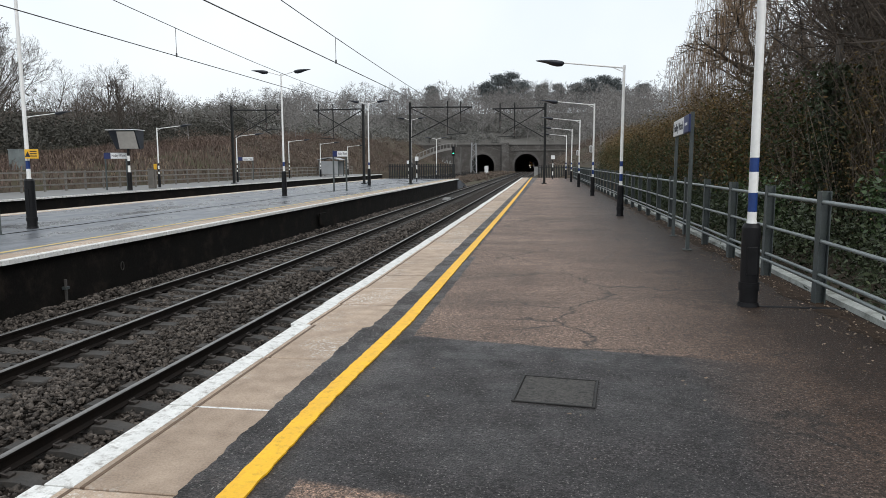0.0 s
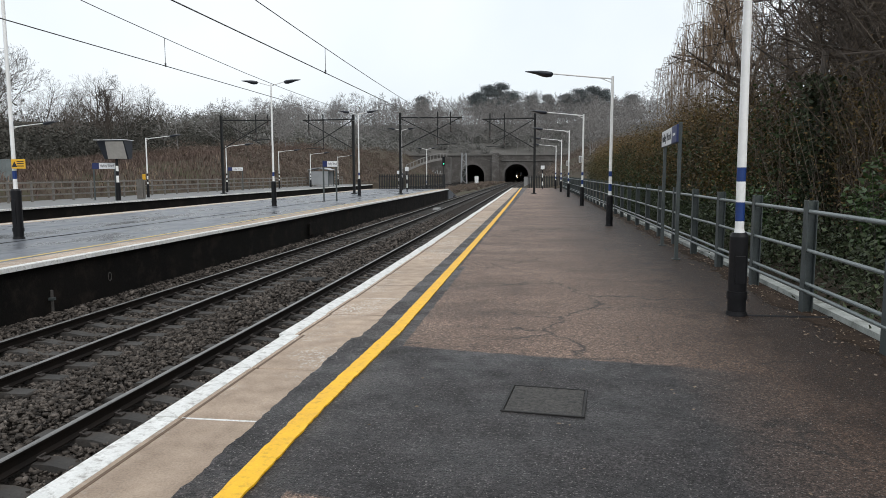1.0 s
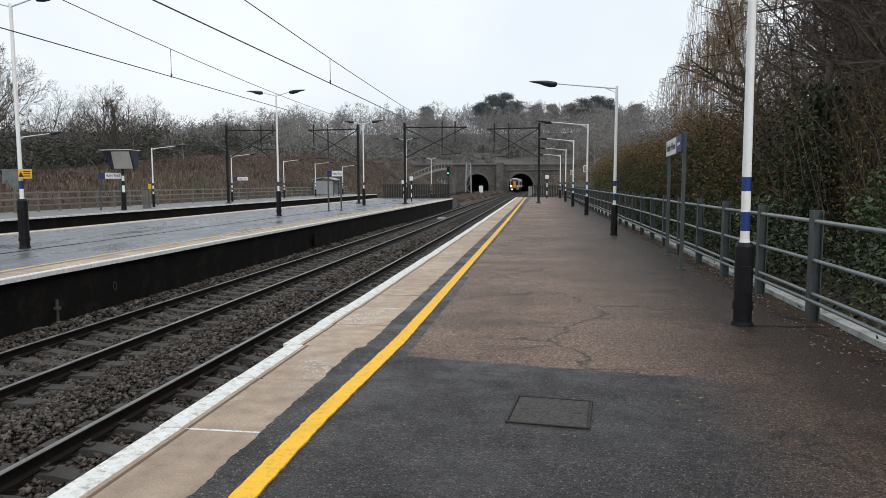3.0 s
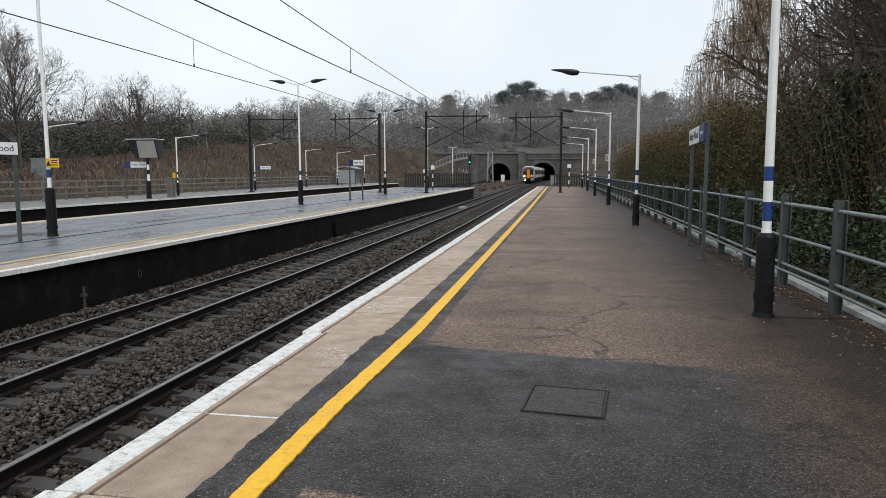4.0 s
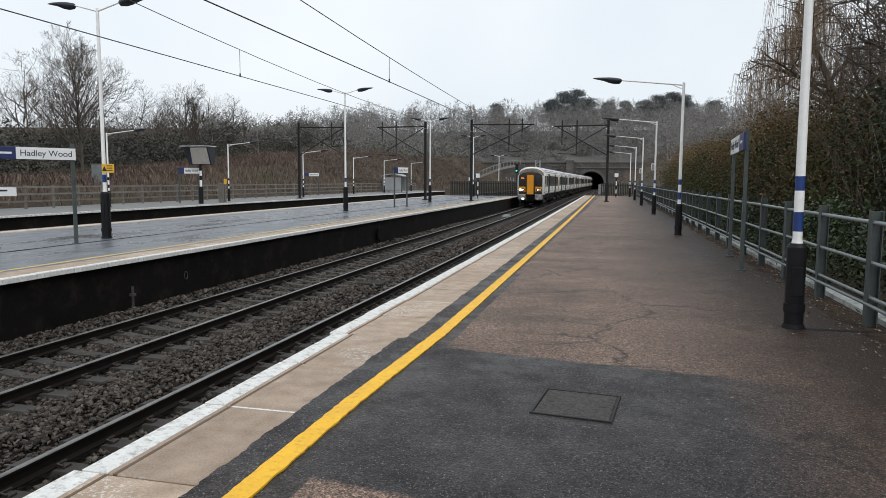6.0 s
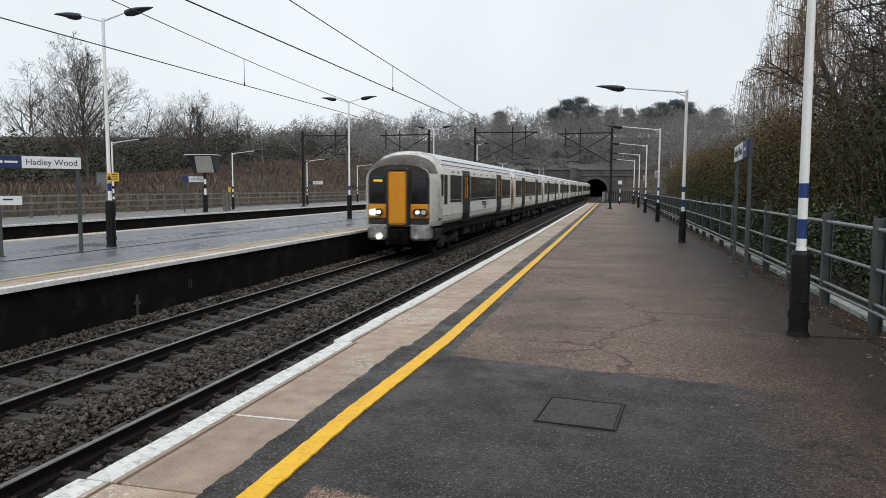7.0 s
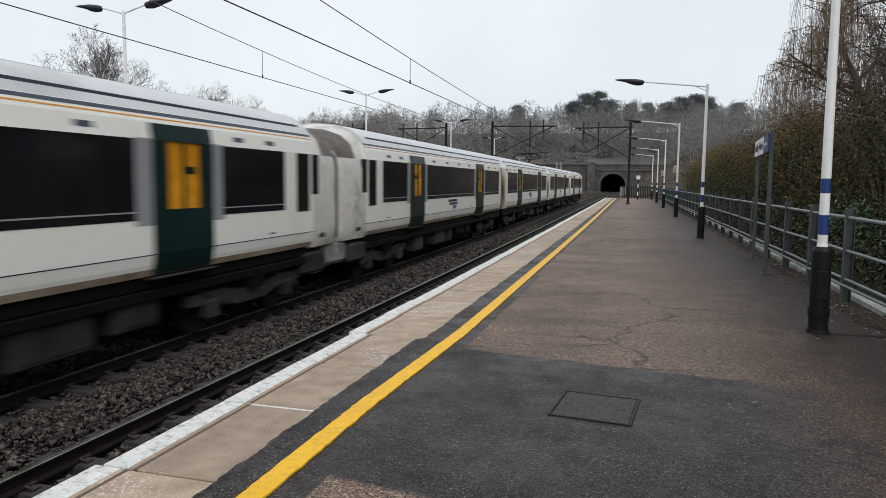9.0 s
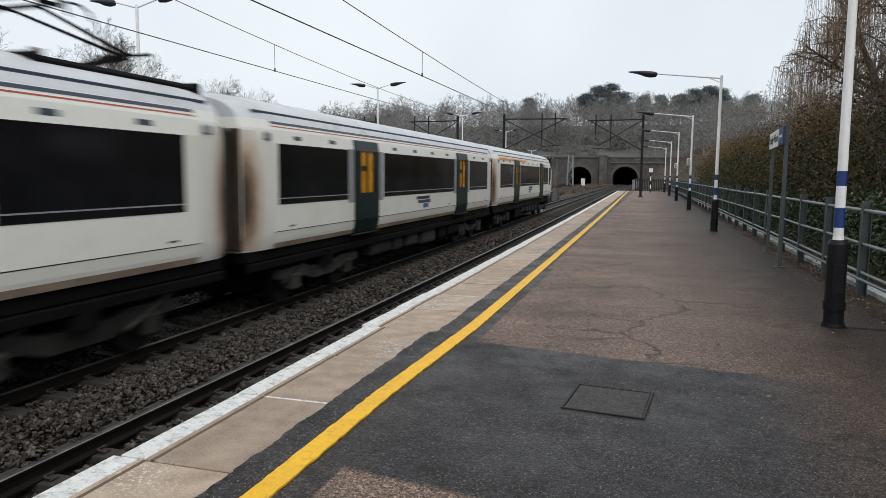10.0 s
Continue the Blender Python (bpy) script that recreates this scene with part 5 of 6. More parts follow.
def build_bare_tree(at, height, seed, label, lean=(0, 0), spread=0.55, up=0.45, kids=(18, 8, 5, 3), frac=0.2, mat=None, levels=5, thin=0.016):
    root = thing("bare_tree", label, "tree", "leafless trees", at)
    rng = random.Random(seed)
    s = limb_segments(rng, height, levels, spread, kids, lean, 0.014 * height, frac, up)
    k = height / max(q[1].z for q in s)
    for name, segs, sides, m in (("trunk", [q for q in s if q[4] < 2], 6, bark), ("crown", [q for q in s if q[4] >= 2], 2, mat or twig_mid)):
        v, f = segs_to_arrays(segs, sides, thin)
        part(name, raw_mesh(name, v * k, f, m), m, root, "fine bare twigs" if name == "crown" else "")
    return root


def at_ground(x, y, d=0.15):
    return (x, y, ground_height(x, y) - d)


build_bare_tree(at_ground(-45, 54.5), 14.5, 11, "tall leafless tree with a broad fan of twigs", mat=twig_tree, spread=0.5, up=0.6, kids=(30, 11, 6, 3), frac=0.12)
build_bare_tree(at_ground(-46, 74), 8.8, 12, "slender leafless tree with upright twigs", spread=0.45, up=0.8, kids=(18, 8, 5, 3), frac=0.2)
build_bare_tree(at_ground(-41, 34), 12.5, 13, "tall leafless tree behind the far platform", spread=0.52, up=0.6, kids=(18, 8, 5, 3))


def left_growth():
    rng = random.Random(21)
    places = []
    for k in range(80):
        u = rng.random()
        y = rng.uniform(30, 165)
        x = -48 - rng.uniform(0, 34) - (y - 30) * 0.18
        w = rng.randrange(4)
        places.append((x, y, ground_height(x, y) - 0.2, tree_scale(mid_templates[w], rng.choice((6.5, 8.0, 9.5, 11.0, 12.5)) * rng.uniform(0.85, 1.15)), rng.uniform(0, 6.28), w))
    v, f = scatter(mid_templates, places)
    tagged(new("hedgerow_trees", raw_mesh("hedgerow_trees", v, f, twig_tree)), "row of leafless trees along the bank", "trees", kind="stuff")
    r = np.random.default_rng(8)
    cs = []
    for k in range(320):
        y = r.uniform(28, 190)
        x = -45 - r.uniform(0, 16) - (y - 30) * 0.16
        rad = r.uniform(1.2, 3.4)
        z = ground_height(x, y) + rad * 0.7 + 5.5 * max(0.0, noise.noise((x * 0.13, y * 0.11, 5.0)))
        cs.append(r.normal(size=(230, 3)) * np.array([rad, rad, rad * 0.8]) * 0.55 + np.array([x, y, z]))
    v, f = leaf_cloud(r, np.vstack(cs), 0.19)
    tagged(new("evergreen_hedge", raw_mesh("evergreen_hedge", v, f, leaf_dark)), "dark dull green hedge on the bank top", "hedge", kind="stuff")
    # brambles and dead stems on the bank
    for name, mat, count, hmin, hmax, label, seed in (("bramble_bank", twig_red, 44000, 0.25, 0.85, "red-brown winter brambles covering the bank", 1), ("straw_bank", straw, 13000, 0.3, 0.8, "pale dead grass stems on the bank", 2)):
        r = np.random.default_rng(seed)
        y = r.uniform(22, 190, count)
        x = -30.45 - r.uniform(0, 1, count) ** 0.9 * (15 + (y - 22) * 0.14)
        if seed == 2:
            keep = (np.sin(x * 0.5) + np.sin(y * 0.23 + 1) + r.normal(size=count) * 0.6) > 0.5
            x, y = x[keep], y[keep]
        n = len(x)
        z = np.array([ground_height(a, b) for a, b in zip(x, y)])
        h = r.uniform(hmin, hmax, n)
        lean = r.normal(size=(n, 2)) * 0.45 * h[:, None]
        wd = r.uniform(0.01, 0.035, n) if seed == 1 else r.uniform(0.008, 0.025, n)
        a = r.uniform(0, np.pi, n)
        dx, dy = np.cos(a) * wd, np.sin(a) * wd
        p = np.stack([x, y, z - 0.05], 1)
        q = np.stack([x + lean[:, 0] * 0.4, y + lean[:, 1] * 0.4, z + h * 0.75], 1)
        t = np.stack([x + lean[:, 0], y + lean[:, 1], z + h * r.uniform(0.7, 1.0, n)], 1)
        off = np.stack([dx, dy, np.zeros(n)], 1)
        v = np.stack([p - off, p + off, q + off, q - off, t + off * 0.3, t - off * 0.3], 1).reshape(-1, 3)
        i = np.arange(n)[:, None] * 6
        f = np.concatenate([i + np.array([[0, 1, 2, 3]]), i + np.array([[3, 2, 4, 5]])], 0)
        tagged(new(name, raw_mesh(name, v, f, mat)), label, "scrub", kind="stuff")


left_growth()


def build_willow(at):
    root = thing("weeping_willow", "leafless weeping willow with hanging straw-brown strands", "tree", at=at)
    rng = random.Random(3)
    s = limb_segments(rng, 12, 4, 0.66, (13, 7, 4), (-0.25, 0.0), 0.3, 0.3, 0.25)
    top = max(q[1].z for q in s)
    k = 12.0 / top
    s = [(a * k, b * k, r0, r1, lv) for a, b, r0, r1, lv in s]
    v, f = segs_to_arrays(s, 5, 0.012)
    part("trunk", raw_mesh("trunk", v, f, bark), bark, root)
    strands = []
    for q in s:
        if q[4] < 2:
            continue
        for j in range(2):
            p = q[0].lerp(q[1], rng.random())
            L = rng.uniform(1.2, 4.2)
            dx, dy = rng.uniform(-0.3, 0.3), rng.uniform(-0.3, 0.3)
            a = p + Vector((dx, dy, 0.02))
            b = a + Vector((dx * 0.6, dy * 0.6, -L * 0.35))
            c = b + Vector((rng.uniform(-0.15, 0.15), rng.uniform(-0.15, 0.15), -L * 0.65))
            strands += [(p, a, 0.009, 0.009, 9), (a, b, 0.009, 0.007, 9), (b, c, 0.007, 0.004, 9)]
    v, f = segs_to_arrays(strands, 2, 0.006)
    part("foliage", raw_mesh("foliage", v, f, willow_mat), willow_mat, root, "hanging yellowish strands")


build_willow(at_ground(14.6, 37.0))


def right_growth():
    r = np.random.default_rng(17)
    # autumn hedge: clumps with gaps, taller away from the fence
    def clumps(count, ylo, yhi, xlo, xhi, zlo, ztop, per, spread, seed):
        q = np.random.default_rng(seed)
        out = []
        for k in range(count):
            y = q.uniform(ylo, yhi)
            u = q.random()
            x = xlo + (xhi - xlo) * u + curve(y)
            top = ztop * (0.72 + 0.28 * noise.noise((x * 0.4, y * 0.25, 1.0)) + 0.12 * u)
            z = zlo + (top - zlo) * q.random() ** 0.75
            # the face leans back as it rises
            x += 0.22 * z
            out.append(q.normal(size=(per, 3)) * spread * q.uniform(0.6, 1.3) + np.array([x, y, z]))
        return np.vstack(out)

    v, f = leaf_cloud(r, clumps(1900, 19, 66, 7.3, 10.5, 1.2, 5.1, 66, 0.36, 1), 0.045)
    tagged(new("autumn_hedge", raw_mesh("autumn_hedge", v, f, leaf_autumn)), "tall rusty olive autumn hedge beside the platform", "hedge", kind="stuff")
    v, f = leaf_cloud(r, clumps(1700, 16, 70, 7.25, 11.0, 0.4, 4.0, 50, 0.38, 2), 0.052)
    tagged(new("green_hedge", raw_mesh("green_hedge", v, f, leaf_green)), "dark green leaves in the platform hedge", "hedge", kind="stuff")
    v, f = leaf_cloud(r, clumps(1150, 4, 40, 6.7, 9.6, -0.1, 1.0, 64, 0.22, 3), 0.045)
    tagged(new("ivy_undergrowth", raw_mesh("ivy_undergrowth", v, f, leaf_ivy)), "dark ivy covering the ground behind the fence", "ivy", kind="stuff")
    v, f = leaf_cloud(r, clumps(1500, 7, 22, 8.1, 12.0, 0.8, 4.2, 38, 0.5, 4), 0.035)
    tagged(new("withered_leaves", raw_mesh("withered_leaves", v, f, leaf_autumn)), "sparse withered brown leaves in the thicket", "leaves", kind="stuff")
    # bare thicket
    rng = random.Random(9)
    places = []
    tmpl = [bare_template(300 + k, 6.0, 2) for k in range(4)]
    for k in range(50):
        y = rng.uniform(7, 27)
        x = rng.uniform(9.6, 19.5)
        w = rng.randrange(4)
        places.append((x, y, ground_height(x, y) - 0.1, tree_scale(tmpl[w], rng.uniform(4.0, 8.0) if x < 12 else rng.uniform(7.0, 12.0)), rng.uniform(0, 6.28), w))
    v, f = scatter(tmpl, places)
    tagged(new("bare_thicket", raw_mesh("bare_thicket", v, f, thicket_mat)), "tangled leafless brown thicket behind the fence", "thicket", kind="stuff")
    # taller trees behind, towards the road
    places = []
    while len(places) < 54:
        x, y = rng.uniform(11, 30), rng.uniform(17, 46)
        if x < 3.8 + 0.37 * y or x > 6.0 + 0.6 * y:
            continue
        w = rng.randrange(4)
        places.append((x, y, ground_height(x, y) - 0.2, tree_scale(mid_templates[w], rng.uniform(11, 15)), rng.uniform(0, 6.28), w))
    v, f = scatter(mid_templates, places)
    tagged(new("trees_behind_thicket", raw_mesh("trees_behind_thicket", v, f, twig_mid)), "tall leafless trees massed behind the thicket", "trees", kind="stuff")
    # long thin stems
    segs = []
    for k in range(4200):
        y = rng.uniform(8, 30)
        x = rng.uniform(8.3, 14)
        z = ground_height(x, y)
        p = Vector((x, y, z))
        L = rng.uniform(1.5, 5.0)
        d = Vector((rng.uniform(-0.35, 0.35), rng.uniform(-0.35, 0.35), 1)).normalized()
        m = p + d * L * 0.6
        e = m + (d + Vector((rng.uniform(-0.5, 0.3), rng.uniform(-0.5, 0.5), -0.2))).normalized() * L * 0.4
        segs += [(p, m, 0.006, 0.005, 9), (m, e, 0.005, 0.003, 9)]
    v, f = segs_to_arrays(segs, 2, 0.004)
    tagged(new("thicket_stems", raw_mesh("thicket_stems", v, f, thicket_mat)), "thin red-brown bramble stems in the thicket", "scrub", kind="stuff")


right_growth()
for k, (x, y, h) in enumerate(((12.5, 18, 11.0), (16.0, 23, 12.0), (11.4, 12.6, 12.0), (14.5, 19.5, 11.0), (14.5, 14.5, 13), (12.6, 10.5, 12), (16.5, 12.0, 12))):
    build_bare_tree(at_ground(x, y), h, 40 + k, "dense leafless tree behind the platform fence", spread=0.6, up=0.35, kids=(24, 10, 6, 3), frac=0.1, thin=0.008)


def build_laurel(at, height, seed):
    root = thing("laurel_bush", "bright green laurel shoots behind the fence", "bush", "laurel bushes", at)
    rng = np.random.default_rng(seed)
    cs = []
    for k in range(9):
        a = rng.uniform(0, 6.28)
        e = np.array([math.cos(a) * rng.uniform(0.1, 0.5), math.sin(a) * rng.uniform(0.1, 0.5), height * rng.uniform(0.55, 1.0)])
        part("stem", Geo().tube((0, 0, -0.1), tuple(e), 0.012, 0.006, 5), bark, root)
        for u in np.linspace(0.35, 1.0, 11):
            cs.append(e * u + rng.normal(size=(6, 3)) * 0.07)
    v, f = leaf_cloud(rng, np.vstack(cs), 0.055, 0.8)
    part("leaves", raw_mesh("leaves", v, f, leaf_laurel), leaf_laurel, root)


for k, (x, y, h) in enumerate(((7.9, 11.4, 2.0), (7.4, 14.6, 1.6), (7.5, 16.8, 1.5), (8.3, 12.6, 1.8))):
    build_laurel((x, y, 0.0), h, 60 + k)


def build_ivy_trunk(at):
    root = thing("ivy_clad_trunk", "tree trunk thickly clad in dark ivy", "tree", at=at)
    rng = np.random.default_rng(77)
    part("trunk", Geo().tube((0, 0, -0.1), (0.1, 0.05, 4.2), 0.12, 0.07, 7), bark, root)
    n = 2600
    z = rng.uniform(0.9, 3.7, n)
    a = rng.uniform(0, 6.28, n)
    q = np.abs(rng.normal(size=n)) * 0.2 + 0.12
    v, f = leaf_cloud(rng, np.stack([np.cos(a) * q, np.sin(a) * q, z], 1), 0.06)
    part("ivy", raw_mesh("ivy", v, f, leaf_ivy), leaf_ivy, root, "dark ivy leaves")


build_ivy_trunk((8.6, 16.0, 0.1))

# ---- the train ----
TRAIN_Y7, TRAIN_SPEED = 25.0, 46.35
STARTS = [0.0, 21.0, 41.5, 61.95, 82.8, 103.85, 124.4, 144.85, 165.8]
FLOOR, CANT, TOPZ = 1.24, 3.62, 4.12


def profile(k=1.0, top=TOPZ, low=FLOOR):
    """Half outline of the body, from the sill up to the roof's middle: x, z above the rail."""
    return [(1.33 * k, low), (1.375 * k, low + 0.16), (1.40 * k, 1.56), (1.40 * k, 3.2), (1.36 * k, 3.45), (1.30 * k, CANT)]


def roof_line(k=1.0, top=TOPZ):
    d = top - CANT
    return [(1.30 * k, CANT), (1.22 * k, CANT + 0.3 * d), (1.02 * k, CANT + 0.62 * d), (0.7 * k, CANT + 0.86 * d), (0.35 * k, CANT + 0.97 * d), (0.0, top)]


def side_x(z):
    pts = profile()
    for (xa, za), (xb, zb) in zip(pts[:-1], pts[1:]):
        if za <= z <= zb:
            return xa + (xb - xa) * (z - za) / (zb - za)
    return 1.40


def side_panel(s, y0, y1, z0, z1, proud, n=5, thick=0.03):
    """A sheet that follows the curve of the body side; s: 1 east, -1 west."""
    g = Geo()
    zs = sorted(set([z0, z1] + [z for _, z in profile() if z0 < z < z1]))
    rings = []
    for y in (y0, y1):
        outer = [(s * (side_x(z) + proud), y, z) for z in zs]
        inner = [(s * (side_x(z) + proud - thick), y, z) for z in reversed(zs)]
        rings.append(outer + inner)
    g.loft(rings)
    return g


def bogie(car, y):
    # solid centre block added so no light passes through the bogie
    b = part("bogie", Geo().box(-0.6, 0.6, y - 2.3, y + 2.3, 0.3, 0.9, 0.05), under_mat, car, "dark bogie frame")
    part("bolster", Geo().box(-0.98, 0.98, y - 0.35, y + 0.35, 0.25, 0.95, 0.03), under_mat, b)
    for s in (-1, 1):
        part("side_frame", Geo().loft([[(s * x, yy, z0), (s * x, yy, z1), (s * (x + 0.17), yy, z1), (s * (x + 0.17), yy, z0)] for x, yy, z0, z1 in ((0.98, y - 1.9, 0.56, 0.74), (0.98, y - 0.9, 0.52, 0.76), (0.98, y - 0.5, 0.4, 0.66), (0.98, y + 0.5, 0.4, 0.66), (0.98, y + 0.9, 0.52, 0.76), (0.98, y + 1.9, 0.56, 0.74))]), under_grey, b)
        part("air_spring", Geo().tube((s * 1.1, y, 0.66), (s * 1.1, y, 1.0), 0.26, n=14), under_mat, b, "", True)
    for yy in (y - 1.3, y + 1.3):
        for s in (-1, 1):
            g = Geo().tube((s * 0.7, yy, 0.42), (s * 0.835, yy, 0.42), 0.42, n=20).tube((s * 0.66, yy, 0.42), (s * 0.7, yy, 0.42), 0.45, n=20)
            g.tube((s * 0.835, yy, 0.42), (s * 0.9, yy, 0.42), 0.16, n=10)
            part("wheel", g, wheel_mat, b, "", True)
            part("axle_box", Geo().box(s * 0.95, s * 1.22, yy - 0.17, yy + 0.17, 0.28, 0.62, 0.04), under_grey, b)
            part("damper", Geo().tube((s * 1.12, yy - 0.5, 0.45), (s * 1.12, yy + 0.5, 0.85), 0.05, n=7), under_grey, b)
    return b


def build_car(index, length, cab, lit, pantograph, first_class, flip):
    L = length
    h = L / 2
    label = "cream and dark green electric train carriage" + (" with a yellow cab end" if cab else " with a roof pantograph" if pantograph else "")
    if first_class:
        label = "cream electric train carriage with a yellow stripe over its windows"
    car = thing("train_carriage", label, "train", "carriages of the passing train")
    a, b = -h + (1.5 if cab else 0.27), h - 0.27
    # shell
    bow = [(0.85, 1.0), (0.5, 0.99), (0.2, 0.955), (0.0, 0.89)]
    ends = [(a + d, k) for d, k in reversed(bow)] + [(b - d, k) for d, k in bow]
    if cab:
        ends = [(a, 1.0)] + ends[4:]
    rings = []
    for y, k in ends:
        half = profile(k)
        rings.append([(x, y, z) for x, z in half] + [(-x, y, z) for x, z in reversed(half)])
    part("body", Geo().loft(rings), car_white, car, "cream white body shell")
    rings = []
    for y, k in ends:
        rl = roof_line(k, TOPZ - 0.9 * (1 - k))
        rings.append([(x, y, z) for x, z in rl] + [(-x, y, z) for x, z in reversed(rl[:-1])])
    part("roof", Geo().loft(rings), car_roof, car, "silver grey curved roof", True)
    for s in (-1, 1):
        for d in range(3):
            x = 0.25 + 0.33 * d
            part("roof_rib", Geo().box(s * x - 0.02, s * x + 0.02, a + 0.5, b - 0.5, TOPZ - 0.02 - 0.33 * x ** 3, TOPZ + 0.02 - 0.33 * x ** 3), car_roof, car)
        part("gutter", Geo().box(s * 1.19, s * 1.235, a + 0.4, b - 0.4, CANT + 0.12, CANT + 0.165), car_navy, car, "dark gutter along the roof")
        part("cantrail_line", side_panel(s, a + (0 if cab else 0.85), b - 0.85, 3.505, 3.525, 0.004, thick=0.01), car_yellow if first_class else car_red, car, "thin coloured line along the roof edge")
        part("cantrail_line", side_panel(s, a + (0 if cab else 0.85), b - 0.85, 3.56, 3.61, 0.004, thick=0.01), car_navy, car, "thin dark line along the roof edge")
        if first_class:
            part("first_class_stripe", side_panel(s, b - 8.6, b - 1.0, 3.37, 3.49, 0.004, thick=0.01), car_yellow, car, "yellow stripe")
        part("waist_seam", side_panel(s, a + (0 if cab else 0.85), b - 0.85, 1.545, 1.56, 0.002, thick=0.01), car_black, car)
        part("sill_grime", side_panel(s, a + (0 if cab else 0.85), b - 0.85, FLOOR, 1.34, 0.003, thick=0.01), car_grime, car, "brown grime along the sill")
        if cab:
            doors = [(-h + 5.2, -h + 6.62), (-h + 14.42, -h + 15.86)]
            wins = [(-h + 2.75, -h + 4.88), (-h + 6.97, -h + 14.02), (-h + 16.27, b - 1.12)]
        else:
            doors = [(-h + 4.79, -h + 6.27), (-h + 13.97, -h + 15.45)]
            wins = [(-h + 1.27, -h + 4.43), (-h + 6.7, -h + 13.62), (-h + 15.88, b - 1.2)]
        for y0, y1 in doors:
            part("door_surround", side_panel(s, y0 - 0.36, y1 + 0.36, 1.98, 3.22, 0.004, thick=0.02), car_grey, car, "grey panel beside the door")
            pa, pb = y0 + 0.22 * (y1 - y0), y0 + 0.78 * (y1 - y0)
            g = side_panel(s, y0, pa, FLOOR + 0.02, 3.44, 0.04, thick=0.05)
            for q in (side_panel(s, pb, y1, FLOOR + 0.02, 3.44, 0.04, thick=0.05), side_panel(s, pa, pb, FLOOR + 0.02, 2.2, 0.04, thick=0.05), side_panel(s, pa, pb, 3.2, 3.44, 0.04, thick=0.05)):
                g.add(q.v, q.f)
            dr = part("door", g, car_green, car, "dark green sliding door")
            ym = (y0 + y1) / 2
            for ya, yb in ((pa, ym - 0.03), (ym + 0.03, pb)):
                part("door_pane", side_panel(s, ya, yb, 2.2, 3.2, 0.006, thick=0.02), car_amber, dr, "pane painted amber for the lit interior")
            part("door_seam", side_panel(s, ym - 0.03, ym + 0.03, 2.2, 3.2, 0.03, thick=0.03), car_green, dr)
            ym = (y0 + y1) / 2
            part("door_poster", side_panel(s, ym - 0.3, ym - 0.05, 2.72, 2.84, 0.0085, thick=0.01), car_green, dr)
        for y0, y1 in wins:
            w = part("window", side_panel(s, y0, y1, 2.06, 3.2, 0.006, thick=0.03), car_glass, car, "dark tinted window band")
            part("glazing_bar", side_panel(s, y0, y1, 2.165, 2.185, 0.0085, thick=0.01), car_grey, w)
            for k in range(max(2, int((y1 - y0) / 1.6))):
                yy = y0 + (k + 0.5) * (y1 - y0) / max(2, int((y1 - y0) / 1.6))
                part("vent", side_panel(s, yy - 0.16, yy + 0.16, 3.29, 3.37, 0.004, thick=0.02), car_navy, car, "small grey vent")
        ym = (wins[1][0] + wins[1][1]) / 2
        em = part("emblem", side_panel(s, ym - 0.75, ym + 0.55, 1.9, 1.99, 0.004, thick=0.01), ink, car, "dark lettering bars and blue arrow emblem")
        part("emblem_bar", side_panel(s, ym - 0.6, ym + 0.65, 1.78, 1.875, 0.004, thick=0.01), car_navy, em)
        part("emblem_arrow", side_panel(s, ym - 0.1, ym + 0.4, 1.63, 1.76, 0.004, thick=0.01), car_blue, em)
        for yy in (wins[0][0] + 0.5, wins[1][1] - 0.6, wins[2][1] - 0.3):
            part("number_plate", side_panel(s, yy - 0.1, yy + 0.1, 1.62, 1.65, 0.004, thick=0.01), ink, car, "tiny dark print")
        # soot on the rounded coupled ends
        for e, sg in ((b, -1),) if cab else ((a, 1), (b, -1)):
            gg = Geo()
            gg.loft([[(s * (side_x(z) * k + 0.005), e + sg * d, z) for z in (1.26, 1.4, 1.56, 2.2, 2.8, 3.2, 3.4)] for d, k in ((0.85, 1.0), (0.5, 0.99), (0.2, 0.955), (0.0, 0.89))], close=False, caps=False)
            part("end_grime", gg, stain_front if sg > 0 else stain_back, car, "rust-brown soot on the rounded end", True)
            cam_y = e + sg * 0.62
            part("corner_camera", Geo().box(s * 1.36, s * 1.43, cam_y - 0.12, cam_y + 0.12, 3.24, 3.4, 0.03), car_grey, car, "small grey camera housing")
        for y0, y1 in doors:
            part("footstep", Geo().box(s * 1.3, s * 1.44, y0 - 0.1, y1 + 0.1, FLOOR - 0.045, FLOOR - 0.02, 0.005), under_grey, car)
    # gangway bellows
    for y0, y1 in ([(b, h)] if cab else [(-h, a), (b, h)]):
        part("gangway", Geo().box(-0.62, 0.62, y0, y1, 1.2, 3.55, 0.05), car_black, car, "dark gangway bellows")
        ym = b + 0.03 if y0 > 0 else a - 0.03
        part("end_plate", Geo().box(-1.245, 1.245, ym - 0.027, ym + 0.027, 1.26, 3.42, 0.02), car_end, car, "sooty brown end wall")
        # black filler added beside the bellows so the gap stays dark
        for s in (-1, 1):
            part("gangway_gap_filler", Geo().box(s * 0.7, s * 1.12, y0 + (0.06 if y0 > 0 else 0.0), y1 - (0.0 if y0 > 0 else 0.06), 1.3, 3.4, 0.04), car_black, car)
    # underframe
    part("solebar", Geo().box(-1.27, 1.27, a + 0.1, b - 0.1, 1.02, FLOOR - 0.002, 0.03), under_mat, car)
    # added block under the floor, stops light leaking in from the far side
    part("underfloor_light_stop", Geo().box(-0.9, 0.9, -h + 5.8, h - 5.5, 0.3, 1.018, 0.04), under_mat, car)
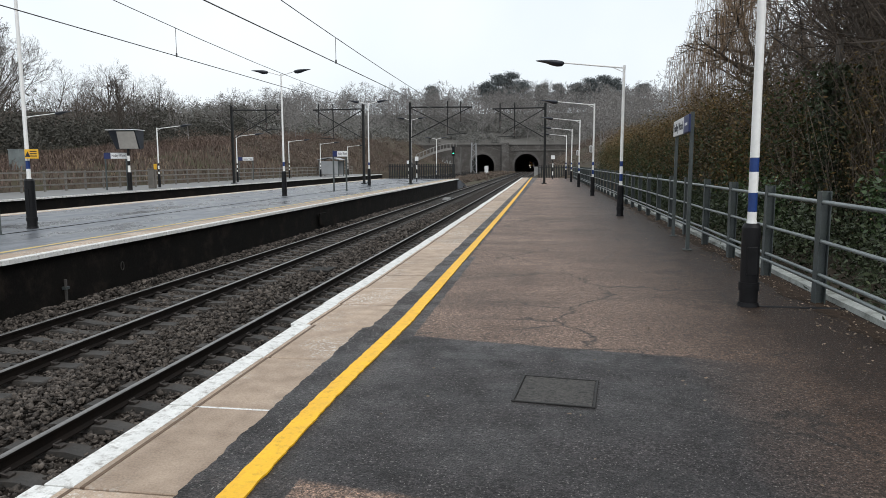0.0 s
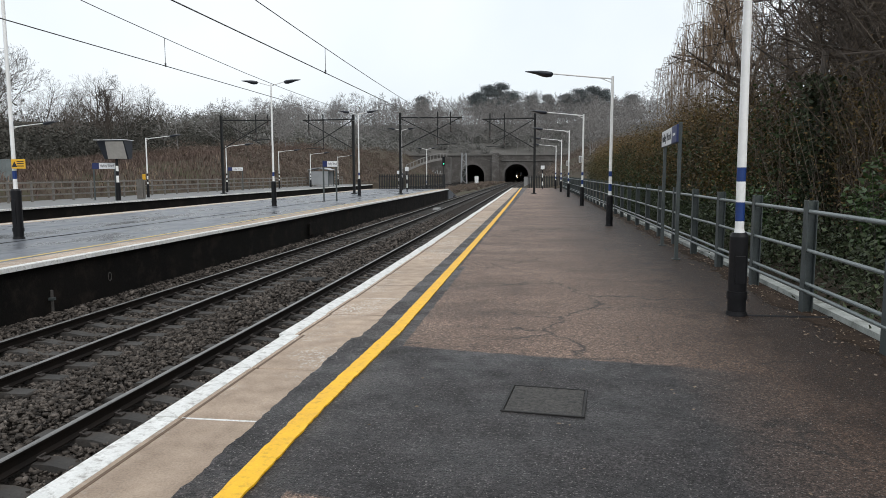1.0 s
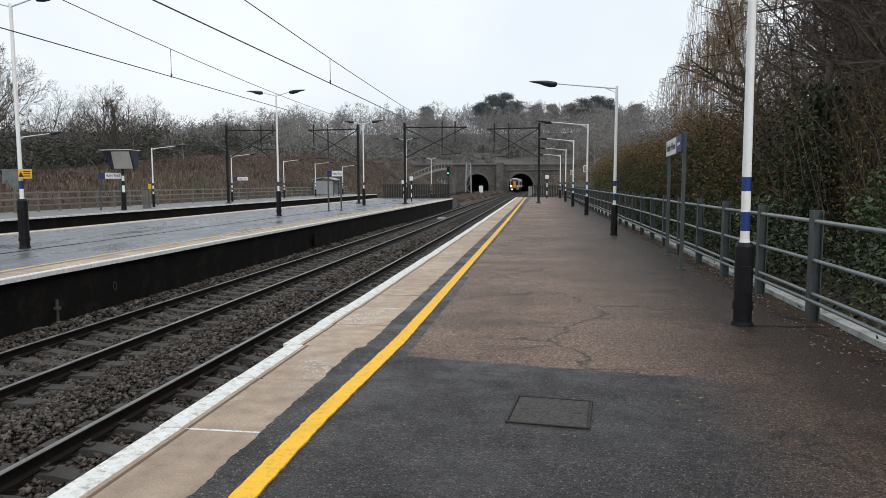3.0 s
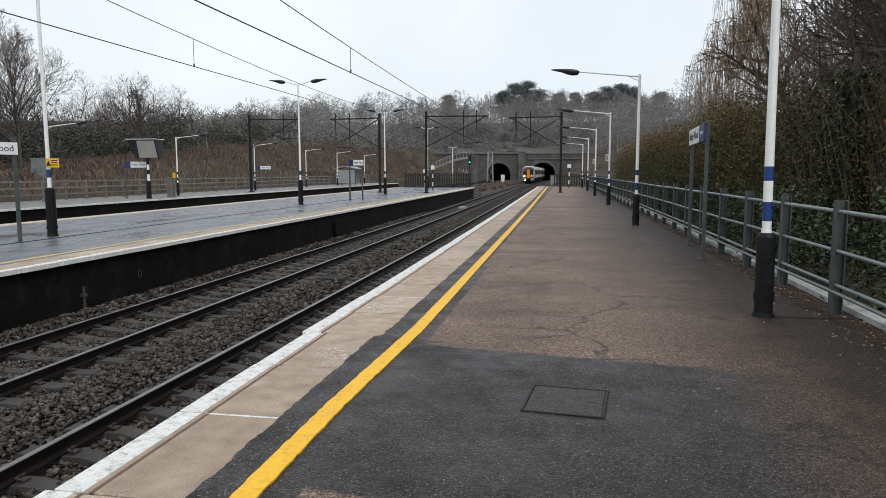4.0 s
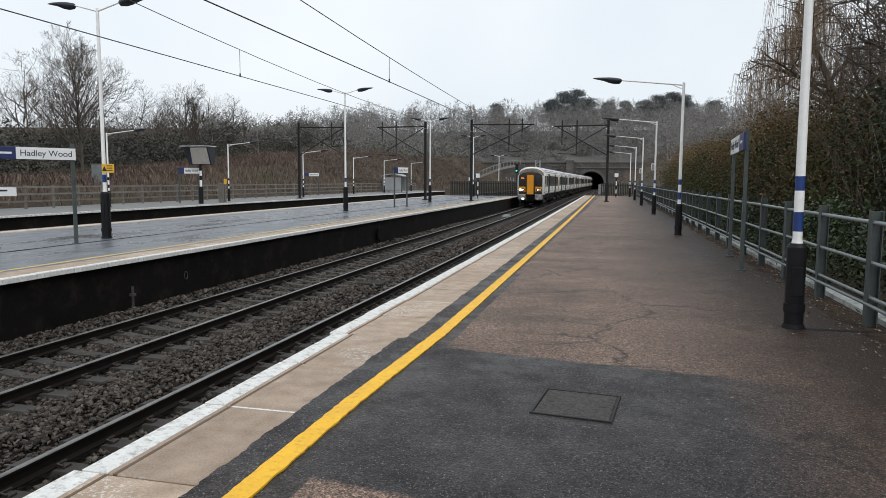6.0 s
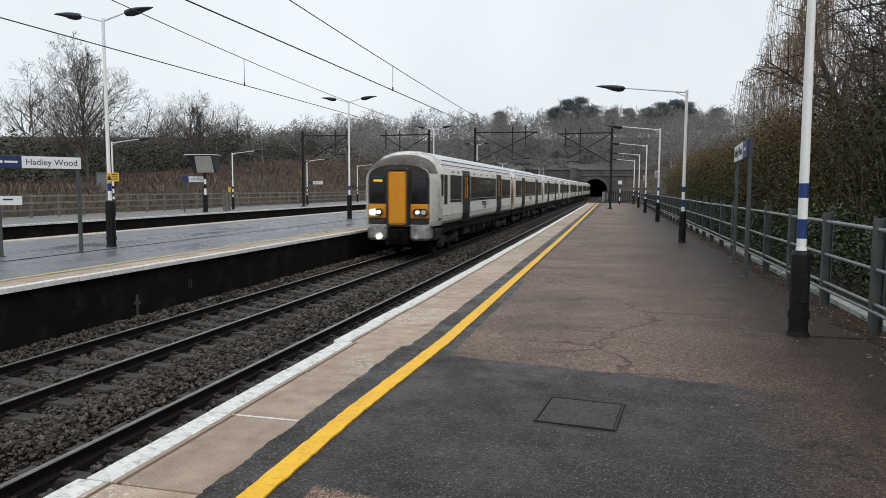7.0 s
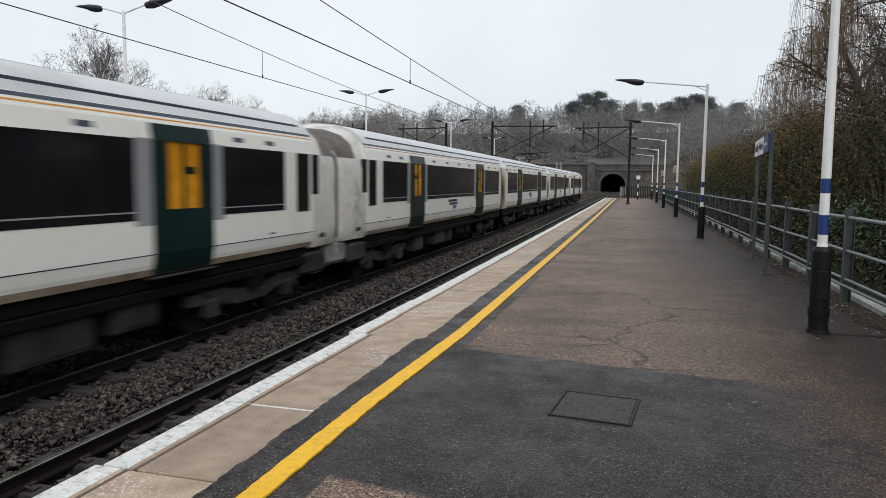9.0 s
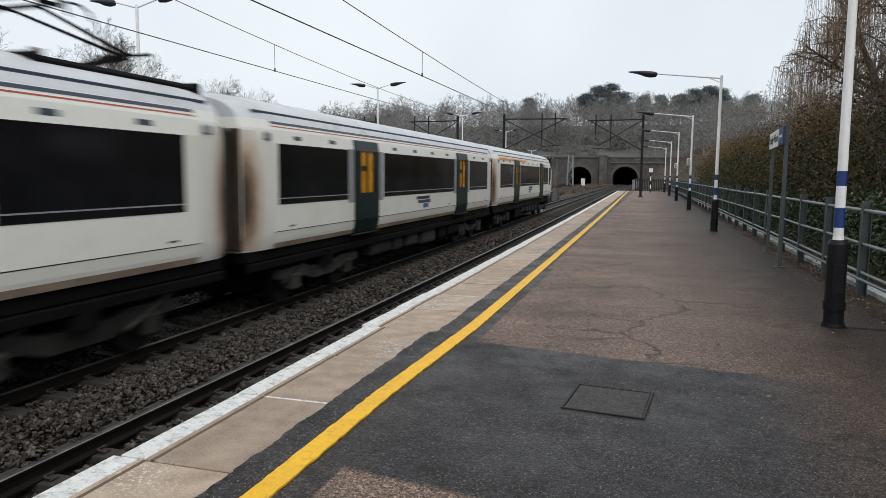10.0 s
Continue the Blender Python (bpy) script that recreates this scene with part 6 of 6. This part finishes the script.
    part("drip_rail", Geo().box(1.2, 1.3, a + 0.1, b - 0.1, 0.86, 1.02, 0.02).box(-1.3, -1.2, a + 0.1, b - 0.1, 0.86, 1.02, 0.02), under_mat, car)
    for yb in (-h + 3.6, h - 3.3):
        bogie(car, yb)
    y = -h + 6.3
    rnd = random.Random(index)
    while y < h - 6.6:
        w = rnd.uniform(0.7, 1.7)
        lo = rnd.uniform(0.34, 0.55)
        g = Geo().box(-1.2, 1.2, y, y + w, lo, 1.02, 0.04)
        g.box(1.2, 1.215, y + 0.08, y + w - 0.08, lo + 0.08, 0.95, 0.004).box(-1.215, -1.2, y + 0.08, y + w - 0.08, lo + 0.08, 0.95, 0.004)
        part("equipment_case", g, under_grey if rnd.random() < 0.7 else under_mat, car)
        y += w + rnd.uniform(0.1, 0.5)
    if pantograph:
        well = Geo().box(-0.92, 0.92, h - 3.5, h - 0.5, 3.82, TOPZ - 0.06, 0.05)
        for y0 in (h - 3.62, h - 0.5):
            well.box(-0.95, 0.95, y0, y0 + 0.12, 3.82, TOPZ - 0.02, 0.03)
        p = part("pantograph", well, under_mat, car, "raised dark pantograph in its roof well")
        zt, knee, foot, head = 4.87, h - 1.0, h - 2.1, h - 2.85
        part("lower_arm", Geo().tube((0, foot, TOPZ), (0, knee, TOPZ + 0.36), 0.06, 0.05, n=8), under_mat, p)
        part("knee_bar", Geo().tube((-0.5, knee, TOPZ + 0.36), (0.5, knee, TOPZ + 0.36), 0.025, n=6), under_mat, p)
        part("head_bar", Geo().tube((-0.45, head, zt - 0.06), (0.45, head, zt - 0.06), 0.025, n=6), under_mat, p)
        part("foot_frame", Geo().box(-0.5, 0.5, foot - 0.3, foot + 0.3, TOPZ - 0.08, TOPZ + 0.02, 0.03), under_mat, p)
        for s in (-1, 1):
            part("control_rod", Geo().tube((s * 0.16, foot, TOPZ), (s * 0.1, knee, TOPZ + 0.3), 0.018, n=6), under_mat, p)
            part("upper_arm", Geo().tube((s * 0.07, knee, TOPZ + 0.36), (s * 0.26, head, zt - 0.06), 0.03, 0.022, n=6), under_mat, p)
        g = Geo()
        for dy in (-0.2, 0.2):
            g.box(-0.55, 0.55, head + dy - 0.025, head + dy + 0.025, zt, zt + 0.035, 0.01)
            for s in (-1, 1):
                g.path([(s * 0.55, head + dy, zt + 0.015), (s * 0.72, head + dy, zt - 0.02), (s * 0.88, head + dy, zt - 0.13), (s * 0.94, head + dy, zt - 0.26)], 0.018, 6)
        for s in (-1, 1):
            g.box(s * 0.42 - 0.02, s * 0.42 + 0.02, head - 0.2, head + 0.2, zt - 0.05, zt, 0.005)
        part("collector_head", g, under_mat, p)
        for s in (-1, 1):
            part("insulator", Geo().tube((s * 0.55, h - 3.2, TOPZ - 0.06), (s * 0.55, h - 3.2, TOPZ + 0.08), 0.07, n=8), insul_mat, p)
    if cab:
        build_cab(car, -h, a, lit)
    return car


def build_cab(car, f, a, lit):
    """The shaped driving end from its front face at y = f back to the body at y = a."""
    rings = []
    for u, k, top in ((0.0, 0.90, 3.52), (0.06, 0.945, 3.68), (0.25, 0.975, 3.84), (0.6, 0.99, 3.95), (1.0, 1.0, TOPZ)):
        y = f + 0.12 + (a - f - 0.12) * u
        d = top - 3.2
        half = [(1.34 * k, 1.2), (1.385 * k, 1.34), (1.40 * k, 1.6), (1.40 * k, 2.95), (1.34 * k, 3.2), (1.22 * k, 3.2 + 0.45 * d), (0.95 * k, 3.2 + 0.75 * d), (0.5 * k, 3.2 + 0.95 * d), (0.0, top)]
        rings.append([(x, y, z) for x, z in half] + [(-x, y, z) for x, z in reversed(half[:-1])])
    brow = []
    for ring in rings[:4]:
        n = len(ring)
        brow.append([(p[0] * 1.006, p[1] - 0.004, p[2] + 0.008) for p in ring[4:n - 4]])
    part("brow", Geo().loft(brow, close=False, caps=False), car_brow, car, "sooty brown roof brow", True)
    part("cab_shell", Geo().loft(rings), car_cab, car, "cream rounded cab end with brown grime", True)
    y = f + 0.12
    # black surround over the face and brow
    g = Geo()
    rr = []
    for yy, k in ((y - 0.03, 0.97), (y + 0.06, 1.02)):
        half = [(1.235 * k, 1.3), (1.245 * k, 2.95), (1.2 * k, 3.2), (1.08 * k, 3.34), (0.85 * k, 3.45), (0.45 * k, 3.52), (0.0, 3.54)]
        rr.append([(x, yy, z) for x, z in half] + [(-x, yy, z) for x, z in reversed(half[:-1])])
    g.loft(rr)
    part("face_surround", g, car_black, car, "black grimy cab face")
    # gangway door, proud of the face
    part("gangway_door_frame", Geo().box(-0.46, 0.46, f - 0.02, y + 0.02, 1.16, 3.42, 0.04), car_black, car)
    part("gangway_door", Geo().box(-0.345, 0.345, f - 0.06, f, 1.28, 3.28, 0.05), car_yellow, car, "bright yellow gangway door")
    part("gangway_header", Geo().box(-0.33, 0.33, f - 0.05, f + 0.02, 3.3, 3.46, 0.03), car_black, car)
    for s in (-1, 1):
        x0, x1 = s * 0.52, s * 1.13
        part("windscreen", Geo().box(x0, x1, y - 0.05, y - 0.02, 2.06, 3.1, 0.015), car_glass, car, "dark windscreen")
        part("yellow_panel", Geo().box(s * 0.48, s * 1.2, y - 0.055, y + 0.03, 1.5, 2.06, 0.03), car_yellow, car, "yellow lower panel")
        part("light_cluster", Geo().box(s * 0.58, s * 1.18, y - 0.075, y - 0.03, 1.57, 1.88, 0.1), car_black, car)
        on = lit and s == 1
        part("headlight", Geo().tube((s * 0.77, y - 0.1, 1.74), (s * 0.77, y - 0.05, 1.74), 0.07, n=14), lamp_dim if lit else lamp_off, car, "headlight lens")
        part("headlight", Geo().tube((s * 1.01, y - 0.1, 1.74), (s * 1.01, y - 0.05, 1.74), 0.1, n=14), lamp_on if lit and s == -1 else lamp_off, car, "lit headlight" if lit and s == -1 else "headlight lens")
        part("lower_grille", Geo().box(s * 0.5, s * 1.16, y - 0.05, y + 0.02, 1.28, 1.49, 0.03), car_black, car)
        part("bumper", Geo().box(s * 0.46, s * 1.24, y - 0.09, y + 0.5, 0.66, 1.24, 0.1), car_bumper, car, "pale grey lower bumper")
        part("fog_lamp", Geo().tube((s * 0.75, y - 0.14, 0.8), (s * 0.75, y - 0.08, 0.8), 0.085, n=12), lamp_on if lit and s == -1 else lamp_off, car, "lower lamp")
        part("cab_window", Geo().box(s * 1.37, s * 1.412, a + 0.2, a + 0.75, 2.0, 3.2, 0.01), car_glass, car, "dark cab side window")
        part("cab_window", Geo().box(s * 1.37, s * 1.408, a - 0.25, a + 0.08, 2.35, 3.2, 0.01), car_glass, car, "dark cab side window")
        part("cab_step", Geo().box(s * 1.3, s * 1.4, a - 0.6, a - 0.3, 1.4, 1.5, 0.02), car_black, car)
        part("valance", Geo().box(s * 1.0, s * 1.3, y + 0.55, a + 0.3, 0.62, 1.1, 0.06), under_grey, car)
    part("coupler", Geo().box(-0.4, 0.4, f - 0.05, y + 0.2, 0.5, 1.12, 0.05).tube((0, f - 0.25, 0.85), (0, f, 0.85), 0.16, n=10), under_mat, car, "black coupler")
    if lit:
        g = Geo()
        for k in range(4):
            g.box(-0.96 + 0.085 * k, -0.9 + 0.085 * k, y - 0.054, y - 0.051, 2.9, 2.97)
        part("destination_display", g, amber_text, car, "amber glowing display")


CARS = []
for i in range(8):
    length = STARTS[i + 1] - STARTS[i]
    cab = i in (0, 3, 4, 7)
    flip = i in (3, 7)
    car = build_car(i, length, cab, i == 0, i in (1, 5), i in (3, 7), flip)
    CARS.append((car, STARTS[i], length, flip))

# ---- pieces of the platforms and tracks ----
def coping(parent, x0, x1, step, y_start, y_end, material, paint, groove=True, name="coping_slab"):
    """Edge slabs one by one with recessed joints, white edge paint and a groove."""
    lo, hi = min(x0, x1), max(x0, x1)
    me = Geo().box(lo, hi, 0.009, step - 0.009, -0.09, 0.0, 0.006).mesh(name, material)
    s = 1 if x1 > x0 else -1
    pw = Geo().box(min(x0 - s * 0.002, x0 + s * 0.175), max(x0 - s * 0.002, x0 + s * 0.175), 0.008, step - 0.008, -0.088, 0.004, 0.003).mesh("white_edge", paint)
    gm = Geo().box(x0 + s * 0.215, x0 + s * 0.24, 0.006, step - 0.006, -0.05, 0.0025).mesh("groove", groove_brown)
    y = y_start
    while y < y_end:
        dx, askew = random.uniform(-0.012, 0.012), 0.0
        if groove:
            dx += 0.03 if 3.0 < y < 7.1 else -0.026 if 7.1 < y < 8.3 else -0.018 if 8.3 < y < 9.4 else -0.015 if y > 16 and random.random() < 0.3 else 0.0
            askew = -0.9 if 7.1 < y < 8.3 else -0.6 if 8.3 < y < 9.4 else random.uniform(-0.35, 0.35)
        dz = random.uniform(0.0015, 0.007)
        ob = part(name, me, material, parent)
        ob.location = (curve(y + step / 2) + dx, y, dz)
        ob.rotation_euler[2] = radians(yaw_at(y + step / 2) + askew + random.uniform(-0.15, 0.15))
        p = part("white_edge", pw, paint, ob)
        if groove:
            part("groove", gm, groove_brown, ob)
        y += step


coping(platform_east, 0.0, 0.83, 1.28, 4.65 - 1.28 * 8, 7.0, coping_beige, white_line)
coping(platform_east, 0.0, 0.92, 1.14, 7.21, 85.0, coping_beige, white_line)
for k, y in enumerate((8.35, 9.49, 10.63, 12.91, 16.33, 18.61)):
    part("mortar_joint", Geo().box(0.24 + curve(y), 0.9 + curve(y), y - 0.011, y + 0.011, -0.05, 0.003, 0.001), white_line if k % 2 else groove_brown, platform_east)
part("mortar_joint", Geo().box(0.24, 0.83, 4.638, 4.662, -0.05, 0.003, 0.001), white_line, platform_east, "pale mortar joint")
coping(platform_island, -7.0, -7.75, 0.92, 2.0, 78.5, coping_beige, white_line, False)
coping(platform_west, -23.6, -24.3, 1.6, 14.0, 110, far_paving, white_line, False)


def ragged(side_x, inner, y0, y1, z, step, amp, seed):
    """A thin sheet whose outer edge is broken unevenly; side_x(y): the mean edge."""
    r = random.Random(seed)
    g = Geo()
    rings, y, w = [], y0, 0.0
    while y < y1:
        w = 0.6 * w + r.uniform(-amp, amp)
        rings.append([(side_x(y) + w + curve(y), y, z), (inner(y) + curve(y), y, z)])
        y += step * r.uniform(0.6, 1.4)
    g.loft(rings, close=False, caps=False)
    return g


part("tarmac_seam", ragged(lambda y: 0.812 if y < 7.15 else 0.89, lambda y: 1.12 + line_shift(y), -3.0, 40.0, 0.0105, 0.05, 0.012, 5), tarmac, platform_east, "ragged dark tarmac edge lapping over the slabs")
part("soil_drift", ragged(lambda y: 5.93, lambda y: 6.3, -3.0, 60.0, 0.0015, 0.12, 0.07, 6), leaf_mould, platform_east, "soil and leaf mould gathered along the kerb")


def sleepers():
    g = Geo()
    prof = [(-0.14, 0.0), (-0.11, 0.2), (0.11, 0.2), (0.14, 0.0)]
    g.loft([[(x, py, pz - 0.2 + dip) for py, pz in prof] for x, dip in ((-1.25, -0.03), (-1.2, 0.0), (-0.5, 0.0), (-0.3, -0.035), (0.3, -0.035), (0.5, 0.0), (1.2, 0.0), (1.25, -0.03))])
    me = g.mesh("sleeper", sleeper_mat)
    clips = Geo()
    for s in (-0.7525, 0.7525):
        for k in (-1, 1):
            x = s + k * 0.105
            clips.box(x - 0.045, x + 0.045, -0.05, 0.05, 0.0, 0.03, 0.008).tube((x - 0.03, -0.06, 0.045), (x - 0.03, 0.06, 0.045), 0.012, n=5).tube((x + 0.03, -0.05, 0.03), (x - 0.03, -0.06, 0.05), 0.011, n=5)
    cm = clips.mesh("rail_clips", clip_mat)
    for root, cx, y_far in tracks:
        y = 0.3 - 0.65 * 16
        k = 0
        rest = Geo()
        while y < (240 if y_far else 120):
            x = cx + curve(y)
            if y_far and y < 100:
                ob = part("sleeper", me, sleeper_mat, root)
                ob.location = (x + random.uniform(-0.02, 0.02), y, SLEEPER_Z)
                ob.rotation_euler[2] = radians(yaw_at(y) + random.uniform(-0.8, 0.8))
                if y < 40:
                    part("rail_clips", cm, clip_mat, ob)
            else:
                rest.box(x - 1.25, x + 1.25, y - 0.13, y + 0.13, SLEEPER_Z - 0.2, SLEEPER_Z)
            y += 0.65
            k += 1
        if rest.v:
            o = part("sleepers_beyond", rest, sleeper_mat, root, "distant concrete sleepers")
            o["kind"] = "stuff"


sleepers()


def ballast():
    """Loose stones between and beside the rails, the nearest stretch."""
    r = np.random.default_rng(2)
    base = np.array([(x, y, z) for x in (-1, 1) for y in (-1, 1) for z in (-1, 1)], dtype=float) * 0.72
    quad = np.array([(0, 1, 3, 2), (4, 6, 7, 5), (0, 4, 5, 1), (2, 3, 7, 6), (0, 2, 6, 4), (1, 5, 7, 3)])
    parts = []
    for y0, y1, dens, size in ((-6.0, 3.6, 75, 0.05), (3.6, 12.0, 540, 0.03), (12.0, 24.0, 215, 0.041), (24.0, 48.0, 62, 0.058)):
        n = int((y1 - y0) * 6.9 * dens)
        x = r.uniform(-6.95, -0.1, n)
        y = r.uniform(y0, y1, n)
        z = np.full(n, SLEEPER_Z - 0.035)
        # heaped a little between the tracks and at the shoulders, clear of rails and sleeper tops
        keep = np.ones(n, bool)
        for c in (TRACK_A, TRACK_B):
            for s in (-0.7525, 0.7525):
                keep &= np.abs(x - c - s) > 0.1
            on = (np.abs(x - c) < 1.24) & (np.abs(((y - 0.3 + 0.325) % 0.65) - 0.325) < 0.15)
            keep &= ~(on & (r.uniform(0, 1, n) < 0.62))
        mid = np.exp(-((x + 3.22) / 0.55) ** 2) * 0.05 + np.exp(-((x + 6.75) / 0.3) ** 2) * 0.07
        inside = (np.abs(x - TRACK_A) < 1.25) | (np.abs(x - TRACK_B) < 1.25)
        z = z + mid + r.uniform(-0.015, 0.03, n) - np.where(inside, 0.028, 0.0)
        c = np.stack([x, y, z], 1)[keep]
        n = len(c)
        s = size * r.uniform(0.5, 1.4, (n, 1, 1)) * r.uniform(0.55, 1.25, (n, 1, 3))
        v = base[None] + r.normal(size=(n, 8, 3)) * 0.3
        a, b = r.uniform(0, 6.28, n), r.uniform(-1, 1, n)
        v = v * s * np.array([1, 1, 0.62])
        ca, sa = np.cos(a)[:, None], np.sin(a)[:, None]
        cb, sb = np.cos(b)[:, None], np.sin(b)[:, None]
        X, Y, Z = v[..., 0], v[..., 1], v[..., 2]
        X, Z = X * cb - Z * sb, X * sb + Z * cb
        X, Y = X * ca - Y * sa, X * sa + Y * ca
        parts.append(np.stack([X, Y, Z], -1) + c[:, None])
    v = np.concatenate(parts)
    n = len(v)
    f = (np.arange(n)[:, None, None] * 8 + quad[None]).reshape(-1, 4)
    ob = new("ballast_stones", raw_mesh("ballast_stones", v.reshape(-1, 3), f, stone_mat))
    tagged(ob, "loose angular brown-grey ballast stones between the rails", "ballast", kind="stuff")


ballast()


def fallen_leaves():
    r = np.random.default_rng(6)
    n = 2200
    y = r.uniform(2.5, 30, n)
    x = 6.25 - np.abs(r.normal(size=n)) * 0.38
    k = r.uniform(0, 1, n) < 0.1
    x[k] = r.uniform(1.4, 5.5, k.sum())
    v, f = leaf_cloud(r, np.stack([x, y, np.full(n, 0.012)], 1), 0.016, 0.25)
    v[:, 2] = np.maximum(v[:, 2], 0.003)
    tagged(new("leaf_litter", raw_mesh("leaf_litter", v, f, litter)), "scattered pale fallen leaves on the tarmac", "leaves", kind="stuff")


fallen_leaves()



def motions():
    for car, start, length, flip in CARS:
        rows = []
        for k in range(0, 21):
            t = k * 0.5
            y = TRAIN_Y7 - TRAIN_SPEED * (t - 7.0) + start + length / 2
            rows.append((t, pose(TRACK_A + curve(y), y, RAIL_Z, 0, 0, yaw_at(y) + (180 if flip else 0))))
        walk(car, rows)


motions()
